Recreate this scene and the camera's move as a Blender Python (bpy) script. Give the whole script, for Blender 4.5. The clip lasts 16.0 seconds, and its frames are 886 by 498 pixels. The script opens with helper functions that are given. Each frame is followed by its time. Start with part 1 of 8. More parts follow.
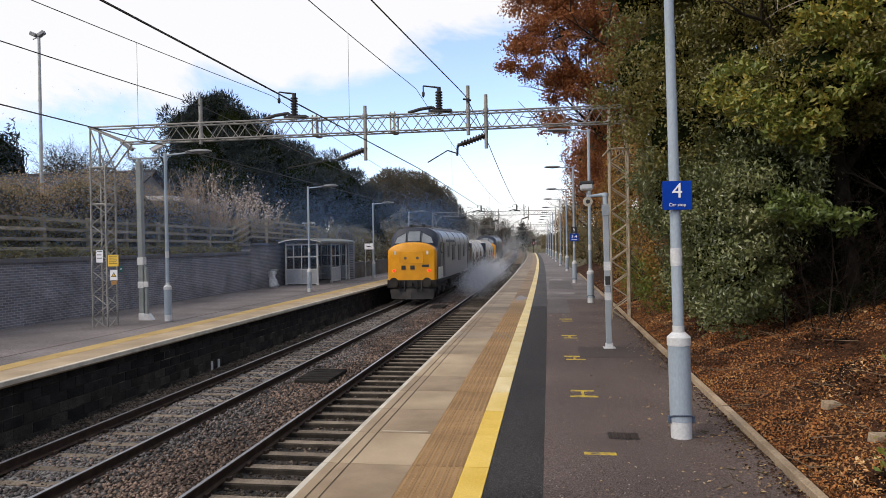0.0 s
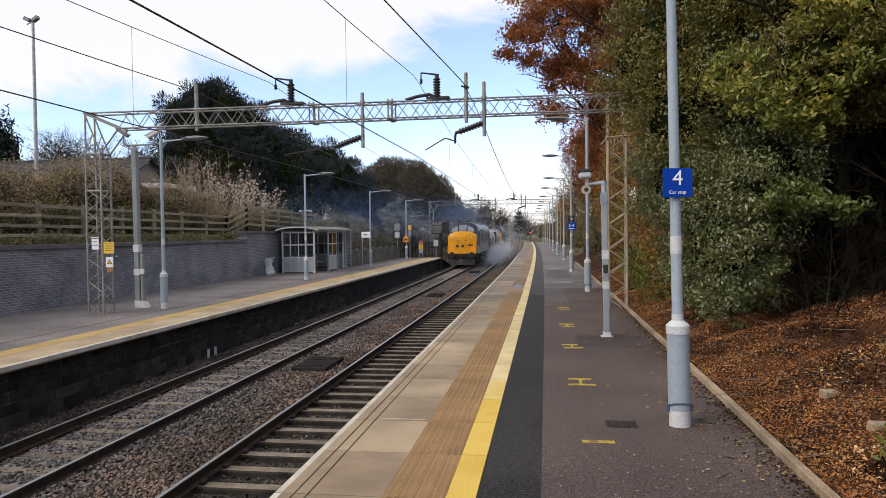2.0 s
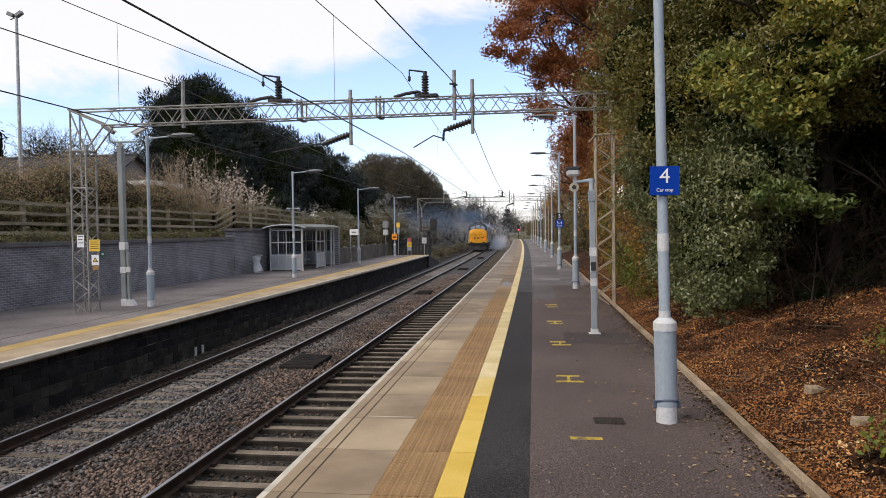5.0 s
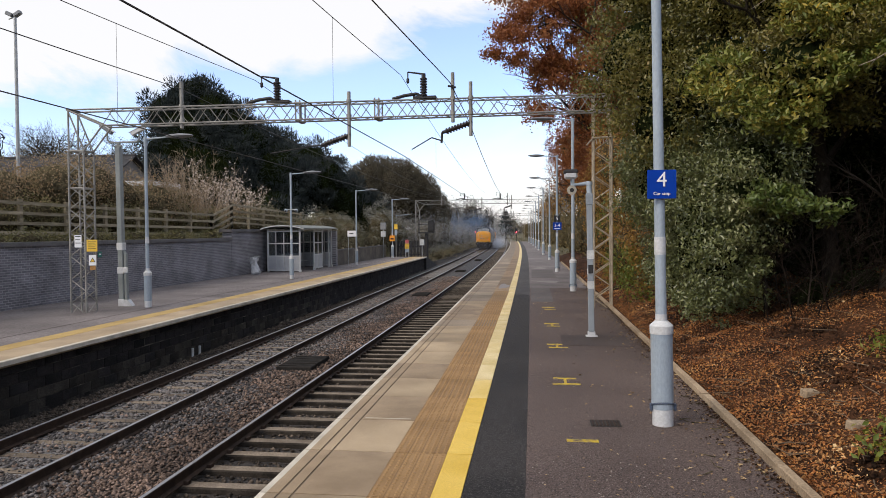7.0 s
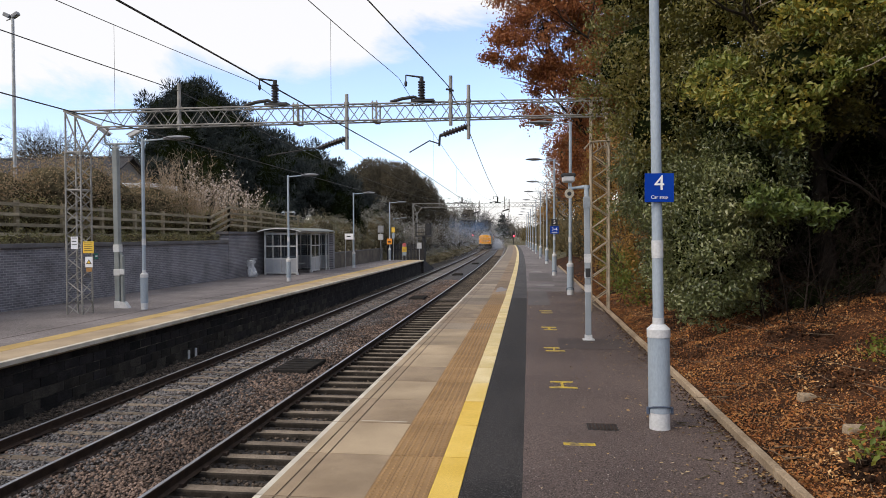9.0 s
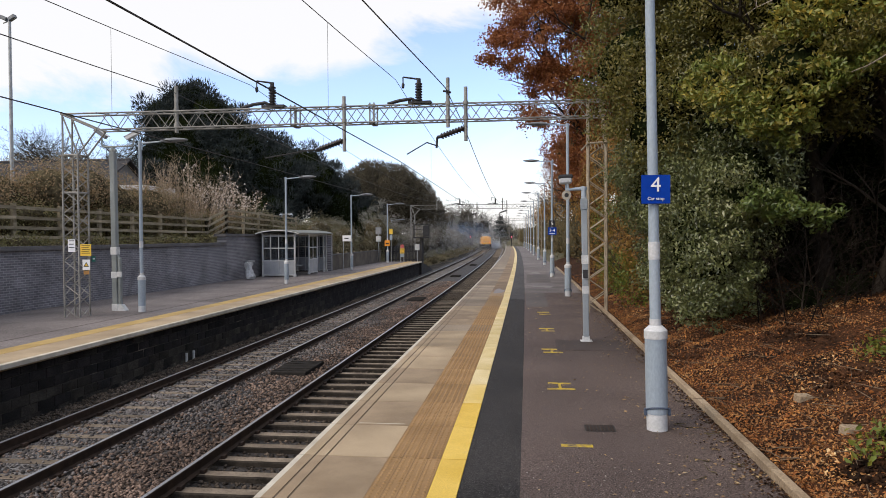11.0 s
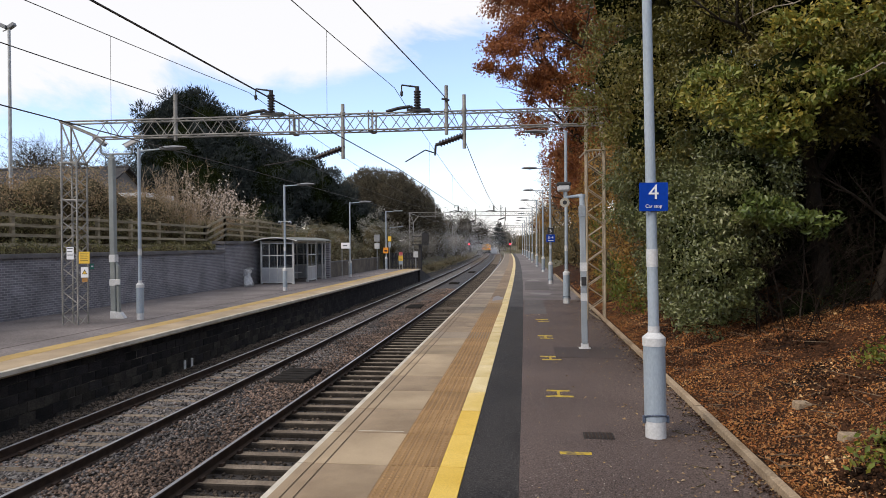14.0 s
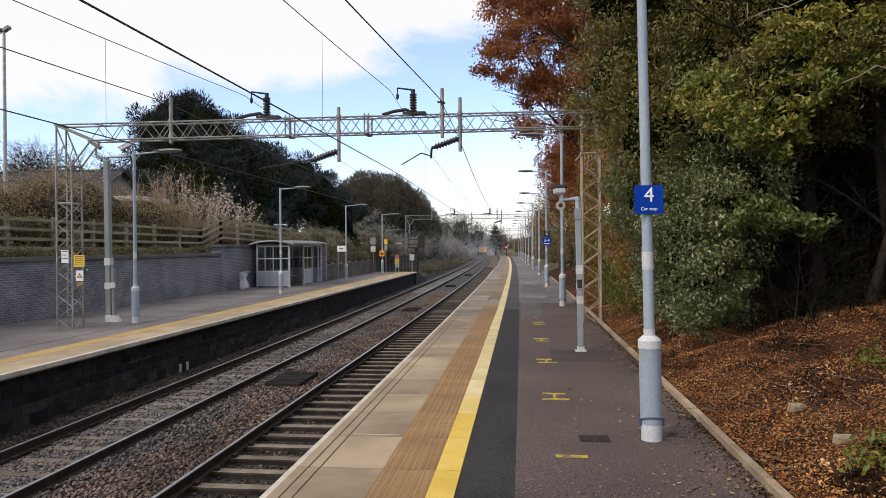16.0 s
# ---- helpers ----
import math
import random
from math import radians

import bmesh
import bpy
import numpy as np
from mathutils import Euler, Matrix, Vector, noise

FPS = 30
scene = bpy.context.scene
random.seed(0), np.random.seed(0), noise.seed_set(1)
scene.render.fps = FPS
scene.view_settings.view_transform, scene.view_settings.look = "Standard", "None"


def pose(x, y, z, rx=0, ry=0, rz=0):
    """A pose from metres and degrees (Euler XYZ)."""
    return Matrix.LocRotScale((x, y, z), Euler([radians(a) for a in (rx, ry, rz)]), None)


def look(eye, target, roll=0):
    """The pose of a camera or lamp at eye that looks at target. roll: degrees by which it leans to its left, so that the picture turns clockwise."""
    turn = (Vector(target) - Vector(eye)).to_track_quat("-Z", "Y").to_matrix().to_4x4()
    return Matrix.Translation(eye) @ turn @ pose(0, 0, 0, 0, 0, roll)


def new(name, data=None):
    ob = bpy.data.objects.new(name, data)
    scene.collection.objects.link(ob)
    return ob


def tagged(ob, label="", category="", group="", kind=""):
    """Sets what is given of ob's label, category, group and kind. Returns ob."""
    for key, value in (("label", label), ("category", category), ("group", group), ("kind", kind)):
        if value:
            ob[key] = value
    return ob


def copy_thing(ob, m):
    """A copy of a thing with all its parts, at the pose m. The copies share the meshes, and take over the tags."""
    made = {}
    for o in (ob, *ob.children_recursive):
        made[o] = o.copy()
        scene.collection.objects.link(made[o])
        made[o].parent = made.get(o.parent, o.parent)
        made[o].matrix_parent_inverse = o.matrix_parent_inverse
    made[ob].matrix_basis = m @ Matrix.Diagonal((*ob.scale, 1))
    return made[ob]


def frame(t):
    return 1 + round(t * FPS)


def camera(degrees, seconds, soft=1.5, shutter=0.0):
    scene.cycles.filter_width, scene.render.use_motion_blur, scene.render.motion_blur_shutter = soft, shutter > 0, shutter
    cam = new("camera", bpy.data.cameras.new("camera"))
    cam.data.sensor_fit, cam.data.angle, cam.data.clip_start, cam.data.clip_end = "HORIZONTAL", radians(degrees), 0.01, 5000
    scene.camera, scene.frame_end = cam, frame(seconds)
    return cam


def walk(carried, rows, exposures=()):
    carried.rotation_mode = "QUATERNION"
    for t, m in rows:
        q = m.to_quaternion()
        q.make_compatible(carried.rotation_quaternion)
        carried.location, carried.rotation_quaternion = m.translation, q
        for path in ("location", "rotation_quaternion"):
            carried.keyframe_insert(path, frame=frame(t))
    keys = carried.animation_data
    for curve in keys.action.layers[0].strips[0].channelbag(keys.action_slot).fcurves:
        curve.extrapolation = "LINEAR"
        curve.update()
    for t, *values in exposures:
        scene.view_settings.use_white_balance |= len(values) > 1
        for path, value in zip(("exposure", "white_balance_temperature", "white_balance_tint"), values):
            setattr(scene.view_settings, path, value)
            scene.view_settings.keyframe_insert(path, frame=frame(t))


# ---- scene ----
cam = camera(64.82, 16.0, soft=0.75)

def aim(x, y, z, yaw, pitch, roll):
    a, b = radians(yaw), radians(pitch)
    eye = Vector((x, y, z))
    way = Vector((-math.sin(a) * math.cos(b), math.cos(a) * math.cos(b), math.sin(b)))
    return look(eye, eye + way * 50, -roll)

walk(cam, [
    (0, aim(0.006, -0.028, 2.211, 8.714, -0.377, 0.883)),
    (0.5, aim(-0.007, -0.005, 2.198, 8.834, -0.333, 1.033)),
    (1, aim(-0.019, 0.010, 2.197, 8.666, -0.760, 0.784)),
    (1.5, aim(-0.022, 0.019, 2.190, 8.246, -1.210, 0.640)),
    (2, aim(-0.021, 0.029, 2.190, 8.460, -1.294, 0.683)),
    (2.5, aim(-0.023, 0.033, 2.191, 8.090, -1.556, 0.664)),
    (3, aim(-0.023, 0.038, 2.190, 7.957, -1.518, 0.743)),
    (3.5, aim(-0.023, 0.032, 2.192, 7.609, -1.688, 0.708)),
    (4, aim(-0.025, 0.032, 2.194, 7.615, -1.628, 0.624)),
    (6.5, aim(-0.012, 0.008, 2.196, 7.303, -1.426, 0.880)),
    (7, aim(-0.017, 0.007, 2.199, 7.320, -1.375, 0.418)),
    (7.5, aim(-0.017, 0.007, 2.193, 7.312, -1.304, 0.254)),
    (8, aim(-0.027, 0.009, 2.197, 7.101, -1.216, 0.174)),
    (8.5, aim(-0.018, 0.019, 2.192, 7.098, -1.141, 0.187)),
    (9, aim(-0.019, 0.017, 2.190, 7.093, -1.096, 0.185)),
    (11.5, aim(-0.008, 0.007, 2.198, 6.908, -0.884, 0.367)),
    (12, aim(-0.008, 0.005, 2.195, 6.910, -0.743, 0.301)),
    (12.5, aim(-0.012, -0.005, 2.195, 6.888, -0.681, 0.271)),
    (13, aim(-0.007, 0.002, 2.198, 6.904, -0.601, 0.332)),
    (13.5, aim(-0.007, 0.000, 2.197, 6.886, -0.532, 0.357)),
    (14, aim(-0.007, -0.007, 2.201, 6.806, -0.390, 0.386)),
    (14.5, aim(-0.001, -0.006, 2.201, 6.676, -0.238, 0.368)),
    (15, aim(0.008, 0.002, 2.196, 6.527, -0.183, 0.395)),
    (15.5, aim(0.002, -0.002, 2.199, 6.455, -0.170, 0.441)),
    (16, aim(0.000, 0.000, 2.200, 6.500, -0.150, 0.450)),
], [(0.0, 0.0), (16.0, 0.0)])

# ---- world and light ----
SUN_EL, SUN_AZ = 39, 226          # degrees; azimuth measured clockwise from +y
world = bpy.data.worlds.new("sky")
scene.world = world
world.use_nodes = True
wn, wl = world.node_tree.nodes, world.node_tree.links
wn.clear()
w_out, w_bg, w_sky = wn.new("ShaderNodeOutputWorld"), wn.new("ShaderNodeBackground"), wn.new("ShaderNodeTexSky")
w_sky.sky_type, w_sky.sun_disc = "NISHITA", False
w_sky.sun_elevation, w_sky.sun_rotation = radians(SUN_EL), radians(SUN_AZ)
w_sky.air_density, w_sky.dust_density = 1.0, 0.6
w_tc, w_map = wn.new("ShaderNodeTexCoord"), wn.new("ShaderNodeMapping")
w_map.inputs["Scale"].default_value = (1.0, 1.0, 2.6)
w_map.inputs["Location"].default_value = (0.35, 0.1, 0.45)
w_no = wn.new("ShaderNodeTexNoise")
w_no.inputs["Scale"].default_value, w_no.inputs["Detail"].default_value = 3.0, 8
w_no.inputs["Roughness"].default_value, w_no.inputs["Distortion"].default_value = 0.6, 0.5
w_sep = wn.new("ShaderNodeSeparateXYZ")
# height in the sky, ruffled by noise and sloping across, sorts haze, clear belt and cloud sheet
w_a, w_b = wn.new("ShaderNodeMath"), wn.new("ShaderNodeMath")
w_a.operation = w_b.operation = "MULTIPLY_ADD"
w_a.inputs[1].default_value = 0.26
w_b.inputs[1].default_value = -0.21
w_rmp = wn.new("ShaderNodeValToRGB")
els = w_rmp.color_ramp.elements
els[0].position, els[1].position = 0.0, 1.0
els[0].color, els[1].color = (1, 1, 1, 1), (0.85, 0.85, 0.85, 1)
for pos, val in ((0.17, 0.95), (0.22, 0.58), (0.27, 0.2), (0.325, 0.05), (0.415, 0.10), (0.452, 0.93), (0.62, 0.92), (0.74, 0.5)):
    els.new(pos).color = (val, val, val, 1)
w_mul, w_mix = wn.new("ShaderNodeVectorMath"), wn.new("ShaderNodeMix")
w_mul.operation = "MULTIPLY"
w_mul.inputs[1].default_value = (0.232, 0.232, 0.275)
w_mix.data_type = "RGBA"
w_mix.inputs["B"].default_value = (1.02, 1.0, 0.99, 1)
w_bg.inputs["Strength"].default_value = 1.0
wl.new(w_tc.outputs["Generated"], w_map.inputs["Vector"])
wl.new(w_tc.outputs["Generated"], w_sep.inputs[0])
wl.new(w_map.outputs["Vector"], w_no.inputs["Vector"])
wl.new(w_no.outputs["Fac"], w_a.inputs[0])
wl.new(w_sep.outputs["Z"], w_a.inputs[2])
wl.new(w_sep.outputs["X"], w_b.inputs[0])
wl.new(w_a.outputs[0], w_b.inputs[2])
wl.new(w_b.outputs[0], w_rmp.inputs["Fac"])
wl.new(w_sky.outputs["Color"], w_mul.inputs[0])
wl.new(w_rmp.outputs["Color"], w_mix.inputs["Factor"])
wl.new(w_mul.outputs["Vector"], w_mix.inputs["A"])
wl.new(w_mix.outputs["Result"], w_bg.inputs["Color"])
wl.new(w_bg.outputs["Background"], w_out.inputs["Surface"])

sun = new("sun", bpy.data.lights.new("sun", "SUN"))
sun.data.energy, sun.data.angle, sun.data.color = 2.1, radians(28), (1.0, 0.865, 0.70)
az, el = radians(SUN_AZ), radians(SUN_EL)
sun.matrix_world = look((0, 0, 40), Vector((0, 0, 40)) - Vector((math.sin(az) * math.cos(el), math.cos(az) * math.cos(el), math.sin(el))))

# ---- materials ----
def surf(name, c1, c2, scale=4.0, rough=0.8, metal=0.0, bump=0.15, fine=60.0, vary=0.0, island=0.0, lo=0.35, hi=0.65, spec=0.4, c3=None, stretch=(1, 1, 1), fine_mix=0.25, depth=0.01, speck=None, speck_scale=70.0, speck_at=0.63):
    """Two colours by broad noise, a fine grain over them, relief from the grain; vary: by piece; island: by loose part."""
    m = bpy.data.materials.new(name)
    m.use_nodes = True
    n, l = m.node_tree.nodes, m.node_tree.links
    b = n["Principled BSDF"]
    b.inputs["Metallic"].default_value = metal
    b.inputs["Specular IOR Level"].default_value = spec
    tc, mp = n.new("ShaderNodeTexCoord"), n.new("ShaderNodeMapping")
    mp.inputs["Scale"].default_value = stretch
    l.new(tc.outputs["Object"], mp.inputs["Vector"])
    info = n.new("ShaderNodeObjectInfo")
    a, f = n.new("ShaderNodeTexNoise"), n.new("ShaderNodeTexNoise")
    for t, s, d in ((a, scale, 5), (f, fine, 3)):
        t.noise_dimensions = "4D"
        t.inputs["Scale"].default_value, t.inputs["Detail"].default_value = s, d
        l.new(mp.outputs["Vector"], t.inputs["Vector"])
        w = n.new("ShaderNodeMath")
        w.operation, w.inputs[1].default_value = "MULTIPLY", 37.0
        l.new(info.outputs["Random"], w.inputs[0])
        l.new(w.outputs[0], t.inputs["W"])
    r = n.new("ShaderNodeValToRGB")
    r.color_ramp.elements[0].position, r.color_ramp.elements[1].position = lo, hi
    r.color_ramp.elements[0].color, r.color_ramp.elements[1].color = (*c1, 1), (*c2, 1)
    if c3:
        e = r.color_ramp.elements.new(min(0.98, hi + 0.1))
        e.color = (*c3, 1)
    l.new(a.outputs["Fac"], r.inputs["Fac"])
    col = r.outputs["Color"]
    # the grain lightens and darkens by turns
    g = n.new("ShaderNodeMapRange")
    g.inputs["From Min"].default_value, g.inputs["From Max"].default_value = 0.3, 0.7
    g.inputs["To Min"].default_value, g.inputs["To Max"].default_value = 1 - fine_mix, 1 + fine_mix
    l.new(f.outputs["Fac"], g.inputs["Value"])
    gain = g.outputs["Result"]
    for amount, src in ((vary, info.outputs["Random"]), (island, None)):
        if amount:
            if src is None:
                src = n.new("ShaderNodeNewGeometry").outputs["Random Per Island"]
            v, mu = n.new("ShaderNodeMapRange"), n.new("ShaderNodeMath")
            v.inputs["To Min"].default_value, v.inputs["To Max"].default_value = 1 - amount, 1 + amount
            l.new(src, v.inputs["Value"])
            mu.operation = "MULTIPLY"
            l.new(gain, mu.inputs[0])
            l.new(v.outputs["Result"], mu.inputs[1])
            gain = mu.outputs[0]
    sc = n.new("ShaderNodeVectorMath")
    sc.operation = "SCALE"
    l.new(col, sc.inputs[0])
    l.new(gain, sc.inputs["Scale"])
    col = sc.outputs["Vector"]
    if speck:                            # scattered pale or dark grains
        k, kr, km = n.new("ShaderNodeTexNoise"), n.new("ShaderNodeMapRange"), n.new("ShaderNodeMix")
        k.inputs["Scale"].default_value, k.inputs["Detail"].default_value = speck_scale, 1
        l.new(mp.outputs["Vector"], k.inputs["Vector"])
        kr.inputs["From Min"].default_value, kr.inputs["From Max"].default_value = speck_at, speck_at + 0.06
        l.new(k.outputs["Fac"], kr.inputs["Value"])
        km.data_type = "RGBA"
        km.inputs["B"].default_value = (*speck, 1)
        l.new(kr.outputs["Result"], km.inputs["Factor"])
        l.new(col, km.inputs["A"])
        col = km.outputs["Result"]
    l.new(col, b.inputs["Base Color"])
    rr = n.new("ShaderNodeMapRange")
    rr.inputs["To Min"].default_value, rr.inputs["To Max"].default_value = max(0.02, rough - 0.12), min(1, rough + 0.12)
    l.new(a.outputs["Fac"], rr.inputs["Value"])
    l.new(rr.outputs["Result"], b.inputs["Roughness"])
    if bump:
        bp = n.new("ShaderNodeBump")
        bp.inputs["Strength"].default_value, bp.inputs["Distance"].default_value = bump, depth
        l.new(f.outputs["Fac"], bp.inputs["Height"])
        l.new(bp.outputs["Normal"], b.inputs["Normal"])
    return m


def leaf_mat(name, colours, rough=0.5, translucent=0.25, spec=0.4):
    """Leaves: a colour by loose part, lighter and darker by broad noise, some light through them."""
    m = bpy.data.materials.new(name)
    m.use_nodes = True
    n, l = m.node_tree.nodes, m.node_tree.links
    b, out = n["Principled BSDF"], n["Material Output"]
    b.inputs["Roughness"].default_value, b.inputs["Specular IOR Level"].default_value = rough, spec
    r = n.new("ShaderNodeValToRGB")
    r.color_ramp.elements[0].color, r.color_ramp.elements[1].color = (*colours[0], 1), (*colours[-1], 1)
    for i, c in enumerate(colours[1:-1], 1):
        r.color_ramp.elements.new(i / (len(colours) - 1)).color = (*c, 1)
    tc, a, ge = n.new("ShaderNodeTexCoord"), n.new("ShaderNodeTexNoise"), n.new("ShaderNodeNewGeometry")
    a.inputs["Scale"].default_value, a.inputs["Detail"].default_value = 0.8, 3
    l.new(tc.outputs["Object"], a.inputs["Vector"])
    mx = n.new("ShaderNodeMix")
    mx.inputs["Factor"].default_value = 0.45
    wide = n.new("ShaderNodeMapRange")
    wide.inputs["From Min"].default_value, wide.inputs["From Max"].default_value = 0.3, 0.7
    l.new(a.outputs["Fac"], wide.inputs["Value"])
    l.new(ge.outputs["Random Per Island"], mx.inputs["A"])
    l.new(wide.outputs["Result"], mx.inputs["B"])
    l.new(mx.outputs["Result"], r.inputs["Fac"])
    l.new(r.outputs["Color"], b.inputs["Base Color"])
    if translucent:
        tr, ms = n.new("ShaderNodeBsdfTranslucent"), n.new("ShaderNodeMixShader")
        l.new(r.outputs["Color"], tr.inputs["Color"])
        ms.inputs["Fac"].default_value = translucent
        l.new(b.outputs["BSDF"], ms.inputs[1])
        l.new(tr.outputs["BSDF"], ms.inputs[2])
        l.new(ms.outputs["Shader"], out.inputs["Surface"])
    return m


def brick_mat(name, c1, c2, mortar, bw=0.225, bh=0.075, rough=0.85, axis="yz"):
    m = bpy.data.materials.new(name)
    m.use_nodes = True
    n, l = m.node_tree.nodes, m.node_tree.links
    b = n["Principled BSDF"]
    b.inputs["Roughness"].default_value = rough
    tc, sp, cb = n.new("ShaderNodeTexCoord"), n.new("ShaderNodeSeparateXYZ"), n.new("ShaderNodeCombineXYZ")
    l.new(tc.outputs["Object"], sp.inputs[0])
    l.new(sp.outputs[axis[0].upper()], cb.inputs["X"])
    l.new(sp.outputs[axis[1].upper()], cb.inputs["Y"])
    t = n.new("ShaderNodeTexBrick")
    for k, v in (("Color1", (*c1, 1)), ("Color2", (*c2, 1)), ("Mortar", (*mortar, 1)), ("Scale", 1.0), ("Mortar Size", 0.009), ("Brick Width", bw), ("Row Height", bh), ("Mortar Smooth", 0.3)):
        t.inputs[k].default_value = v
    l.new(cb.outputs[0], t.inputs["Vector"])
    no = n.new("ShaderNodeTexNoise")
    no.inputs["Scale"].default_value, no.inputs["Detail"].default_value = 0.9, 6
    l.new(tc.outputs["Object"], no.inputs["Vector"])
    g = n.new("ShaderNodeMapRange")
    for k, v in (("From Min", 0.3), ("From Max", 0.7), ("To Min", 0.7), ("To Max", 1.3)):
        g.inputs[k].default_value = v
    l.new(no.outputs["Fac"], g.inputs["Value"])
    sc = n.new("ShaderNodeVectorMath")
    sc.operation = "SCALE"
    l.new(t.outputs["Color"], sc.inputs[0])
    l.new(g.outputs["Result"], sc.inputs["Scale"])
    l.new(sc.outputs["Vector"], b.inputs["Base Color"])
    bp = n.new("ShaderNodeBump")
    bp.inputs["Strength"].default_value, bp.inputs["Distance"].default_value, bp.invert = 0.6, 0.008, True
    l.new(t.outputs["Fac"], bp.inputs["Height"])
    l.new(bp.outputs["Normal"], b.inputs["Normal"])
    return m


def glass_mat(name, tint=(0.75, 0.82, 0.82), alpha=0.35, rough=0.05):
    m = bpy.data.materials.new(name)
    m.use_nodes = True
    n, l = m.node_tree.nodes, m.node_tree.links
    n.remove(n["Principled BSDF"])
    tr, gl, mx = n.new("ShaderNodeBsdfTransparent"), n.new("ShaderNodeBsdfGlossy"), n.new("ShaderNodeMixShader")
    tr.inputs["Color"].default_value = (*tint, 1)
    gl.inputs["Roughness"].default_value = rough
    mx.inputs["Fac"].default_value = alpha
    l.new(tr.outputs[0], mx.inputs[1])
    l.new(gl.outputs[0], mx.inputs[2])
    l.new(mx.outputs[0], n["Material Output"].inputs["Surface"])
    return m


def glow_mat(name, colour, strength):
    m = bpy.data.materials.new(name)
    m.use_nodes = True
    b = m.node_tree.nodes["Principled BSDF"]
    b.inputs["Base Color"].default_value = (*colour, 1)
    b.inputs["Emission Color"].default_value, b.inputs["Emission Strength"].default_value = (*colour, 1), strength
    return m


M_ballast = surf("ballast", (0.020, 0.018, 0.017), (0.055, 0.047, 0.042), 1.2, 0.75, bump=1.0, fine=26, fine_mix=0.9, depth=0.05, spec=0.4)
M_stone = surf("ballast_stone", (0.045, 0.042, 0.042), (0.165, 0.148, 0.14), 0.55, 0.78, bump=0.4, fine=90, island=0.85, fine_mix=0.4, spec=0.3, lo=0.3, hi=0.7)
M_stone_red = surf("ballast_stone_red", (0.07, 0.050, 0.040), (0.205, 0.145, 0.112), 0.9, 0.8, bump=0.4, fine=90, island=0.8, fine_mix=0.4, spec=0.25, lo=0.3, hi=0.7)
# dark stone for sleeper gaps and riser foot; shade is in the colour
M_stone_dark = surf("ballast_stone_dark", (0.03, 0.025, 0.02), (0.115, 0.09, 0.07), 1.2, 0.85, bump=0.4, fine=90, island=0.7, fine_mix=0.4, spec=0.2)
M_ballast_pale = surf("pale_ballast", (0.10, 0.095, 0.092), (0.21, 0.20, 0.195), 0.8, 0.8, bump=1.0, fine=26, fine_mix=0.8, depth=0.04, spec=0.3)
M_panel = surf("weathered_panel", (0.075, 0.066, 0.056), (0.14, 0.122, 0.10), 1.4, 0.85, bump=0.3, fine=30, spec=0.2)
M_cess = surf("dark_cess", (0.022, 0.02, 0.018), (0.055, 0.048, 0.042), 1.5, 0.95, bump=1.0, fine=24, fine_mix=0.6, depth=0.03, spec=0.1)
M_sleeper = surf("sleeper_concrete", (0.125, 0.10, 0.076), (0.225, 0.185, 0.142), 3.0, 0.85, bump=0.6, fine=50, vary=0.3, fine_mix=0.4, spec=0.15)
# darker than the tops: shade on the upright faces is put into the colour
M_sleeper_side = surf("sleeper_side_shade", (0.020, 0.017, 0.014), (0.05, 0.042, 0.034), 5.0, 0.95, bump=0.5, fine=60, vary=0.3, fine_mix=0.4, spec=0.1)
M_rust = surf("rail_rust", (0.026, 0.017, 0.013), (0.055, 0.036, 0.026), 6, 0.8, bump=0.2, fine=90, spec=0.2)
M_railtop = surf("rail_steel", (0.34, 0.33, 0.34), (0.5, 0.5, 0.52), 2, 0.38, metal=1.0, bump=0.05, fine=200, stretch=(1, 0.05, 1))
M_coping = surf("coping_slab", (0.25, 0.188, 0.118), (0.385, 0.298, 0.195), 1.1, 0.76, bump=0.2, fine=170, vary=0.22, fine_mix=0.18, spec=0.3)
M_coping_b = surf("coping_slab_damp", (0.21, 0.15, 0.09), (0.325, 0.243, 0.155), 1.6, 0.72, bump=0.2, fine=150, vary=0.15, fine_mix=0.22, spec=0.35, c3=(0.15, 0.11, 0.075), hi=0.6)
# greyer slab tones for the stretch beyond about 20 m
M_coping_far = surf("coping_slab_greyer", (0.18, 0.142, 0.10), (0.30, 0.242, 0.178), 0.9, 0.74, bump=0.2, fine=120, vary=0.25, fine_mix=0.25, spec=0.25)
M_tactile_far = surf("tactile_greyer", (0.17, 0.115, 0.066), (0.27, 0.19, 0.115), 1.0, 0.72, bump=0.3, fine=120, vary=0.22, fine_mix=0.25, spec=0.25)
M_nosing = surf("nosing_white", (0.42, 0.385, 0.315), (0.61, 0.565, 0.475), 3, 0.8, bump=0.12, fine=90, fine_mix=0.15)
M_tactile = surf("tactile_buff", (0.222, 0.130, 0.053), (0.335, 0.207, 0.094), 1.6, 0.76, bump=0.25, fine=150, vary=0.14, fine_mix=0.22, spec=0.3)
M_groove = surf("groove_dark", (0.10, 0.075, 0.05), (0.17, 0.13, 0.09), 4, 0.9)
M_row_line = surf("row_line_buff", (0.13, 0.078, 0.035), (0.20, 0.12, 0.055), 4, 0.9)
M_yellow = surf("line_yellow", (0.62, 0.40, 0.045), (0.72, 0.50, 0.10), 1.8, 0.7, bump=0.15, fine=120, vary=0.05, c3=(0.60, 0.46, 0.2), hi=0.62)
M_yellow_worn = surf("line_yellow_worn", (0.63, 0.45, 0.11), (0.72, 0.55, 0.21), 2.6, 0.72, bump=0.2, fine=110, fine_mix=0.18, c3=(0.5, 0.42, 0.26), hi=0.6)
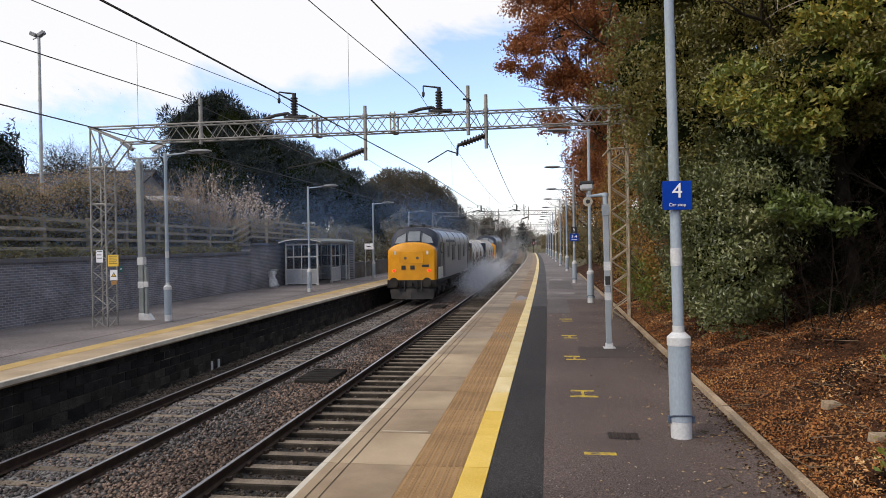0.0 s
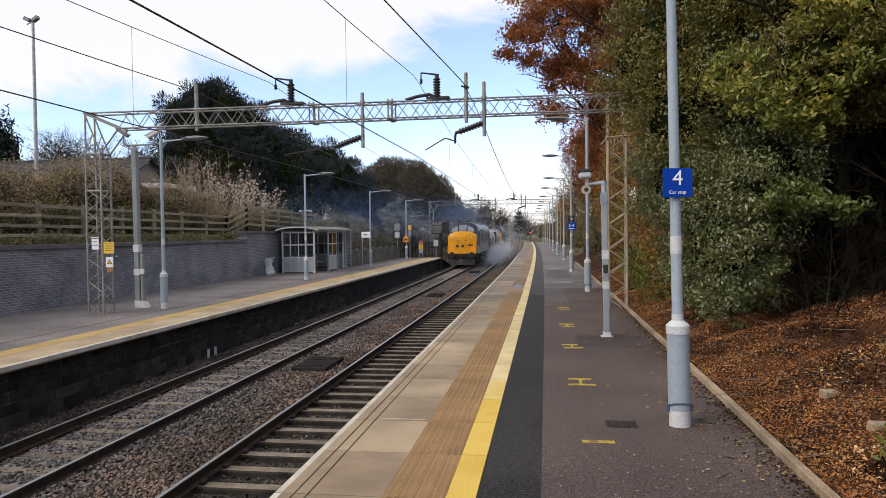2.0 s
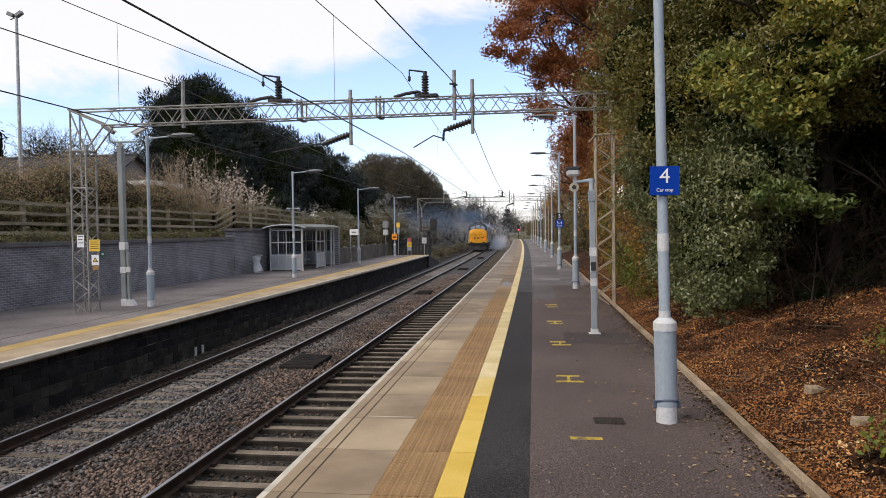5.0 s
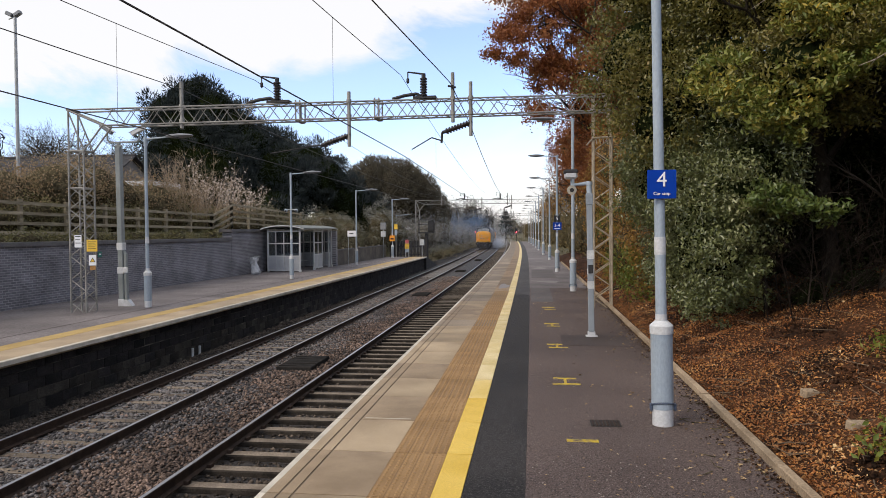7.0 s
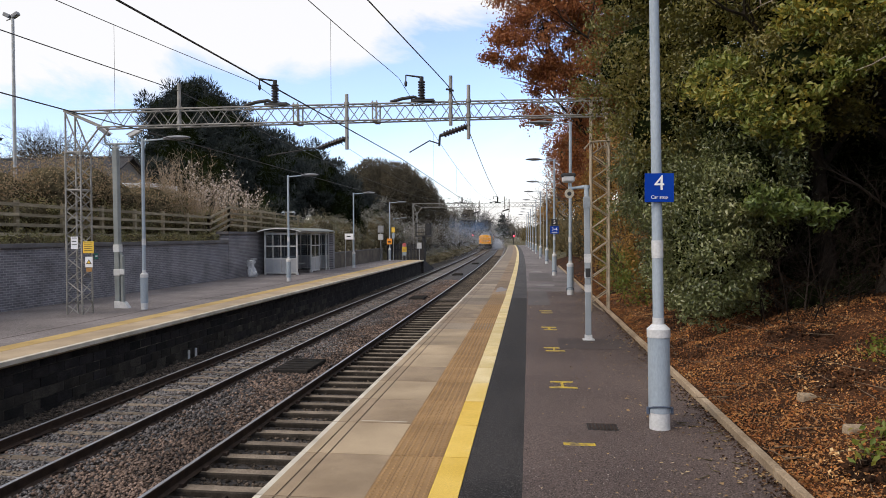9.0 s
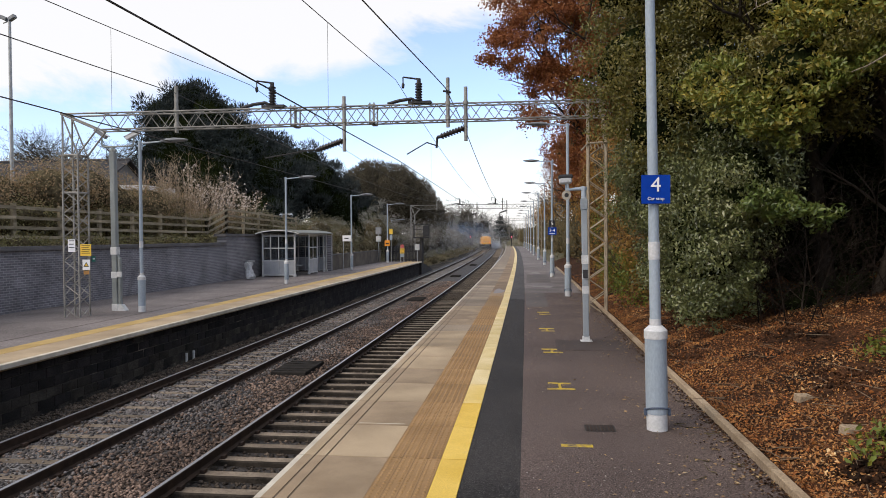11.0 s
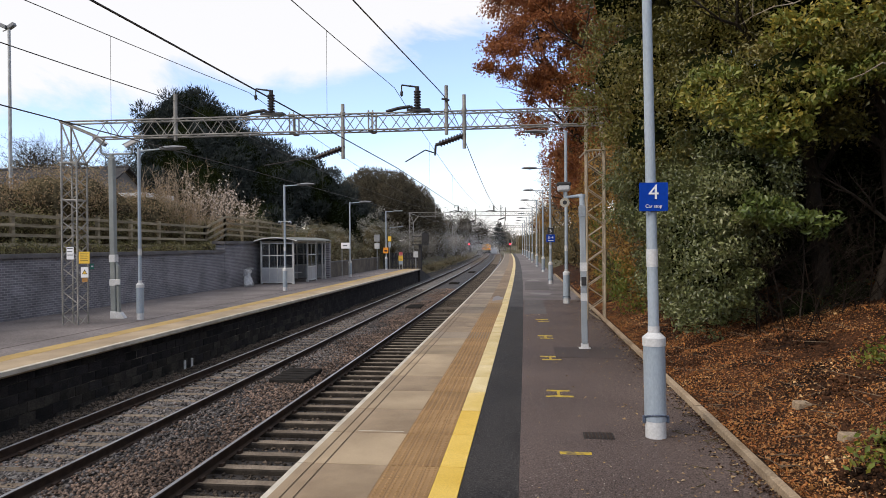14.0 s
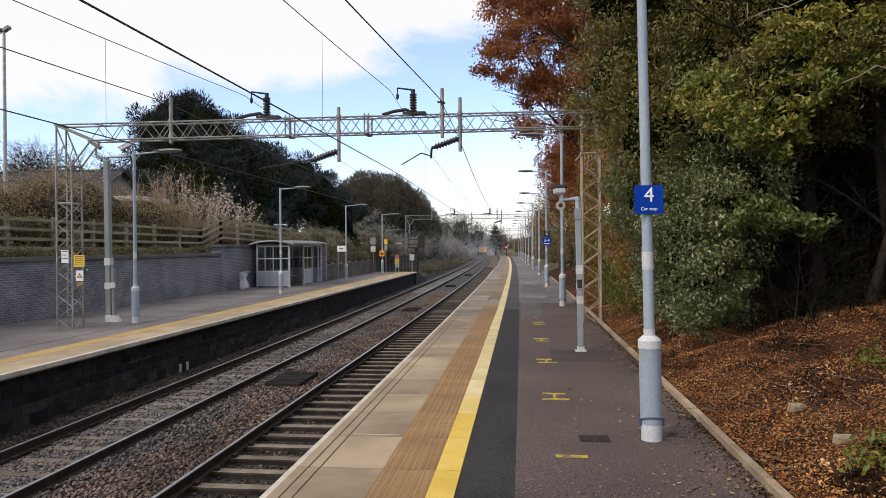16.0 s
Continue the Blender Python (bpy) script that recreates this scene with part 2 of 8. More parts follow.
M_cream = surf("line_worn_cream", (0.58, 0.45, 0.19), (0.72, 0.60, 0.34), 1.8, 0.75, bump=0.15, fine=120, vary=0.08)
M_tar_dark = surf("tarmac_dark", (0.019, 0.0175, 0.017), (0.039, 0.036, 0.035), 0.9, 0.78, bump=1.0, fine=66, fine_mix=0.95, depth=0.011, spec=0.17, speck=(0.11, 0.103, 0.10), speck_scale=80, speck_at=0.62)
M_tar = surf("tarmac_worn", (0.064, 0.046, 0.041), (0.124, 0.092, 0.081), 0.55, 0.76, bump=1.0, fine=62, fine_mix=0.95, depth=0.011, lo=0.3, hi=0.7, spec=0.22, speck=(0.27, 0.23, 0.205), speck_scale=72, speck_at=0.63)
M_strip_far = surf("tarmac_strip_paler", (0.045, 0.043, 0.043), (0.082, 0.077, 0.076), 0.9, 0.78, bump=0.8, fine=60, fine_mix=0.6, depth=0.01, spec=0.2)
M_tar_grey = surf("tarmac_grey", (0.11, 0.097, 0.094), (0.205, 0.182, 0.176), 0.5, 0.8, bump=0.8, fine=45, fine_mix=0.6, depth=0.008, spec=0.25)
M_patch = surf("tarmac_patch", (0.09, 0.078, 0.075), (0.13, 0.115, 0.11), 0.9, 0.75, bump=0.5, fine=90, fine_mix=0.5, spec=0.2)
M_paint_mark = surf("mark_yellow", (0.52, 0.37, 0.03), (0.24, 0.18, 0.06), 14, 0.8, bump=0.3, fine=140, c3=(0.10, 0.08, 0.06), lo=0.45, hi=0.6)
M_kerb = surf("edging_concrete", (0.25, 0.185, 0.12), (0.39, 0.305, 0.21), 1.8, 0.85, bump=0.4, fine=50, vary=0.15, fine_mix=0.3, spec=0.2)
M_soil = surf("leaf_soil", (0.018, 0.010, 0.006), (0.085, 0.038, 0.018), 2.2, 0.95, bump=1.0, fine=24, fine_mix=0.8, depth=0.06, spec=0.1)
M_bank = surf("bank_soil", (0.05, 0.05, 0.022), (0.12, 0.10, 0.05), 0.5, 0.95, bump=1.0, fine=14, fine_mix=0.5, depth=0.05)
M_grass = surf("far_ground", (0.05, 0.055, 0.025), (0.11, 0.105, 0.05), 0.05, 0.95, bump=0.6, fine=3)
M_brick = brick_mat("retaining_brick", (0.110, 0.110, 0.125), (0.168, 0.166, 0.186), (0.30, 0.295, 0.31))
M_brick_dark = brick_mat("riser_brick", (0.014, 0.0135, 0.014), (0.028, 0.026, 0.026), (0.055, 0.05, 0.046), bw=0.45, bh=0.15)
M_cap = surf("coping_stone", (0.075, 0.072, 0.075), (0.14, 0.135, 0.135), 1.5, 0.85, bump=0.3, fine=50)
M_galv = surf("galvanised", (0.27, 0.28, 0.28), (0.40, 0.41, 0.41), 5, 0.5, metal=0.3, bump=0.05, fine=80, fine_mix=0.12)
M_mast = surf("mast_steel", (0.18, 0.175, 0.16), (0.32, 0.31, 0.285), 3, 0.6, metal=0.2, bump=0.08, fine=60, fine_mix=0.3)
M_mast_r = surf("mast_tan", (0.27, 0.22, 0.155), (0.40, 0.34, 0.26), 3, 0.65, metal=0.1, bump=0.08, fine=60, fine_mix=0.25)
M_pole = surf("pole_grey_blue", (0.265, 0.32, 0.375), (0.35, 0.405, 0.46), 1.4, 0.45, bump=0.04, fine=50, fine_mix=0.10, stretch=(1, 1, 0.4))
M_pole_l = surf("pole_band_pale", (0.46, 0.47, 0.48), (0.60, 0.61, 0.61), 3, 0.5, bump=0.05, fine=40, fine_mix=0.12)
M_pole_c = surf("column_slate", (0.22, 0.25, 0.275), (0.31, 0.34, 0.37), 1.4, 0.5, bump=0.04, fine=50, fine_mix=0.12)
M_wet = surf("damp_paving", (0.13, 0.11, 0.095), (0.21, 0.185, 0.165), 1.5, 0.55, bump=0.4, fine=30, spec=0.4)
M_pole_d = surf("pole_clamp_slate", (0.06, 0.08, 0.12), (0.11, 0.14, 0.19), 3, 0.5, bump=0.05, fine=60)
M_lamp = surf("lamp_head_grey", (0.13, 0.14, 0.15), (0.21, 0.22, 0.235), 3, 0.5, bump=0.05, fine=60)
M_insul = surf("insulator_brown", (0.010, 0.007, 0.007), (0.024, 0.016, 0.015), 6, 0.3, bump=0.05, fine=60)
M_black = surf("black_iron", (0.018, 0.018, 0.02), (0.035, 0.034, 0.034), 6, 0.6, bump=0.1, fine=60)
M_wire = surf("wire_dark", (0.03, 0.028, 0.027), (0.055, 0.05, 0.048), 6, 0.6)
M_wood = surf("fence_wood", (0.19, 0.16, 0.105), (0.33, 0.285, 0.20), 2.2, 0.85, bump=0.3, fine=40, vary=0.25, stretch=(6, 1, 6), spec=0.2)
M_blue = surf("sign_blue", (0.001, 0.035, 0.30), (0.002, 0.045, 0.34), 2, 0.45, bump=0.0, fine_mix=0.03, spec=0.12)
M_white = surf("sign_white", (0.76, 0.77, 0.78), (0.84, 0.84, 0.84), 2, 0.45, bump=0.0, fine_mix=0.03)
M_signblack = surf("sign_black", (0.012, 0.012, 0.013), (0.022, 0.022, 0.024), 2, 0.4, bump=0.0)
M_signyel = surf("sign_yellow", (0.72, 0.45, 0.04), (0.80, 0.53, 0.07), 2, 0.45, bump=0.0, fine_mix=0.04)
M_signorange = surf("sign_orange", (0.75, 0.26, 0.02), (0.82, 0.33, 0.03), 2, 0.45, bump=0.0, fine_mix=0.04)
M_cabinet = surf("cabinet_grey", (0.20, 0.205, 0.21), (0.30, 0.305, 0.31), 2.5, 0.6, bump=0.05, fine_mix=0.1)
M_signred = surf("sign_red", (0.46, 0.10, 0.11), (0.58, 0.20, 0.2), 2, 0.45, bump=0.0, fine_mix=0.04)
M_frame = surf("shelter_frame", (0.40, 0.41, 0.415), (0.52, 0.53, 0.525), 3, 0.5, bump=0.04, fine_mix=0.06)
M_roofpan = surf("shelter_roof", (0.11, 0.12, 0.11), (0.19, 0.20, 0.175), 1.5, 0.6, bump=0.1, fine=30)
M_glass = glass_mat("shelter_glass", (0.66, 0.71, 0.73), 0.13)
M_bark = surf("bark", (0.02, 0.016, 0.012), (0.055, 0.044, 0.034), 3, 0.9, bump=0.6, fine=30, stretch=(1, 1, 0.2), spec=0.1)
M_twig = surf("pale_twig", (0.20, 0.16, 0.12), (0.33, 0.27, 0.21), 3, 0.9, bump=0.2)
# stems under the trees, with the hollow's shade put into their colour
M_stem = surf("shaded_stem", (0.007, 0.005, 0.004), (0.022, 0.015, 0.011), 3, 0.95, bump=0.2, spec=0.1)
M_twig_dark = surf("tan_twig", (0.11, 0.078, 0.05), (0.21, 0.155, 0.105), 3, 0.95, bump=0.2, spec=0.08)
# crown cores: the shade deep inside foliage is put into these colours
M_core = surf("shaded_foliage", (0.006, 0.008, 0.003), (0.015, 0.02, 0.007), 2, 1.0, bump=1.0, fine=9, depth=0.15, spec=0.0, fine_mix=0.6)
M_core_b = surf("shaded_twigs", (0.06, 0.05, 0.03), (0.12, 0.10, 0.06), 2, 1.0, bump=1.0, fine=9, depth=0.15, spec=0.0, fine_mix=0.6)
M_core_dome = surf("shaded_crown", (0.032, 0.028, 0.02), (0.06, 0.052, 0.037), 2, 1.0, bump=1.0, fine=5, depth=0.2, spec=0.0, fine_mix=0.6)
# far growth is paler: haze of the air is mixed into this colour
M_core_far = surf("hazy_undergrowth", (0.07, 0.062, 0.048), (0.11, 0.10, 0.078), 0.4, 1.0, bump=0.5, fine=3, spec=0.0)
# near-black leaf: shade of the hollow under the canopy is in the colour
L_dark = leaf_mat("shaded_leaf", [(0.006, 0.010, 0.004), (0.015, 0.022, 0.007), (0.03, 0.04, 0.012), (0.06, 0.065, 0.02)], 0.6, 0.08, 0.2)
L_ever = leaf_mat("evergreen_leaf", [(0.024, 0.028, 0.007), (0.08, 0.078, 0.016), (0.15, 0.138, 0.03), (0.215, 0.18, 0.045), (0.34, 0.25, 0.09)], 0.36, 0.28, 0.5)
L_hanging = leaf_mat("yellow_green_leaf", [(0.055, 0.085, 0.016), (0.125, 0.16, 0.03), (0.21, 0.23, 0.045), (0.31, 0.265, 0.055), (0.58, 0.38, 0.035)], 0.4, 0.3, 0.45)
L_fresh = leaf_mat("fresh_green_leaf", [(0.045, 0.075, 0.018), (0.09, 0.13, 0.03), (0.15, 0.19, 0.045), (0.23, 0.22, 0.07)], 0.36, 0.3, 0.5)
L_dome = leaf_mat("dull_olive_twigs", [(0.04, 0.036, 0.025), (0.078, 0.068, 0.046), (0.125, 0.108, 0.076), (0.07, 0.075, 0.042)], 0.8, 0.1, 0.2)
L_holly = leaf_mat("glossy_olive_leaf", [(0.026, 0.037, 0.012), (0.085, 0.10, 0.032), (0.175, 0.19, 0.07), (0.36, 0.35, 0.18)], 0.3, 0.15, 0.6)
L_yellowing = leaf_mat("yellowing_leaf", [(0.05, 0.075, 0.012), (0.09, 0.13, 0.02), (0.14, 0.17, 0.025), (0.20, 0.19, 0.03), (0.32, 0.23, 0.03)], 0.5, 0.25)
L_hedge = leaf_mat("hedge_leaf", [(0.035, 0.032, 0.018), (0.075, 0.065, 0.03), (0.12, 0.10, 0.04), (0.17, 0.115, 0.04), (0.24, 0.15, 0.045)], 0.65, 0.2)
L_oak = leaf_mat("autumn_oak_leaf", [(0.10, 0.03, 0.012), (0.21, 0.068, 0.022), (0.34, 0.125, 0.037), (0.48, 0.23, 0.085)], 0.6, 0.35)
L_amber = leaf_mat("amber_leaf", [(0.13, 0.06, 0.022), (0.25, 0.125, 0.035), (0.36, 0.205, 0.045), (0.19, 0.15, 0.045)], 0.6, 0.3)
L_yew = leaf_mat("dark_conifer_spray", [(0.009, 0.013, 0.014), (0.018, 0.026, 0.025), (0.040, 0.052, 0.049)], 0.6, 0.0, 0.3)
L_scrub = leaf_mat("bramble_leaf", [(0.09, 0.078, 0.04), (0.19, 0.155, 0.078), (0.28, 0.205, 0.11), (0.38, 0.245, 0.14), (0.24, 0.22, 0.095)], 0.5, 0.25)
L_scrub_b = leaf_mat("olive_scrub", [(0.045, 0.046, 0.025), (0.09, 0.093, 0.045), (0.14, 0.13, 0.072), (0.19, 0.155, 0.095), (0.13, 0.145, 0.062)], 0.5, 0.25)
# greyed and lightened for distance haze
L_scrub_far = leaf_mat("hazy_winter_scrub", [(0.095, 0.089, 0.078), (0.165, 0.154, 0.136), (0.235, 0.222, 0.20), (0.155, 0.16, 0.118)], 0.8, 0.15)
L_ivy = leaf_mat("ivy_leaf", [(0.06, 0.062, 0.026), (0.14, 0.135, 0.05), (0.235, 0.205, 0.08), (0.33, 0.27, 0.10)], 0.45, 0.15)
L_blossom = leaf_mat("pale_seed_head", [(0.50, 0.42, 0.36), (0.66, 0.58, 0.52), (0.78, 0.72, 0.66)], 0.8, 0.35)
L_beard = leaf_mat("grey_seed_floss", [(0.15, 0.147, 0.125), (0.27, 0.265, 0.235), (0.48, 0.47, 0.43)], 0.85, 0.3)
L_straw = leaf_mat("dry_grass", [(0.12, 0.095, 0.05), (0.20, 0.16, 0.09), (0.28, 0.24, 0.15), (0.12, 0.13, 0.05)], 0.85, 0.2)
# distant leaves, lightened in colour for the haze
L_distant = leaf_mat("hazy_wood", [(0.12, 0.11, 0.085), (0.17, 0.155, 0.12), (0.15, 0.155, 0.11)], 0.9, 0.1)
L_litter = leaf_mat("fallen_leaf", [(0.024, 0.011, 0.006), (0.12, 0.046, 0.016), (0.35, 0.125, 0.033), (0.26, 0.145, 0.066), (0.52, 0.23, 0.060), (0.80, 0.66, 0.38)], 0.7, 0.12, 0.25)
L_mould = leaf_mat("leaf_mould", [(0.012, 0.008, 0.006), (0.035, 0.02, 0.013), (0.09, 0.05, 0.028), (0.22, 0.12, 0.05)], 0.9, 0.0, 0.1)
L_paleleaf = leaf_mat("fallen_leaf_pale", [(0.05, 0.03, 0.02), (0.24, 0.15, 0.07), (0.38, 0.26, 0.12), (0.55, 0.46, 0.32)], 0.75, 0.05)


# ---- building tools ----
def bend(s):
    """How far the line has curved to the left at s metres ahead."""
    return -max(0.0, s - 5.5) ** 2 / 8818.0


def turn(s):
    return math.degrees(math.atan(max(0.0, s - 5.5) / 4409.0))


def along(x, s, z, rz=0.0):
    return pose(x + bend(s), s, z, 0, 0, turn(s) + rz)


def mesh_of(name, bm, mats, smooth=0):
    me = bpy.data.meshes.new(name)
    bm.to_mesh(me)
    bm.free()
    for m in (mats if isinstance(mats, (list, tuple)) else [mats]):
        me.materials.append(m)
    if smooth:
        me.shade_smooth()
        me.set_sharp_from_angle(angle=radians(smooth))
    return me


def part(name, bm, material, parent, label="", smooth=0, at=None):
    ob = new(name, bm if isinstance(bm, bpy.types.Mesh) else mesh_of(name, bm, material, smooth))
    ob.parent = parent
    if at is not None:
        ob.matrix_basis = at
    return tagged(ob, label)


def thing(name, label, category, group="", kind="", at=None):
    ob = tagged(new(name), label, category, group, kind)
    ob.empty_display_size = 0.2
    if at is not None:
        ob.matrix_basis = at
    return ob


def solid(name, bm, material, label, category, group="", kind="", smooth=0, at=None):
    ob = tagged(new(name, mesh_of(name, bm, material, smooth)), label, category, group, kind)
    if at is not None:
        ob.matrix_basis = at
    return ob


def box(bm, x0, x1, y0, y1, z0, z1, mi=0, m=None, bevel=0.0):
    if bevel:
        b = min(bevel, 0.3 * min(x1 - x0, y1 - y0, z1 - z0))
        pts, faces = [], []
        for sx in (0, 1):
            for sy in (0, 1):
                for sz in (0, 1):
                    c = ((x0, x1)[sx], (y0, y1)[sy], (z0, z1)[sz])
                    i = [b * (1 - 2 * k) for k in (sx, sy, sz)]
                    pts += [(c[0], c[1] + i[1], c[2] + i[2]), (c[0] + i[0], c[1], c[2] + i[2]), (c[0] + i[0], c[1] + i[1], c[2])]

        def at(sx, sy, sz, k):
            return (sx * 4 + sy * 2 + sz) * 3 + k
        for s in (0, 1):
            faces += [[at(s, 0, 0, 0), at(s, 1, 0, 0), at(s, 1, 1, 0), at(s, 0, 1, 0)], [at(0, s, 0, 1), at(1, s, 0, 1), at(1, s, 1, 1), at(0, s, 1, 1)], [at(0, 0, s, 2), at(1, 0, s, 2), at(1, 1, s, 2), at(0, 1, s, 2)]]
            for q in (0, 1):
                faces += [[at(s, q, 0, 0), at(s, q, 1, 0), at(s, q, 1, 1), at(s, q, 0, 1)], [at(s, 0, q, 0), at(s, 1, q, 0), at(s, 1, q, 2), at(s, 0, q, 2)], [at(0, s, q, 1), at(1, s, q, 1), at(1, s, q, 2), at(0, s, q, 2)]]
                for r in (0, 1):
                    faces.append([at(s, q, r, 0), at(s, q, r, 1), at(s, q, r, 2)])
    else:
        pts = [(x, y, z) for x in (x0, x1) for y in (y0, y1) for z in (z0, z1)]
        faces = [(0, 1, 3, 2), (4, 6, 7, 5), (0, 4, 5, 1), (2, 3, 7, 6), (0, 2, 6, 4), (1, 5, 7, 3)]
    mid = Vector(((x0 + x1) / 2, (y0 + y1) / 2, (z0 + z1) / 2))
    vs = [bm.verts.new(m @ Vector(p) if m is not None else p) for p in pts]
    for f in faces:
        c = sum((Vector(pts[i]) for i in f), Vector()) / len(f)
        n = (Vector(pts[f[1]]) - Vector(pts[f[0]])).cross(Vector(pts[f[2]]) - Vector(pts[f[1]]))
        g = f if n.dot(c - mid) >= 0 else list(reversed(f))
        bm.faces.new([vs[i] for i in g]).material_index = mi
    return bm


def rod(bm, p0, p1, r0, r1=None, n=8, mi=0, caps=True):
    p0, p1 = Vector(p0), Vector(p1)
    d = p1 - p0
    if d.length < 1e-6:
        return bm
    r1 = r0 if r1 is None else r1
    q = d.to_track_quat("Z", "Y").to_matrix()
    u, v = q.col[0], q.col[1]
    lo, hi = [], []
    for i in range(n):
        a = 2 * math.pi * i / n
        w = u * math.cos(a) + v * math.sin(a)
        lo.append(bm.verts.new(p0 + w * r0))
        hi.append(bm.verts.new(p1 + w * r1))
    for i in range(n):
        j = (i + 1) % n
        bm.faces.new((lo[i], lo[j], hi[j], hi[i])).material_index = mi
    if caps:
        bm.faces.new(list(reversed(lo))).material_index = mi
        bm.faces.new(hi).material_index = mi
    return bm


def ball(bm, c, r, mi=0, sub=1, scale=(1, 1, 1)):
    g = bmesh.ops.create_icosphere(bm, subdivisions=sub, radius=r, matrix=Matrix.LocRotScale(c, None, scale))
    for f in {f for v in g["verts"] for f in v.link_faces}:
        f.material_index = mi
    return bm


def mesh_data(name, verts, faces, mats, smooth=False):
    """A mesh from arrays: faces all of one size."""
    verts, faces = np.asarray(verts, np.float32), np.asarray(faces, np.int32)
    me = bpy.data.meshes.new(name)
    k = faces.shape[1]
    me.vertices.add(len(verts))
    me.vertices.foreach_set("co", verts.ravel())
    me.loops.add(faces.size)
    me.loops.foreach_set("vertex_index", faces.ravel())
    me.polygons.add(len(faces))
    me.polygons.foreach_set("loop_start", np.arange(0, faces.size, k, dtype=np.int32))
    for m in (mats if isinstance(mats, (list, tuple)) else [mats]):
        me.materials.append(m)
    me.update(calc_edges=True)
    if smooth:
        me.shade_smooth()
    return me


def swept(name, prof, s0, s1, step, mat, closed=True, wobble=None):
    """A profile of (x, z) carried along the line from s0 to s1."""
    ss = np.arange(s0, s1 + step * 0.5, step)
    ss[-1] = s1
    k = len(prof)
    vs, fs = [], []
    for s in ss:
        b = bend(s)
        for x, z in prof:
            dz = wobble(x, s) if wobble else 0.0
            vs.append((x + b, s, z + dz))
    for i in range(len(ss) - 1):
        for j in range(k if closed else k - 1):
            a, c = i * k + j, i * k + (j + 1) % k
            fs.append((a, a + k, c + k, c))
    me = bpy.data.meshes.new(name)
    if closed:
        fs += [tuple(range(k)), tuple((len(ss) - 1) * k + j for j in reversed(range(k)))]
    me.from_pydata(vs, [], fs)
    me.materials.append(mat)
    bmx = bmesh.new()
    bmx.from_mesh(me)
    bmesh.ops.recalc_face_normals(bmx, faces=bmx.faces)
    bmx.to_mesh(me)
    bmx.free()
    return me


def rect(x0, x1, z0, z1):
    return [(x0, z0), (x0, z1), (x1, z1), (x1, z0)]


def leaves(name, pts, nrm, size, mat, rng, droop=0.0, narrow=0.45, wild=0.9, fold=0.25):
    """Leaves at points, each a folded blade of two faces, turned about its outward direction."""
    n = len(pts)
    nrm = nrm + rng.normal(0, wild, (n, 3))
    nrm /= np.linalg.norm(nrm, axis=1)[:, None] + 1e-9
    t = rng.normal(0, 1, (n, 3))
    t[:, 2] -= droop
    t -= nrm * (t * nrm).sum(1)[:, None]
    t /= np.linalg.norm(t, axis=1)[:, None] + 1e-9
    b = np.cross(nrm, t)
    L = (size * rng.uniform(0.6, 1.3, n))[:, None]
    W = L * narrow * rng.uniform(0.8, 1.2, (n, 1))
    v = np.stack([pts - t * L / 2, pts + b * W / 2 + nrm * L * fold * 0.5, pts + t * L / 2, pts - b * W / 2 + nrm * L * fold * 0.5], 1).reshape(-1, 3)
    i = np.arange(n) * 4
    f = np.concatenate([np.stack([i, i + 1, i + 2], 1), np.stack([i, i + 2, i + 3], 1)])
    return mesh_data(name, v, f, mat)


def sprays(name, pts, nrm, size, mat, rng, lift=0.35, narrow=0.14, wild=0.55):
    """Pointed needle sprays that stand out from the crown and curve upward."""
    n = len(pts)
    t = nrm + rng.normal(0, wild, (n, 3))
    t[:, 2] += lift
    t /= np.linalg.norm(t, axis=1)[:, None] + 1e-9
    b = np.cross(t, rng.normal(0, 1, (n, 3)))
    b /= np.linalg.norm(b, axis=1)[:, None] + 1e-9
    L = (size * rng.uniform(0.5, 1.4, n))[:, None]
    W = L * narrow
    mid = pts + t * L * 0.45
    v = np.stack([pts, mid + b * W / 2, pts + t * L + np.array([0, 0, 0.12]) * L, mid - b * W / 2], 1).reshape(-1, 3)
    i = np.arange(n) * 4
    f = np.concatenate([np.stack([i, i + 1, i + 2], 1), np.stack([i, i + 2, i + 3], 1)])
    return mesh_data(name, v, f, mat)


def cloud(blobs, n, rng, shell=0.35, lump=0.25, gap=0.0, freq=0.7):
    """Points in the outer part of lumpy ellipsoids (x, y, z, rx, ry, rz), and their outward directions."""
    area = np.array([(b[3] * b[4] + b[4] * b[5] + b[3] * b[5]) for b in blobs])
    cnt = np.maximum(1, (area / area.sum() * n).astype(int))
    P, N = [], []
    for b, c in zip(blobs, cnt):
        d = rng.normal(0, 1, (c, 3))
        d /= np.linalg.norm(d, axis=1)[:, None]
        ph = rng.uniform(0, 6.28, 6)
        w = 1 + lump * (np.sin(d[:, 0] * 5 + ph[0]) * np.sin(d[:, 1] * 5 + ph[1]) + 0.6 * np.sin(d[:, 2] * 9 + ph[2]) * np.sin(d[:, 0] * 8 + ph[3]) + 0.4 * np.sin(d[:, 1] * 17 + ph[4]) * np.sin(d[:, 2] * 15 + ph[5]))
        r = w * (1 - shell * rng.uniform(0, 1, c) ** 1.6)
        p = np.array(b[:3]) + d * r[:, None] * np.array(b[3:6])
        if gap:
            q = np.sin(p[:, 0] * freq * 3.1 + ph[0]) * np.sin(p[:, 1] * freq * 2.7 + ph[1]) * np.sin(p[:, 2] * freq * 3.7 + ph[2])
            keep = q > -1 + gap * 1.2 + rng.uniform(-0.2, 0.2, c)
            p, d = p[keep], d[keep]
        P.append(p)
        N.append(d / np.array(b[3:6]))
    N = np.concatenate(N)
    return np.concatenate(P), N / np.linalg.norm(N, axis=1)[:, None]


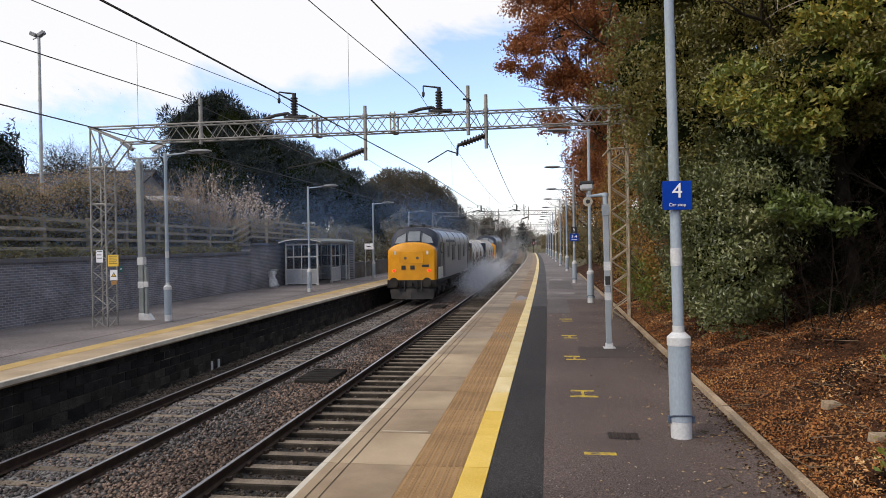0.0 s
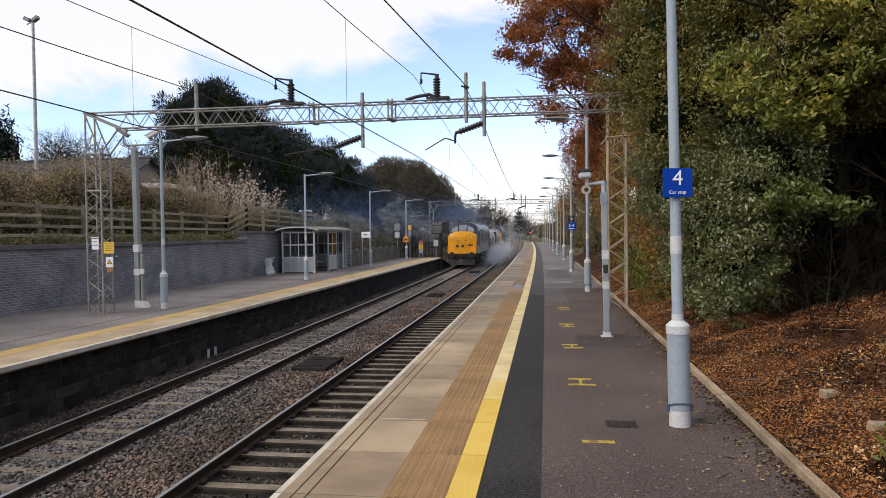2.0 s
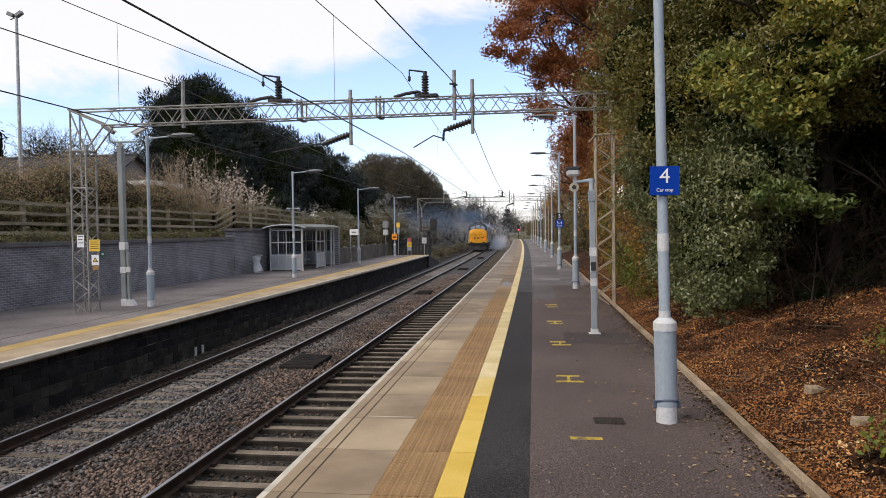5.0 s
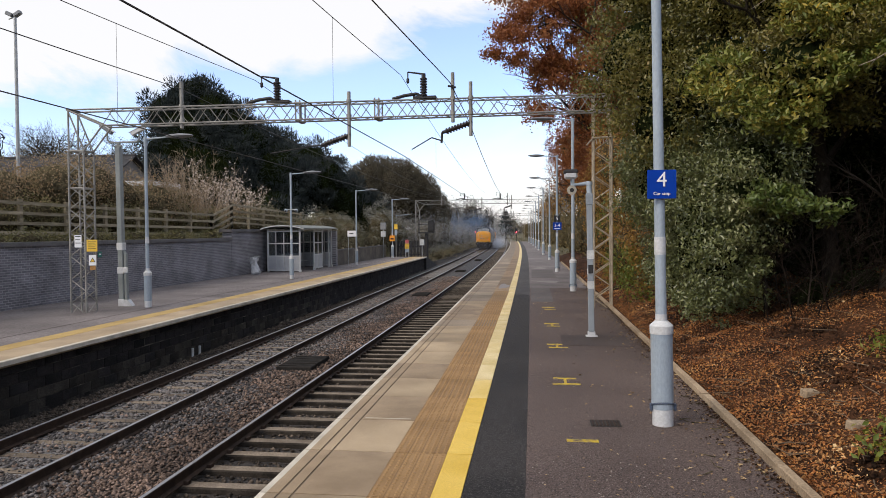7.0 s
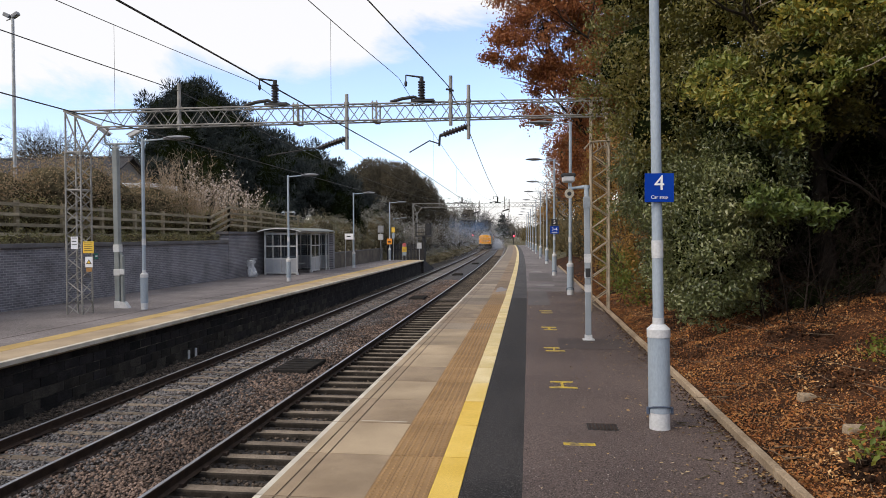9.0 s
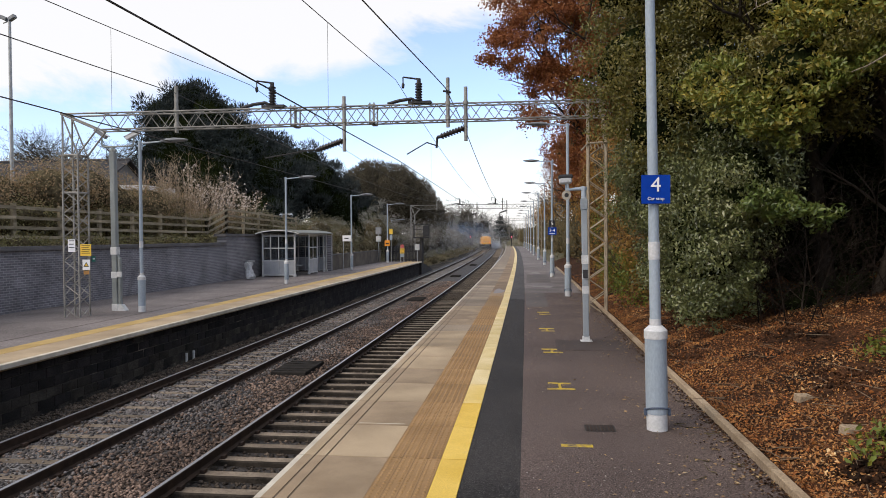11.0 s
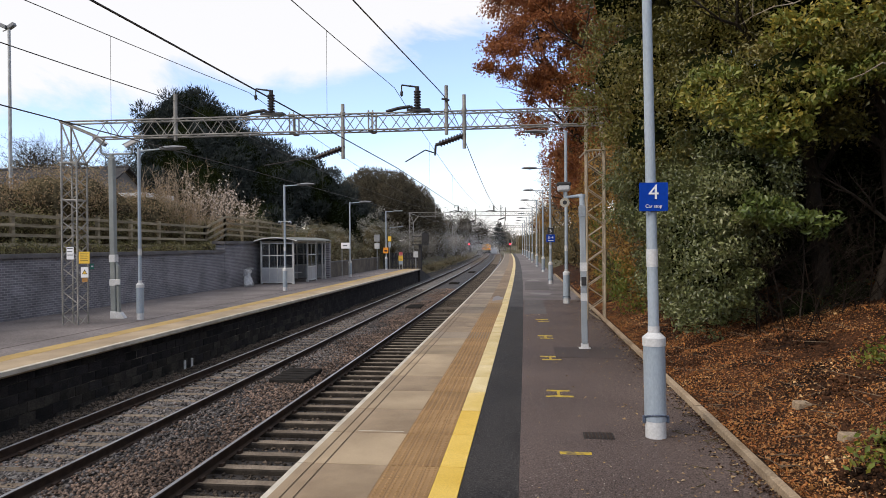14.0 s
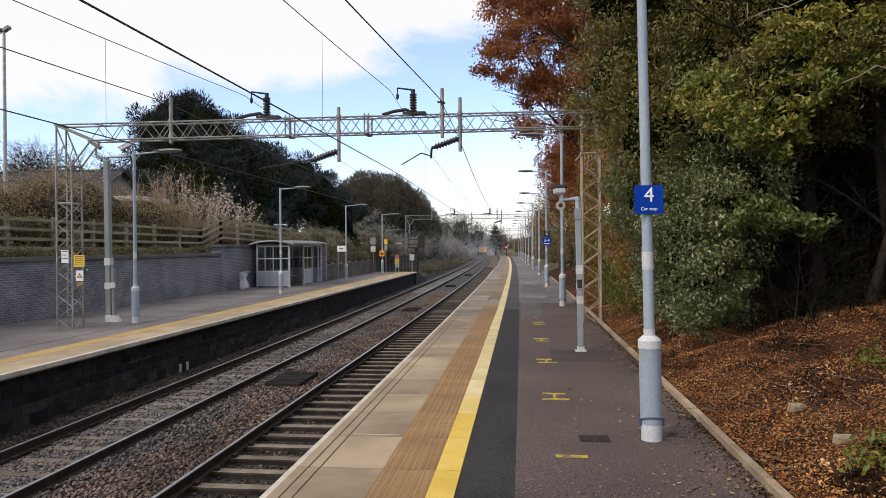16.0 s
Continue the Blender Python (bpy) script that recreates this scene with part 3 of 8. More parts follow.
def clumps(blobs, n, lo, hi, seed, flat=0.75):
    """Many small leaf masses spread through the outer part of large ones."""
    rng = np.random.default_rng(seed)
    area = np.array([(b[3] * b[4] + b[4] * b[5] + b[3] * b[5]) for b in blobs])
    out = []
    for b, c in zip(blobs, np.maximum(3, (area / area.sum() * n).astype(int))):
        for _ in range(c):
            d = rng.normal(0, 1, 3)
            d /= np.linalg.norm(d)
            k = rng.uniform(0.35, 1.02) ** 0.6
            r = rng.uniform(lo, hi)
            out.append((b[0] + d[0] * k * b[3], b[1] + d[1] * k * b[4], b[2] + d[2] * k * b[5], r * rng.uniform(0.8, 1.5), r * rng.uniform(0.8, 1.3), r * flat))
    return out


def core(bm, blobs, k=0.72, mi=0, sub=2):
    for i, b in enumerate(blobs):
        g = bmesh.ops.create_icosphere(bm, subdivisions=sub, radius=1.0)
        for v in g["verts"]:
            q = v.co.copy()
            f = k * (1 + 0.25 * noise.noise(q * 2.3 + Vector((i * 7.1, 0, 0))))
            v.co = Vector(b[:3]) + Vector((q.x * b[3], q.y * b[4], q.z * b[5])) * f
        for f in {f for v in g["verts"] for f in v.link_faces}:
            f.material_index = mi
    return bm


def branches(bm, base, height, rng, r=0.2, limbs=9, lean=(0, 0), spread=0.5, n=7, depth=2, mi=0, start=0.3):
    """A tapered, slightly bent trunk with limbs that fork."""
    p, d = Vector(base), Vector((lean[0], lean[1], 1)).normalized()
    steps, pts = 7, [Vector(base)]
    for i in range(steps):
        d = (d + Vector(rng.normal(0, 0.05, 3))).normalized()
        q = p + d * height / steps
        rod(bm, p, q, r * (1 - i / (steps + 1)), r * (1 - (i + 1) / (steps + 1)), n, mi, caps=False)
        p = q
        pts.append(q)

    def fork(o, way, length, rad, level):
        a = o
        for i in range(3):
            way = (way + Vector(rng.normal(0, 0.16, 3)) + Vector((0, 0, 0.06))).normalized()
            b = a + way * length / 3
            rod(bm, a, b, rad * (1 - i * 0.25), rad * (0.75 - i * 0.25) + 0.004, 3 if level == 0 else 5, mi, caps=False)
            a = b
            if level > 0:
                for _ in range(2):
                    fork(b, (way + Vector(rng.normal(0, 0.5, 3))).normalized(), length * 0.5, rad * 0.45, level - 1)
    for i in range(limbs):
        k = start + (1 - start) * i / limbs
        o = pts[min(steps - 1, int(k * steps))].lerp(pts[min(steps, int(k * steps) + 1)], k * steps % 1)
        a = i * 2.4 + rng.uniform(0, 0.8)
        fork(o, Vector((math.cos(a), math.sin(a), spread + rng.uniform(0, 0.4))).normalized(), height * 0.38 * (1.15 - k * 0.6), r * 0.42 * (1.1 - k * 0.6), depth)
    return bm


def words(text, size, mat, depth=0.003):
    cu = bpy.data.curves.new("text", "FONT")
    cu.body, cu.size, cu.extrude, cu.align_x, cu.align_y = text, size, depth, "CENTER", "CENTER"
    tmp = bpy.data.objects.new("text", cu)
    me = bpy.data.meshes.new_from_object(tmp)
    bpy.data.objects.remove(tmp)
    me.materials.clear()
    me.materials.append(mat)
    return me


RNG = np.random.default_rng(7)

# ---- ground, tracks, platforms ----
def ground_height(x, s):
    """Height of the natural ground at x across the line."""
    u = noise.noise(Vector((x * 0.35, s * 0.35, 3.0))) * 0.12 + noise.noise(Vector((x * 1.3, s * 1.3, 9.0))) * 0.10
    if -9.6 <= x <= -2.2:
        return -1.25
    if -2.2 < x < 2.21:
        return -1.25
    if x >= 2.21:                      # bank beside the near platform
        return min(4.0, 0.02 + max(0.0, x - 2.3) * 0.27 + u * min(1.0, max(0.0, x - 2.25)))
    left = -15.3
    if s > 66:                         # cutting side past the end of the far platform
        k = min(1.0, (s - 66) / 8)
        edge = left + k * 4.3
        return -1.2 + min(3.6 + u, max(0.0, edge - x) * 0.5) if x < edge else -1.22
    if x > left:
        return -1.25
    return min(6.0, 1.75 + (left - x) * 0.22 + u)


def build_ground():
    xs = [-2500, -800, -300, -120, -60, -40] + [-32 + i for i in range(16)] + [-16, -15.6, -15.32, -15.28, -14, -12, -11, -10.0, -9.45, -2.6, -2.15, 2.0, 2.205, 2.215] + [2.4 + 0.4 * i for i in range(16)] + [9.5, 11, 13, 16, 20, 30, 60, 120, 300, 800, 2500]
    ss = [-400, -120, -40, -15, -5] + [0.5 * i for i in range(0, 61)] + [31 + 1.5 * i for i in range(0, 48)] + [106, 115, 130, 150, 180, 220, 280, 360, 480, 700, 1100, 1800, 3500]
    vs, fs = [], []
    for s in ss:
        for x in xs:
            z = ground_height(max(-60, min(60, x)), s)
            z += 0.0 if -60 < x < 60 else 0.5
            vs.append((x + bend(min(s, 420)), s, z))
    k = len(xs)
    mi = []
    for i in range(len(ss) - 1):
        for j in range(k - 1):
            fs.append((i * k + j, i * k + j + 1, (i + 1) * k + j + 1, (i + 1) * k + j))
            xm = (xs[j] + xs[j + 1]) / 2
            mi.append(1 if xm > 2.0 and xm < 10 and ss[i] < 60 else 2 if -11 < xm < -2 else 3 if abs(xm) > 50 else 0)
    me = bpy.data.meshes.new("ground")
    me.from_pydata(vs, [], fs)
    for m in (M_bank, M_soil, M_cess, M_grass):
        me.materials.append(m)
    me.polygons.foreach_set("material_index", mi)
    me.shade_smooth()
    tagged(new("ground", me), "earth banks and leaf-strewn ground beside the railway", "ground", kind="structure")


build_ground()

TRACKS = (-3.85, -7.26)
RAIL_Z = -0.9


def build_tracks():
    bed = [(-9.3, -1.2), (-9.1, -1.14), (-8.55, -1.085), (-7.9, -1.10), (-6.6, -1.10), (-6.2, -1.07), (-5.55, -1.02), (-4.85, -1.05), (-4.62, -1.145), (-2.6, -1.15), (-2.5, -1.2)]
    me = swept("ballast_bed", bed, -6, 420, 2.0, M_ballast, closed=False)
    me.shade_smooth()
    tagged(new("ballast_pale", swept("ballast_pale", rect(-7.92, -6.61, -1.14, -1.083), 6, 300, 2.0, M_ballast_pale)), "paler ballast between the rails", "ballast", kind="structure")
    tagged(new("ballast_bed", me), "grey-brown crushed stone ballast bed under both tracks", "ballast", kind="structure")
    w, h = 0.036, 0.159
    prof = [(-0.07, -h), (0.07, -h), (0.07, -h + 0.012), (0.012, -h + 0.03), (0.012, -0.045), (w, -0.035), (w, -0.004), (w - 0.006, 0.0), (-w + 0.006, 0.0), (-w, -0.004), (-w, -0.035), (-0.012, -0.045), (-0.012, -h + 0.03), (-0.07, -h + 0.012)]
    # one sleeper, shared
    bm = bmesh.new()
    box(bm, -1.25, 1.25, -0.112, 0.112, -0.2, 0.0, bevel=0.02)
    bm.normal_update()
    # tops get the plain concrete, all other faces the shaded colour
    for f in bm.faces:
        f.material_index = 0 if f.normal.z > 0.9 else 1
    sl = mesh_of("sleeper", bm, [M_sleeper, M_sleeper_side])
    for ti, x in enumerate(TRACKS):
        track = thing("railway_track", "steel rails on concrete sleepers in stone ballast", "railway track", "running lines", "structure")
        for side in (-0.7525, 0.7525):
            me = swept("rail", [(x + side + a, RAIL_Z + b) for a, b in prof], -6, 420, 2.5, M_rust)
            rail = part("rail", me, None, track, "rusty steel rail with a polished head")
            head = swept("rail_head", [(x + side + a, RAIL_Z + b) for a, b in ((-0.026, 0.0), (-0.026, 0.003), (0.026, 0.003), (0.026, 0.0))], -6, 420, 2.5, M_railtop)
            part("rail_head", head, None, rail, "polished steel running surface")
        i, s = 0, 4.0 - 0.65 * 15 if ti == 0 else 6.2 - 0.65 * 18
        far_v = []
        while s < 300:
            z = RAIL_Z - 0.165 - (0.0 if ti == 0 else 0.012)
            if s < 112:
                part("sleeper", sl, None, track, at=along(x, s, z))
            else:
                far_v.append(s)
            s += 0.65
        # clips where rail meets sleeper
        bm = bmesh.new()
        s = 4.0 if ti == 0 else 6.2
        while s < 34:
            for side in (-0.7525, 0.7525):
                for k in (-0.1, 0.1):
                    box(bm, x + side + k - 0.03, x + side + k + 0.03, s - 0.05, s + 0.05, RAIL_Z - 0.165, RAIL_Z - 0.115)
            s += 0.65
        part("rail_clips", bm, M_rust, track, "rusty rail clips")["kind"] = "stuff"
        bm = bmesh.new()
        for s in far_v:
            box(bm, -1.25, 1.25, -0.125, 0.125, -0.2, 0.0, m=along(x, s, RAIL_Z - 0.165))
        part("far_sleepers", bm, M_sleeper, track, "distant concrete sleepers")["kind"] = "stuff"


build_tracks()


def build_stones():
    """Loose ballast stones, thickest near the camera."""
    rng = np.random.default_rng(3)
    out_v, out_f = [], []
    base = np.array([(1, 0, 0), (-1, 0, 0), (0, 1, 0), (0, -1, 0), (0, 0, 1), (0, 0, -1)], float)
    tri = np.array([(0, 2, 4), (2, 1, 4), (1, 3, 4), (3, 0, 4), (2, 0, 5), (1, 2, 5), (3, 1, 5), (0, 3, 5)])
    n = 80000
    s = 6.0 + 44.0 * rng.uniform(0, 1, n) ** 1.9
    x = rng.uniform(-9.15, -2.75, n)
    on = np.zeros(n, bool)
    for ti, tx in enumerate(TRACKS):
        for side in (-0.7525, 0.7525):
            on |= np.abs(x - tx - side) < 0.085
        ph = (s - (4.0 if ti == 0 else 6.2)) % 0.65
        near = (np.minimum(ph, 0.65 - ph) < 0.15) & (np.abs(x - tx) < 0.78)
        on |= near & (rng.uniform(0, 1, n) > (0.02 if ti == 0 else 0.22))
    on |= (x > -4.6) & (rng.uniform(0, 1, n) < 0.55)
    x, s = x[~on], s[~on]
    n = len(x)
    r = rng.uniform(0.017, 0.041, n) * (1 + 0.012 * s)
    z = -1.085 + rng.uniform(-0.01, 0.02, n)
    mid = np.where((x < -4.72) & (x > -6.4), 0.035 + 0.03 * np.cos((x + 5.55) * 1.6), 0.0)
    tracks_lo = np.where((x > -4.68), -0.06, 0.0)
    z = z + mid + tracks_lo - np.clip((-8.6 - x) * 0.1, 0, 0.1)
    v = base[None] * rng.uniform(0.6, 1.25, (n, 6, 1)) + rng.normal(0, 0.15, (n, 6, 3))
    a = rng.uniform(0, 6.28, n)
    ca, sa = np.cos(a)[:, None], np.sin(a)[:, None]
    vx, vy = v[:, :, 0] * ca - v[:, :, 1] * sa, v[:, :, 0] * sa + v[:, :, 1] * ca
    v = np.stack([vx, vy, v[:, :, 2] * 0.7], 2) * r[:, None, None]
    bx = np.array([bend(q) for q in s])
    v += np.stack([x + bx, s, z], 1)[:, None]
    # newer reddish stone lies towards the near track, old grey stone elsewhere
    red = (x + 5.75 + 0.35 * np.sin(s * 0.9) + rng.normal(0, 0.28, n) > 0) & (x < -4.6) | (rng.uniform(0, 1, n) < 0.16)
    dark_stone = (x > -4.68) | (x < -8.35 + 0.15 * np.sin(s * 0.7))
    for pick, mat, label in ((red & ~dark_stone, M_stone_red, "loose reddish-brown ballast stones"), (~red & ~dark_stone, M_stone, "loose grey ballast stones"), (dark_stone, M_stone_dark, "dark ballast stones with shade in their colour")):
        w = v[pick]
        f = (np.arange(len(w)) * 6)[:, None, None] + tri[None]
        tagged(new("ballast_stones", mesh_data("ballast_stones", w.reshape(-1, 3), f.reshape(-1, 3), mat)), label, "ballast", kind="stuff")


build_stones()

SLAB = 1.175
M_tar_damp = surf("tarmac_darker", (0.050, 0.038, 0.035), (0.08, 0.063, 0.058), 0.8, 0.76, bump=0.9, fine=85, fine_mix=0.6, depth=0.008, spec=0.25)
LINE_END = 158.0


def build_near_platform():
    plat = thing("platform_near", "station platform of tarmac with buff edge slabs and yellow line", "platform", kind="structure")
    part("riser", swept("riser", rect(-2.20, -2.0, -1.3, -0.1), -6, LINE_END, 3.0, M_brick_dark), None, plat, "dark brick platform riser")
    part("sub_base", swept("sub_base", rect(-2.0, 2.165, -1.3, -0.03), -6, LINE_END, 3.0, M_tar_dark), None, plat)
    part("dark_strip", swept("dark_strip", rect(-0.615, -0.085, -0.03, -0.004), -6, LINE_END, 2.0, M_tar_dark), None, plat, "newer near-black tarmac strip beside the yellow line")
    part("tarmac", swept("tarmac", rect(-0.085, 2.165, -0.03, 0.0), -6, LINE_END, 2.0, M_tar), None, plat, "worn reddish-grey tarmac")
    # far stretch of the edge in long pieces
    s1 = 5.65 + SLAB * 46
    part("far_coping", swept("far_coping", rect(-2.27, -1.395, -0.1, 0.0), s1, LINE_END, 2.0, M_coping_far), None, plat)
    part("far_nosing", swept("far_nosing", rect(-2.33, -2.27, -0.1, 0.0), s1, LINE_END, 2.0, M_nosing), None, plat)
    part("far_tactile", swept("far_tactile", rect(-1.395, -0.87, -0.1, 0.003), s1, LINE_END, 2.0, M_tactile_far), None, plat)
    part("far_line", swept("far_line", rect(-0.87, -0.615, -0.1, 0.002), s1, LINE_END, 2.0, M_cream), None, plat)
    g = 0.008
    hl = SLAB / 2 - g

    def slab(name, x0, x1, mat, top=0.0, cuts=()):
        bm = bmesh.new()
        box(bm, x0 + 0.002, x1 - 0.002, -hl, hl, -0.09, top)
        return mesh_of(name, bm, mat)

    def grooved(name, top=M_coping):
        """A coping slab with a pale nosing and two long grooves in its top."""
        bm = bmesh.new()
        edges = [(-2.33, -2.27, 0.0, 1), (-2.27, -2.165, 0.0, 0), (-2.165, -2.145, -0.007, 2), (-2.145, -2.045, 0.0, 0), (-2.045, -2.025, -0.007, 2), (-2.025, -1.397, 0.0, 0)]
        for x0, x1, z, mi in edges:
            box(bm, x0, x1, -hl, hl, -0.09, z, mi)
        return mesh_of(name, bm, [top, M_nosing, M_groove])

    def ribbed(name, top=M_tactile):
        bm = bmesh.new()
        box(bm, -1.395, -0.872, -hl, hl, -0.09, 0.0, 0)
        # thin darker lines for the look of the gaps between blister rows
        for k in range(4):
            x = -1.36 + 0.131 * k
            box(bm, x + 0.099, x + 0.103, -hl, hl, -0.01, 0.0012, 1)
        return mesh_of(name, bm, [top, M_row_line])

    m_c, m_t = grooved("coping_slab"), ribbed("tactile_slab")
    m_cb = grooved("coping_slab", M_coping_b)
    m_cf, m_tf = grooved("coping_slab", M_coping_far), ribbed("tactile_slab", M_tactile_far)
    pick = random.Random(17)
    m_y, m_w, m_m = (slab("line_block", -0.87, -0.617, m, 0.002) for m in (M_yellow, M_cream, M_yellow_worn))
    for i in range(-10, 46):
        s = 5.65 + SLAB * (i + 0.5)
        at = along(0, s, 0)
        old = s > 20 + pick.uniform(-5, 5)
        part("coping_slab", m_cf if old else m_cb if pick.random() < 0.45 else m_c, None, plat, at=at)
        part("tactile_slab", m_tf if old else m_t, None, plat, at=at)
        part("line_block", m_y if s < 8.6 else m_m if s < 10.6 else m_w, None, plat, at=at)
    # blisters of the tactile slabs
    rng = np.random.default_rng(5)
    xs = -1.36 + 0.0655 * np.arange(8)
    ss = np.arange(4.5, 26, 0.0667)
    X, S = np.meshgrid(xs, ss)
    c = np.stack([X.ravel(), S.ravel(), np.zeros(X.size)], 1)
    a = np.arange(6) * math.pi / 3
    low = np.stack([np.cos(a) * 0.0175, np.sin(a) * 0.0175, np.zeros(6)], 1)
    top = np.stack([np.cos(a) * 0.010, np.sin(a) * 0.010, np.full(6, 0.0075)], 1)
    v = (c[:, None] + np.concatenate([low, top])[None]).reshape(-1, 3)
    o = (np.arange(len(c)) * 12)[:, None, None]
    q = np.array([(k, (k + 1) % 6, 6 + (k + 1) % 6, 6 + k) for k in range(6)] + [(6, 7, 8, 9), (9, 10, 11, 6)])
    part("blisters", mesh_data("blisters", v, (o + q[None]).reshape(-1, 4), M_tactile), None, plat, "raised round blisters of the tactile paving")["kind"] = "stuff"
    # repairs, marks and drain in the tarmac
    # the strip takes a paler grey beyond 24.5 m
    part("old_strip", swept("old_strip", rect(-0.613, -0.085, -0.01, 0.001), 24.5, LINE_END, 2.0, M_strip_far), None, plat, "paler far stretch of the tarmac strip")
    part("old_tarmac", swept("old_tarmac", rect(-0.083, 2.163, -0.01, 0.003), 27.5, LINE_END, 2.0, M_tar_grey), None, plat, "older grey tarmac")
    bm = bmesh.new()
    box(bm, -0.08, 0.62, 22.0, 27.5, 0, 0.004)
    part("repair_patch", bm, M_patch, plat, "paler tarmac repair patch")
    bm = bmesh.new()
    box(bm, -0.08, 1.1, 33.5, 40.5, 0.003, 0.007)
    part("repair_patch", bm, M_patch, plat, "slightly darker tarmac repair patch")
    bm = bmesh.new()
    box(bm, 0.55, 1.9, 13.6, 15.0, 0, 0.004)
    part("repair_patch", bm, M_tar_damp, plat, "slightly darker tarmac repair patch")
    bm = bmesh.new()
    for k, (x0, x1, s0, s1) in enumerate([(0.33, 0.66, 7.36, 7.45), (0.28, 0.62, 10.48, 10.58), (0.26, 0.66, 10.1, 10.2), (0.43, 0.47, 10.2, 10.48), (0.25, 0.6, 13.65, 13.77), (0.28, 0.64, 13.3, 13.4), (0.42, 0.46, 13.4, 13.65), (0.25, 0.6, 16.7, 16.86), (0.3, 0.6, 16.3, 16.42), (0.4, 0.46, 16.42, 16.7), (0.25, 0.6, 20.3, 20.5), (0.3, 0.62, 19.8, 19.95), (0.25, 0.6, 24.0, 24.3)]):
        box(bm, x0, x1, s0, s1, 0.0, 0.0035)
    part("paint_marks", bm, M_paint_mark, plat, "worn yellow painted survey marks")
    drain = thing("drain_grate", "small rusty iron drain grating set in the tarmac", "drain grate", at=pose(0.8, 8.1, 0))
    bm = bmesh.new()
    box(bm, -0.17, 0.17, -0.14, 0.14, -0.02, 0.0045)
    part("frame", bm, M_tar_dark, drain)
    for k in range(8):
        bm = bmesh.new()
        box(bm, -0.15 + 0.04 * k, -0.13 + 0.04 * k, -0.12, 0.12, 0.0, 0.011)
        part("bar", bm, M_rust, drain)
    bm = bmesh.new()
    box(bm, -2.0, -1.45, 8.06, 8.075, 0.0, 0.003)
    part("paint_scratch", bm, M_nosing, plat, "thin white painted scratch")
    for x0, x1, s0, s1 in ((-1.33, -0.92, 27.0, 29.4), (0.15, 0.9, 41.5, 43.0), (0.3, 1.2, 30.2, 31.4)):
        bm = bmesh.new()
        k = 16
        ring = []
        for i in range(k):
            a = 2 * math.pi * i / k
            q = 1 + 0.18 * math.sin(3 * a + s0) + 0.1 * math.sin(5 * a)
            ring.append(bm.verts.new(((x0 + x1) / 2 + (x1 - x0) / 2 * math.cos(a) * q + bend(s0), (s0 + s1) / 2 + (s1 - s0) / 2 * math.sin(a) * q, 0.0085)))
        bm.faces.new(ring)
        part("puddle", bm, M_wet, plat, "thin wet patch on the paving")
    # edging between tarmac and bank
    bm = bmesh.new()
    box(bm, 0, 0.085, -1.19, 1.19, -0.15, 0.085, bevel=0.008)
    me = mesh_of("edging_board", bm, M_kerb)
    for i in range(23):
        part("edging_board", me, None, plat, "pale concrete edging board" if i == 0 else "", at=along(2.165, -4.2 + 2.4 * i, 0.0, 0.15 * (-1) ** i))


build_near_platform()

FAR_END = 62.5
M_mortar = surf("sooty_mortar", (0.020, 0.019, 0.018), (0.075, 0.068, 0.058), 2.2, 0.95, bump=0.4, fine=40, fine_mix=0.6, spec=0.1, c3=(0.24, 0.21, 0.17), lo=0.4, hi=0.6)
M_block_soot = surf("sooty_block", (0.013, 0.0125, 0.013), (0.034, 0.031, 0.030), 2.0, 0.9, bump=0.5, fine=50, fine_mix=0.5, vary=0.3, island=0.3, spec=0.15)
M_block = surf("grimy_block", (0.022, 0.0205, 0.018), (0.056, 0.05, 0.042), 2.0, 0.9, bump=0.5, fine=50, fine_mix=0.5, vary=0.35, spec=0.15)
M_ochre = surf("tactile_ochre", (0.34, 0.23, 0.075), (0.47, 0.33, 0.12), 1.5, 0.8, bump=0.2, fine=60, fine_mix=0.2)


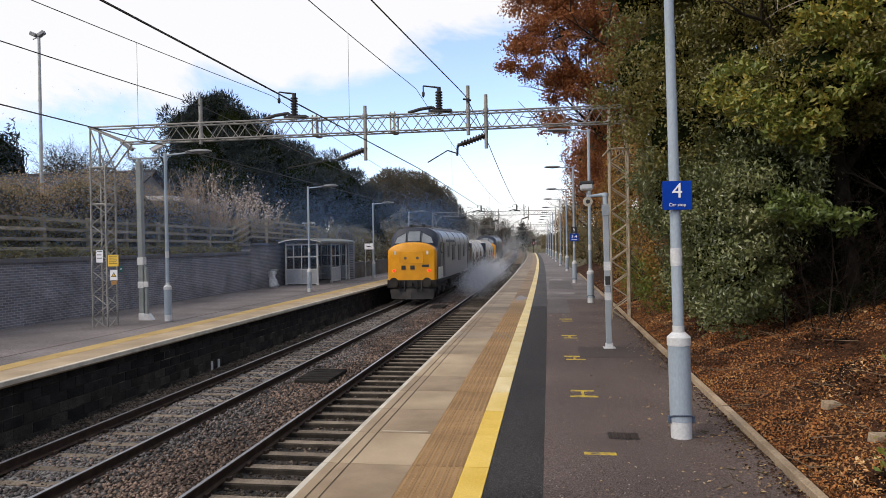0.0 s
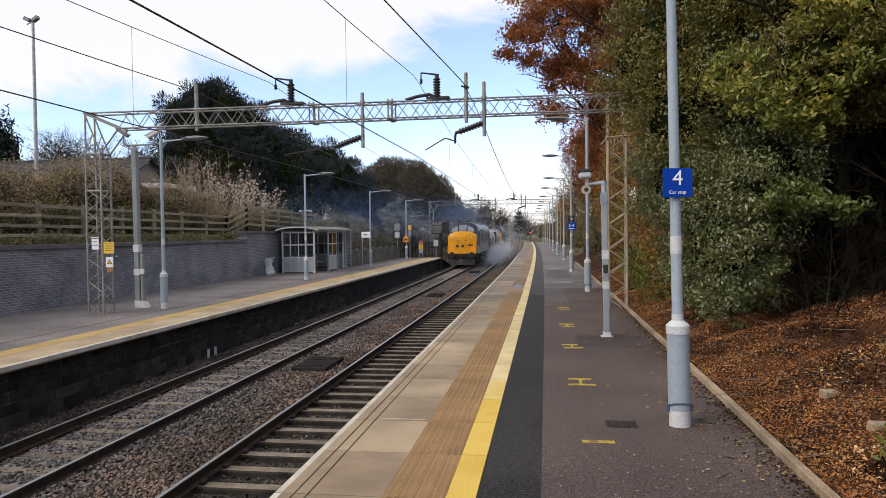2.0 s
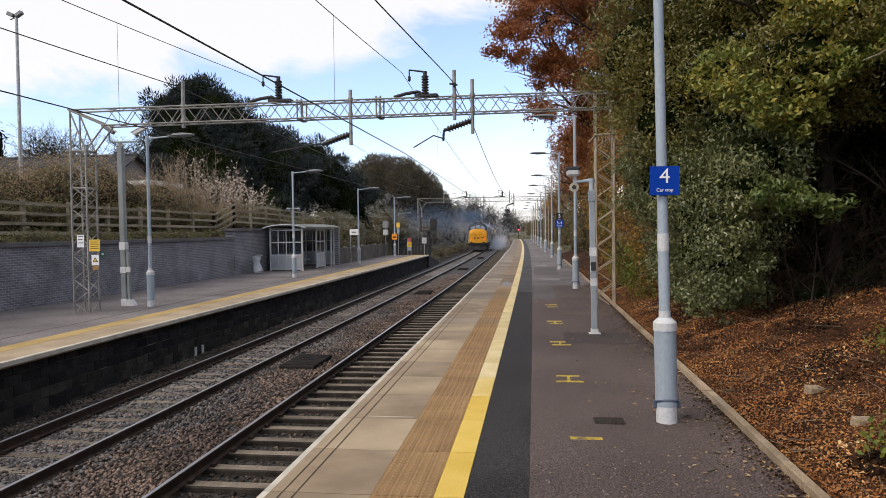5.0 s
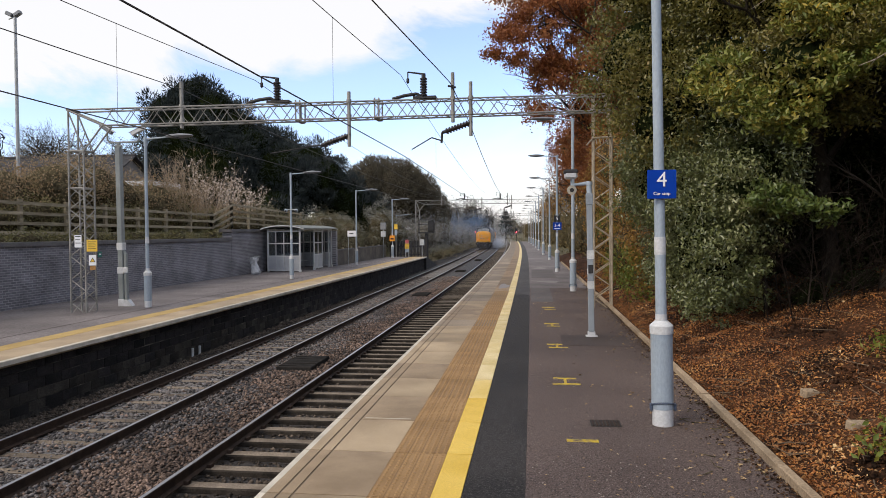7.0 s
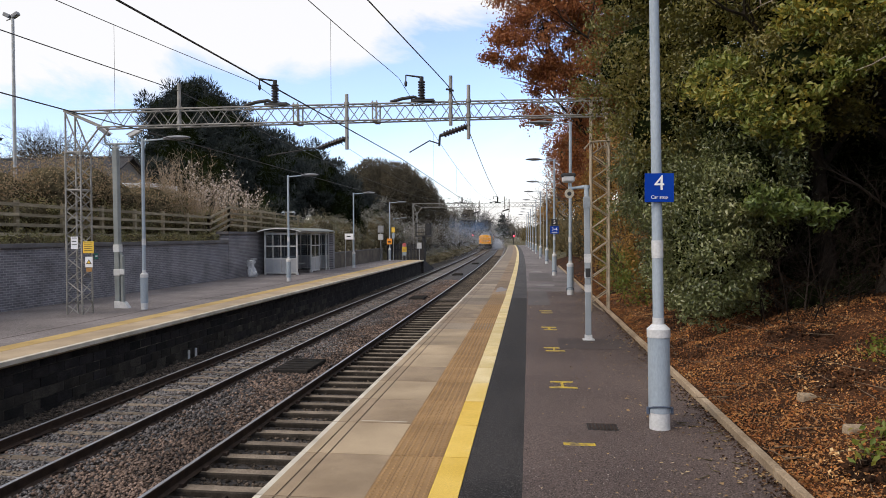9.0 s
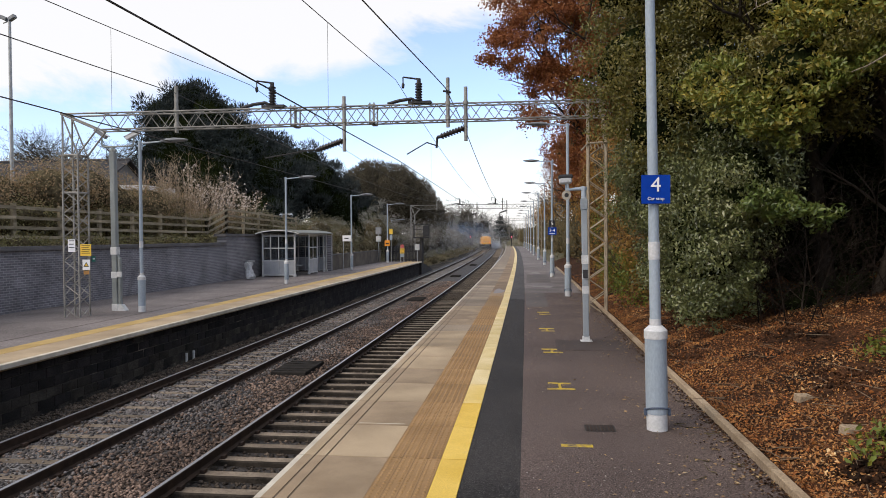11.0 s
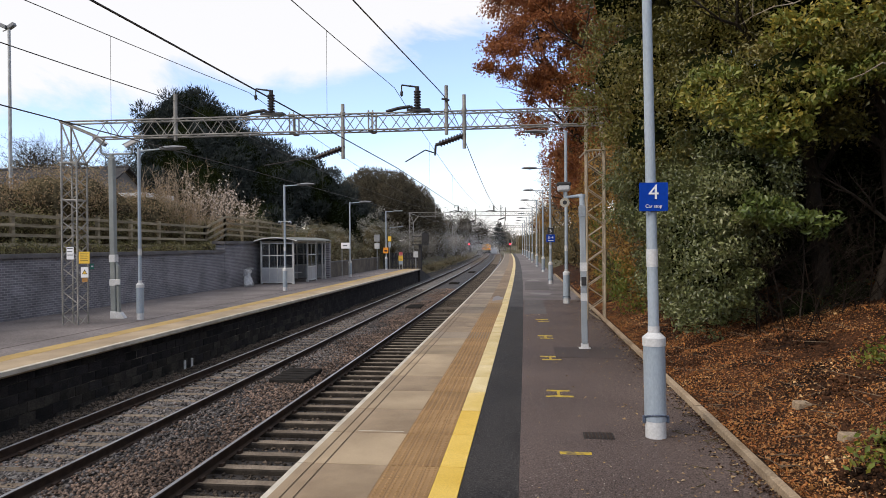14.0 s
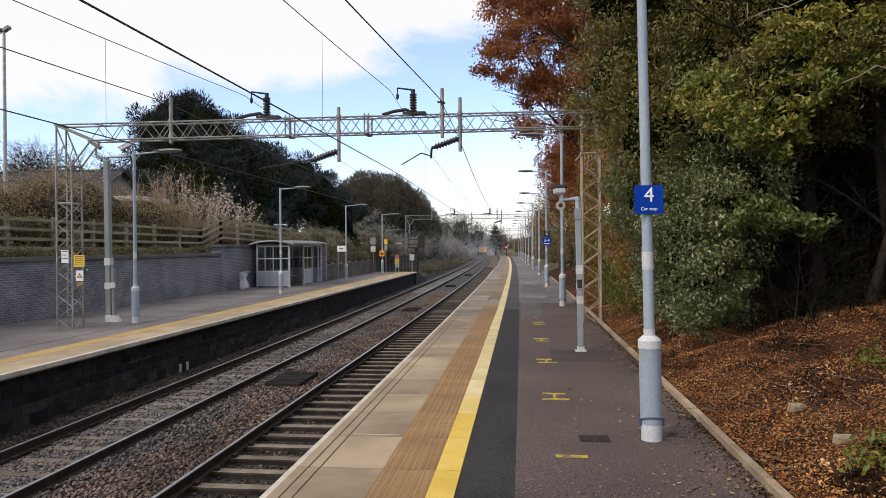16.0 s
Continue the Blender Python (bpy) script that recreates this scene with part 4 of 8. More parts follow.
def build_far_platform():
    plat = thing("platform_far", "opposite station platform of grey tarmac with yellow line", "platform", kind="structure")
    riser = part("riser", swept("riser", rect(-9.55, -9.40, -1.3, -0.1), -6, FAR_END, 3.0, M_mortar), None, plat, "soot-dark blockwork platform riser")
    rng = random.Random(8)
    bw, bh, n = 0.47, 0.205, 54

    def blocks(mat):
        out = []
        for _ in range(4):
            bm = bmesh.new()
            e = rng.uniform(0.006, 0.016)
            box(bm, -0.03, e, -bw / 2 + 0.008, bw / 2 - 0.008, -bh / 2 + 0.007, bh / 2 - 0.007, bevel=0.008)
            out.append(mesh_of("block", bm, mat))
        return out
    soot, grime = blocks(M_block_soot), blocks(M_block)
    far = bmesh.new()
    for c in range(5):
        for i in range(n + 74):
            s0 = 6.5 + bw * (i + 0.5 * (c % 2))
            at = along(-9.40 + rng.uniform(-0.004, 0.004), s0, -1.135 + bh * (c + 0.5), 0)
            if i < n:
                part("block", rng.choice(grime if c < 2 and rng.random() < 0.75 or rng.random() < 0.06 else soot), None, riser, at=at)
            elif s0 < FAR_END - 0.3:
                box(far, -0.03, rng.uniform(0.004, 0.014), -bw / 2 + 0.008, bw / 2 - 0.008, -bh / 2 + 0.007, bh / 2 - 0.007, m=at)
    part("far_blocks", far, M_block_soot, riser, "sooty blocks")["kind"] = "stuff"
    part("nosing", swept("nosing", rect(-9.27, -9.16, -0.085, 0.0), -6, FAR_END, 2.0, M_nosing), None, plat, "white-painted coping edge")
    part("coping", swept("coping", rect(-10.05, -9.27, -0.14, -0.002), -6, FAR_END, 2.0, M_coping), None, plat)
    part("tactile", swept("tactile", rect(-10.5, -10.05, -0.14, 0.002), -6, FAR_END, 2.0, M_ochre), None, plat, "yellow tactile line")
    part("tarmac", swept("tarmac", rect(-15.3, -10.5, -0.2, 0.0), -6, FAR_END, 2.0, M_tar_grey), None, plat, "grey tarmac")
    part("tarmac_joint", swept("tarmac_joint", rect(-11.32, -11.28, -0.01, 0.003), -6, FAR_END, 2.0, M_tar_damp), None, plat, "dark crack line in the tarmac")
    # ramp at the end
    bm = bmesh.new()
    vs = [bm.verts.new(p) for p in [(-9.2, FAR_END, -0.002), (-15.3, FAR_END, -0.002), (-15.3, FAR_END + 8, -1.1), (-9.2, FAR_END + 8, -1.1), (-9.2, FAR_END, -1.3), (-15.3, FAR_END, -1.3), (-15.3, FAR_END + 8, -1.3), (-9.2, FAR_END + 8, -1.3)]]
    for f in ((0, 1, 2, 3), (4, 7, 6, 5), (0, 3, 7, 4), (1, 5, 6, 2), (2, 6, 7, 3), (0, 4, 5, 1)):
        bm.faces.new([vs[i] for i in f])
    for v in bm.verts:
        v.co.x += bend(v.co.y)
    bmesh.ops.recalc_face_normals(bm, faces=bm.faces)
    for f in bm.faces:
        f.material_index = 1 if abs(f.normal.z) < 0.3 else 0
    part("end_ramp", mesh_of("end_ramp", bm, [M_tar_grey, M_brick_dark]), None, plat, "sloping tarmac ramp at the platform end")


build_far_platform()


def build_left_wall():
    wall = thing("wall_west", "long grey brick retaining wall with stone coping", "wall", kind="structure")
    part("brickwork", swept("brickwork", rect(-15.62, -15.28, -0.2, 1.86), -6, 34.2, 4.0, M_brick), None, wall)
    part("brickwork", swept("brickwork", rect(-15.75, -15.26, -0.2, 2.30), 34.2, 45.5, 4.0, M_brick), None, wall, "taller brick wall behind the shelter")
    part("coping", swept("coping", rect(-15.7, -15.2, 1.86, 1.99), -6, 34.1, 2.0, M_cap), None, wall, "weathered stone coping")
    part("coping", swept("coping", rect(-15.85, -15.18, 2.30, 2.44), 34.0, 45.6, 2.0, M_cap), None, wall, "weathered stone coping")
    bm = bmesh.new()
    box(bm, -15.4, -12.95, 45.0, 45.35, -0.2, 2.36)
    part("end_pier", bm, M_brick, wall)


build_left_wall()
# ---- overhead line ----
def lattice(bm, a, b, w, h, bays, r=0.02, up=Vector((0, 0, 1)), rb=0.012, twin=False):
    """A square lattice girder from a to b: four chords and zigzag bracing on each side."""
    a, b = Vector(a), Vector(b)
    d = (b - a).normalized()
    side = d.cross(up).normalized()
    upv = side.cross(d).normalized()
    cs = [side * sx * w / 2 + upv * sz * h / 2 for sx, sz in ((-1, -1), (1, -1), (1, 1), (-1, 1))]
    for c in cs:
        rod(bm, a + c, b + c, r, n=6)
    L = (b - a).length
    for i in range(bays):
        p, q = a + d * L * i / bays, a + d * L * (i + 1) / bays
        for j in range(4):
            c0, c1 = cs[j], cs[(j + 1) % 4]
            if (i + (twin and j > 1)) % 2:
                c0, c1 = c1, c0
            rod(bm, p + c0, q + c1, rb, n=4, caps=False)
    return bm


def insulator(g, name, a, b, r, n, label):
    """A ribbed porcelain insulator between two points: a core with its sheds."""
    a, b = Vector(a), Vector(b)
    stick = part(name, rod(bmesh.new(), a, b, r * 0.6, n=8), M_insul, g, label)
    for i in range(n):
        bm = bmesh.new()
        p, d = a.lerp(b, (i + 0.5) / n), (b - a) / n * 0.32
        rod(bm, p - d, p + d * 0.2, r * 0.98, r, 12)
        rod(bm, p + d * 0.2, p + d, r, r * 0.65, 12)
        part("shed", bm, M_insul, stick)
    return stick


def portal(s, xl, xr, sr, top_l, top_r, near=True, base_r=0.0):
    g = thing("overhead_portal", "galvanised lattice steel portal carrying overhead line equipment across the tracks", "gantry", "overhead line portals")
    dx = bend(s)
    a, b = Vector((xl + dx, s, 0)), Vector((xr + dx, sr, 0))
    q = 4 if near else 1
    bm = bmesh.new()
    lattice(bm, a + Vector((0, 0, -0.05)), a + Vector((0, 0, top_l - 1.15)), 0.46, 0.46, 14, 0.03, Vector((0, 1, 0)), 0.016, twin=True)
    for sy in (-0.21, 0.21):
        rod(bm, a + Vector((-0.23, sy, top_l - 1.2)), a + Vector((-0.23, sy, top_l)), 0.028, n=6)
        rod(bm, a + Vector((-0.25, sy, top_l)), a + Vector((0.8, sy, top_l)), 0.026, n=6)
        rod(bm, a + Vector((-0.23, sy, top_l - 0.02)), a + Vector((0.8, sy, top_l - 0.46)), 0.026, n=6)
        rod(bm, a + Vector((-0.23, sy, top_l - 0.05)), a + Vector((0.23, sy, top_l - 1.15)), 0.022, n=6)
        rod(bm, a + Vector((0.23, sy, top_l - 1.15)), a + Vector((0.8, sy, top_l - 0.46)), 0.024, n=6)
        rod(bm, a + Vector((-0.23, sy, top_l - 1.15)), a + Vector((0.0, sy, top_l - 0.55)), 0.014, n=5)
    rod(bm, a + Vector((-0.25, -0.24, top_l)), a + Vector((-0.25, 0.24, top_l)), 0.035, n=8)
    for z in (top_l - 1.15, top_l - 2.2):
        for sx in (-0.21, 0.21):
            rod(bm, a + Vector((sx, -0.24, z)), a + Vector((sx, 0.24, z)), 0.03, n=6)
            rod(bm, a + Vector((-0.24, sx, z)), a + Vector((0.24, sx, z)), 0.03, n=6)
    part("left_mast", bm, M_mast, g, "lattice mast")
    bm = bmesh.new()
    lattice(bm, b + Vector((0, 0, base_r - 0.1)), b + Vector((0, 0, top_r - 1.25)), 0.5, 0.42, 14, 0.03, Vector((0, 1, 0)), 0.016, twin=True)
    for k in range(5):
        rod(bm, b + Vector((-0.2 + 0.1 * k, -0.25, top_r - 1.27)), b + Vector((-0.17 + 0.1 * k, -0.25, top_r - 1.42)), 0.016, n=5)
    rod(bm, b + Vector((-0.28, -0.25, top_r - 1.25)), b + Vector((0.3, -0.25, top_r - 1.22)), 0.032, n=6)
    rod(bm, b + Vector((-0.28, -0.25, top_r - 1.25)), b + Vector((-0.46, -0.25, top_r - 1.45)), 0.024, n=6)
    for sy in (-0.21, 0.21):
        rod(bm, b + Vector((-0.25, sy, top_r - 1.3)), b + Vector((-0.25, sy, top_r)), 0.03, n=6)
        rod(bm, b + Vector((0.25, sy, top_r - 1.3)), b + Vector((0.1, sy, top_r)), 0.03, n=6)
    part("right_mast", bm, M_mast_r, g, "tan-painted lattice mast")
    bm = bmesh.new()
    lattice(bm, a + Vector((0.75, 0, top_l - 0.23)), b + Vector((0.3, 0, top_r - 0.23)), 0.4, 0.46, 44 if near else 28, 0.024, rb=0.012)
    part("crossbeam", bm, M_mast, g, "lattice crossbeam")

    def on(x):
        k = (x + dx - a.x) / (b.x - a.x)
        return a.lerp(b, k) + Vector((0, 0, top_l + (top_r - top_l) * k))
    # tubes clamped to the beam: x, top above and foot below the beam's top
    for x, up, down in ((-9.75, 0.68, 0.62), (-5.12, 0.27, 1.28), (-2.22, 0.72, 0.68), (-1.72, 0.45, 1.08)):
        p = on(x) + Vector((0, -0.25, 0))
        bm = bmesh.new()
        rod(bm, p + Vector((0, 0, up)), p + Vector((0, 0, -down)), 0.052, n=10)
        for z in (0.0, -0.42):
            rod(bm, p + Vector((0, 0, z - 0.05)), p + Vector((0, 0, z + 0.05)), 0.075, n=10)
        tube = part("tube", bm, M_mast, g, smooth=40)
        if x == -2.22:
            bm = bmesh.new()
            rod(bm, p + Vector((0, 0, 0.3)), p + Vector((0.02, -0.16, 0.3)), 0.045, n=8)
            rod(bm, p + Vector((-0.12, -0.1, 0.33)), p + Vector((0.1, -0.1, 0.28)), 0.03, n=6)
            part("wire_clamp", bm, M_black, tube, "dark wire clamp")
    for x in (-7.55, -3.48):
        p = on(x)
        insulator(g, "post_insulator", p + Vector((0.45, -0.2, 0.09)), p + Vector((0.45, -0.2, 0.62)), 0.105, 7, "dark brown ribbed post insulator")
        bm = bmesh.new()
        rod(bm, p + Vector((0.45, -0.2, 0.60)), p + Vector((0.45, -0.2, 0.72)), 0.06, n=8)
        rod(bm, p + Vector((0.5, -0.2, 0.70)), p + Vector((0.0, -0.2, 0.78)), 0.03, 0.022, n=6)
        rod(bm, p + Vector((0.0, -0.2, 0.78)), p + Vector((0.0, -0.2, 0.55)), 0.018, n=6)
        ball(bm, p + Vector((0.0, -0.2, 0.54)), 0.05, scale=(1, 1, 2.0))
        part("hook_bracket", bm, M_black, g)
        bm = bmesh.new()
        box(bm, p.x + 0.15, p.x + 0.8, p.y - 0.26, p.y + 0.05, p.z + 0.02, p.z + 0.09)
        vs = [(-0.45, 0.03, 0.0), (-0.1, 0.12, 0.0), (0.25, 0.16, 0.0), (0.4, 0.06, 0.0)]
        for k in range(3):
            u, v = vs[k], vs[k + 1]
            rod(bm, p + Vector((u[0], -0.2, u[1])), p + Vector((v[0], -0.2, v[1])), 0.05, 0.05, 6)
        part("jumper_cover", bm, M_black, g, "black insulated jumper cover")
    for x, x_in, drop, tip, zt in ((-5.12, -5.6, 0.98, -7.45, 1.36), (-1.72, -2.1, 0.72, -3.42, 1.38)):
        p = on(x) + Vector((0, -0.25, 0))
        i0, i1 = p + Vector((-0.06, 0, -drop)), p + Vector((-0.72, 0, -drop - 0.22))
        insulator(g, "stay_insulator", i0, i1, 0.095, 8, "dark brown ribbed stay insulator")
        bm = bmesh.new()
        rod(bm, i0 + Vector((0.1, 0, 0.06)), i0, 0.05, n=8)
        part("arm_clamp", bm, M_black, g)
        bm = bmesh.new()
        e = i1 + Vector((-0.1, 0, -0.02))
        rod(bm, i1, e, 0.05, n=8)
        if x > -3:
            rod(bm, e, e + Vector((-0.02, 0, -0.3)), 0.035, n=6)
            k = e + Vector((0, 0, -0.24))
            rod(bm, k, k + Vector((-0.3, 0, 0.1)), 0.02, n=6)
            k = k + Vector((-0.3, 0, 0.1))
        else:
            k = e
            rod(bm, k, k + Vector((-0.45, 0, -0.02)), 0.02, n=6)
            k = k + Vector((-0.3, 0, -0.02))
        t = Vector((tip + dx, k.y, on(tip).z - zt))
        rod(bm, k, t, 0.018, n=6)
        part("registration_arm", bm, M_black, g)
    if near:
        for x in (-6.55, -4.35):
            p = on(x)
            bm = bmesh.new()
            for sy in (-0.23, 0.23):
                rod(bm, (p.x - 0.06, p.y + sy, p.z - 0.5), (p.x - 0.06, p.y + sy, p.z + 0.08), 0.022, n=6)
                rod(bm, (p.x + 0.06, p.y + sy, p.z - 0.5), (p.x + 0.06, p.y + sy, p.z + 0.08), 0.022, n=6)
                box(bm, p.x - 0.1, p.x + 0.1, p.y + sy - 0.03, p.y + sy + 0.03, p.z - 0.03, p.z + 0.03)
            box(bm, p.x - 0.06, p.x + 0.06, p.y - 0.23, p.y + 0.23, p.z - 0.52, p.z - 0.48)
            part("splice_clamp", bm, M_mast, g)
    return on


PORTALS = (18.4, 80.0, 141.0, 203.0, 265.0)
on_first = portal(18.4, -12.69, 2.0, 20.6, 5.71, 6.1)
for ps in PORTALS[1:]:
    portal(ps, -12.6, 1.9, ps, 5.9, 5.9, near=False)


def strand(name, pts, r, label, group="overhead wires", mat=None):
    bm = bmesh.new()
    for a, b in zip(pts, pts[1:]):
        rod(bm, a, b, r, n=5, caps=False)
    me = mesh_of(name, bm, mat or M_wire)
    return tagged(new(name, me), label, "wire", group)


def build_wires():
    supports = (-42.0,) + PORTALS + (330.0,)

    def hung(x, z, sag, s):
        for a, b in zip(supports, supports[1:]):
            if a <= s <= b:
                k = (s - a) / (b - a)
                return z - 4 * sag * k * (1 - k)
        return z
    ss = [-40 + 1.5 * i for i in range(80)] + [80 + 6 * i for i in range(40)]
    for x, sag, k in ((-3.48, 1.15, 0.014), (-7.55, 0.95, 0.005)):
        strand("catenary_wire", [(x + bend(s), s, hung(x, 6.42, sag, s)) for s in ss], 0.008, "thin dark overhead catenary wire")
        zc = 4.26
        strand("contact_wire", [(x + 0.06 + bend(s) - k * min(25.0, abs(s - 18.4)) * (1 if s < 40 else 0.5), s, zc) for s in ss], 0.011, "dark copper contact wire above the track")
        for d in (12.0, 25.5, 34, 43, 52, 62, 71, 88, 98, 108, 118, 128):
            strand("dropper", [(x + bend(d), d, zc), (x + bend(d), d, hung(x, 6.42, sag, d))], 0.0035, "thin vertical dropper wire between the wires")
    strand("return_conductor", [(-9.75 + bend(s), s, hung(-9.75, 6.27, 0.62, s)) for s in ss], 0.012, "dark return conductor wire on the gantry tubes")
    strand("return_conductor", [(-2.15 + 0.12 * min(1.0, max(0.0, (s - 18.4) / 4)) + bend(s) - 0.066 * max(0.0, 18.4 - s), s, hung(-2.15, 6.17 + 0.25 * min(1.0, max(0.0, (s - 18.4) / 61.6)), 0.35 if s < 18.4 else 1.4, s)) for s in ss], 0.013, "dark slack return conductor wire on the gantry tubes")


build_wires()


# ---- lamp posts and signs ----
def lamp_post(height, arm, upper, base_h=1.13, base_r=0.122, r=0.062, fittings=False):
    g = thing("lamp_post", upper, "lamp post", "platform lamp posts")
    bm = bmesh.new()
    rod(bm, (0, 0, 0), (0, 0, 0.19), base_r - 0.006, n=20)
    part("foot_band", bm, M_pole_l, g, "scuffed white foot band", 40)
    bm = bmesh.new()
    rod(bm, (0, 0, 0.19), (0, 0, base_h - 0.09), base_r, n=20)
    part("base_column", bm, M_pole, g, smooth=40)
    bm = bmesh.new()
    rod(bm, (0, 0, base_h - 0.09), (0, 0, base_h), base_r + 0.008, n=20)
    rod(bm, (0, 0, base_h), (0, 0, base_h + 0.055), base_r + 0.008, r + 0.01, n=20)
    part("collar", bm, M_pole_l, g, "pale collar", 40)
    bm = bmesh.new()
    rod(bm, (0, 0, base_h + 0.05), (0, 0, base_h + 0.13), r + 0.003, n=16)
    part("band", bm, M_pole_l, g, "pale reflective band", 40)
    bm = bmesh.new()
    rod(bm, (0, 0, 1.93), (0, 0, 2.13), r + 0.003, n=16)
    part("band", bm, M_pole_l, g, "pale reflective band", 40)
    bm = bmesh.new()
    rod(bm, (0, 0, base_h + 0.05), (0, 0, height), r, r * 0.8, n=16)
    part("shaft", bm, M_pole, g, smooth=40)
    bm = bmesh.new()
    rod(bm, (0, 0, height - 0.22), (0, 0, height + 0.03), r * 0.95, n=12)
    rod(bm, (0, 0, height - 0.04), (arm * 0.6, 0, height + 0.02), 0.026, 0.022, n=8)
    part("arm", bm, M_pole, g)
    bm = bmesh.new()
    prof = [(0.44, 0.035, 0.028), (0.54, 0.10, 0.06), (0.72, 0.14, 0.08), (0.92, 0.12, 0.05), (1.0, 0.05, 0.018)]
    ring = []
    for k, w, h in prof:
        x, z = arm * k, height + 0.02 + 0.02 * k
        ring.append([bm.verts.new((x, w * math.cos(q), z + h * math.sin(q))) for q in [i * math.pi / 4 for i in range(8)]])
    for r0, r1 in zip(ring, ring[1:]):
        for i in range(8):
            bm.faces.new((r0[i], r0[(i + 1) % 8], r1[(i + 1) % 8], r1[i]))
    bm.faces.new(ring[0]), bm.faces.new(ring[-1])
    bmesh.ops.recalc_face_normals(bm, faces=bm.faces)
    part("lantern", bm, M_lamp, g, "flat grey street lantern", 40)
    if fittings:
        bm = bmesh.new()
        pts = [Vector(((base_r + 0.008) * math.cos(q), -(base_r + 0.008) * math.sin(q), 0.20 + 0.075 * math.sin(q) ** 0.6)) for q in [math.pi * i / 12 for i in range(13)]]
        for u, v in zip(pts, pts[1:]):
            rod(bm, u, v, 0.011, n=6)
        for k in (-1, 1):
            box(bm, k * 0.13 - 0.016, k * 0.13 + 0.016, -0.05, 0.0, 0.17, 0.25, bevel=0.006)
        part("hinge_clamp", bm, M_pole_d, g, "slate-blue hinge clamp", 40)
    return g


first_lamp = lamp_post(6.3, -1.55, "grey-blue hinged steel lamp post on the platform tarmac", fittings=True)
first_lamp.matrix_basis = pose(1.44, 8.12, 0.0, 0, -0.9, 0)
for i, (x, s) in enumerate([(1.5, 25.98), (1.43, 38.5), (1.55, 54.3), (1.4, 66.5), (1.35, 82.0), (1.33, 96.0), (1.33, 110.0), (1.33, 124.0), (1.33, 140.0)]):
    copy_thing(first_lamp, along(x, s, 0))
left_lamp = lamp_post(5.1, 1.5, "slim pale grey hinged lamp post on the opposite platform", base_h=1.05, base_r=0.11, r=0.055)
left_lamp.matrix_basis = pose(-11.55, 19.75, 0)
for x, s in [(-11.52, 32.6), (-11.8, 46.7), (-11.82, 59.9), (-14.2, 75.0)]:
    copy_thing(left_lamp, along(x, s, 0.0 if s < 62 else -1.0))


def sign_board(name, w, h, mat, label, at, category="sign", posts=False):
    g = thing(name, label, category, at=at)
    bm = bmesh.new()
    box(bm, -w / 2, w / 2, 0.0, 0.008, -h / 2, h / 2, bevel=0.002)
    part("panel", bm, mat, g)
    return g


def lettered(parent, text, size, x, z, mat, y=-0.004, name="lettering"):
    part(name, words(text, size, mat), None, parent, at=pose(x, y, z, 90, 0, 0))


def bars(parent, rows, mat, y=-0.003):
    """Plain bars where the writing is too small to read."""
    for x0, x1, z0, z1 in rows:
        bm = bmesh.new()
        box(bm, x0, x1, y, 0.0, z0, z1)
        part("text_bar", bm, mat, parent)


four = sign_board("car_stop_sign", 0.32, 0.32, M_blue, "square blue car stop sign with white numeral four", pose(1.41, 8.02, 2.715, 0, 0, 4))
lettered(four, "4", 0.235, 0.0, 0.045, M_white)
lettered(four, "Car stop", 0.052, 0.0, -0.105, M_white)
bm = bmesh.new()
box(bm, -0.075, 0.075, 0.01, 0.05, -0.03, 0.03)
part("bracket", bm, M_galv, four)


def far_sign():
    g = thing("car_stop_sign", "black and blue car stop signs on a lamp post", "sign", at=along(1.43, 38.4, 0))
    bm = bmesh.new()
    box(bm, -0.17, 0.17, -0.1, -0.09, 2.72, 3.06)
    p = part("panel", bm, M_signblack, g, "black panel")
    part("lettering", words("5", 0.27, M_white), None, p, at=pose(0, -0.104, 2.89, 90, 0, 0))
    bm = bmesh.new()
    box(bm, -0.23, 0.23, -0.1, -0.09, 2.28, 2.69)
    p = part("panel", bm, M_blue, g, "blue panel")
    part("lettering", words("3-4", 0.24, M_white), None, p, at=pose(0, -0.104, 2.52, 90, 0, 0))
    bm = bmesh.new()
    box(bm, -0.15, 0.15, -0.104, -0.1, 2.34, 2.375)
    part("text_bar", bm, M_white, p)


far_sign()


M_cream_horn = surf("horn_cream", (0.34, 0.31, 0.25), (0.45, 0.42, 0.34), 4, 0.5, bump=0.03)


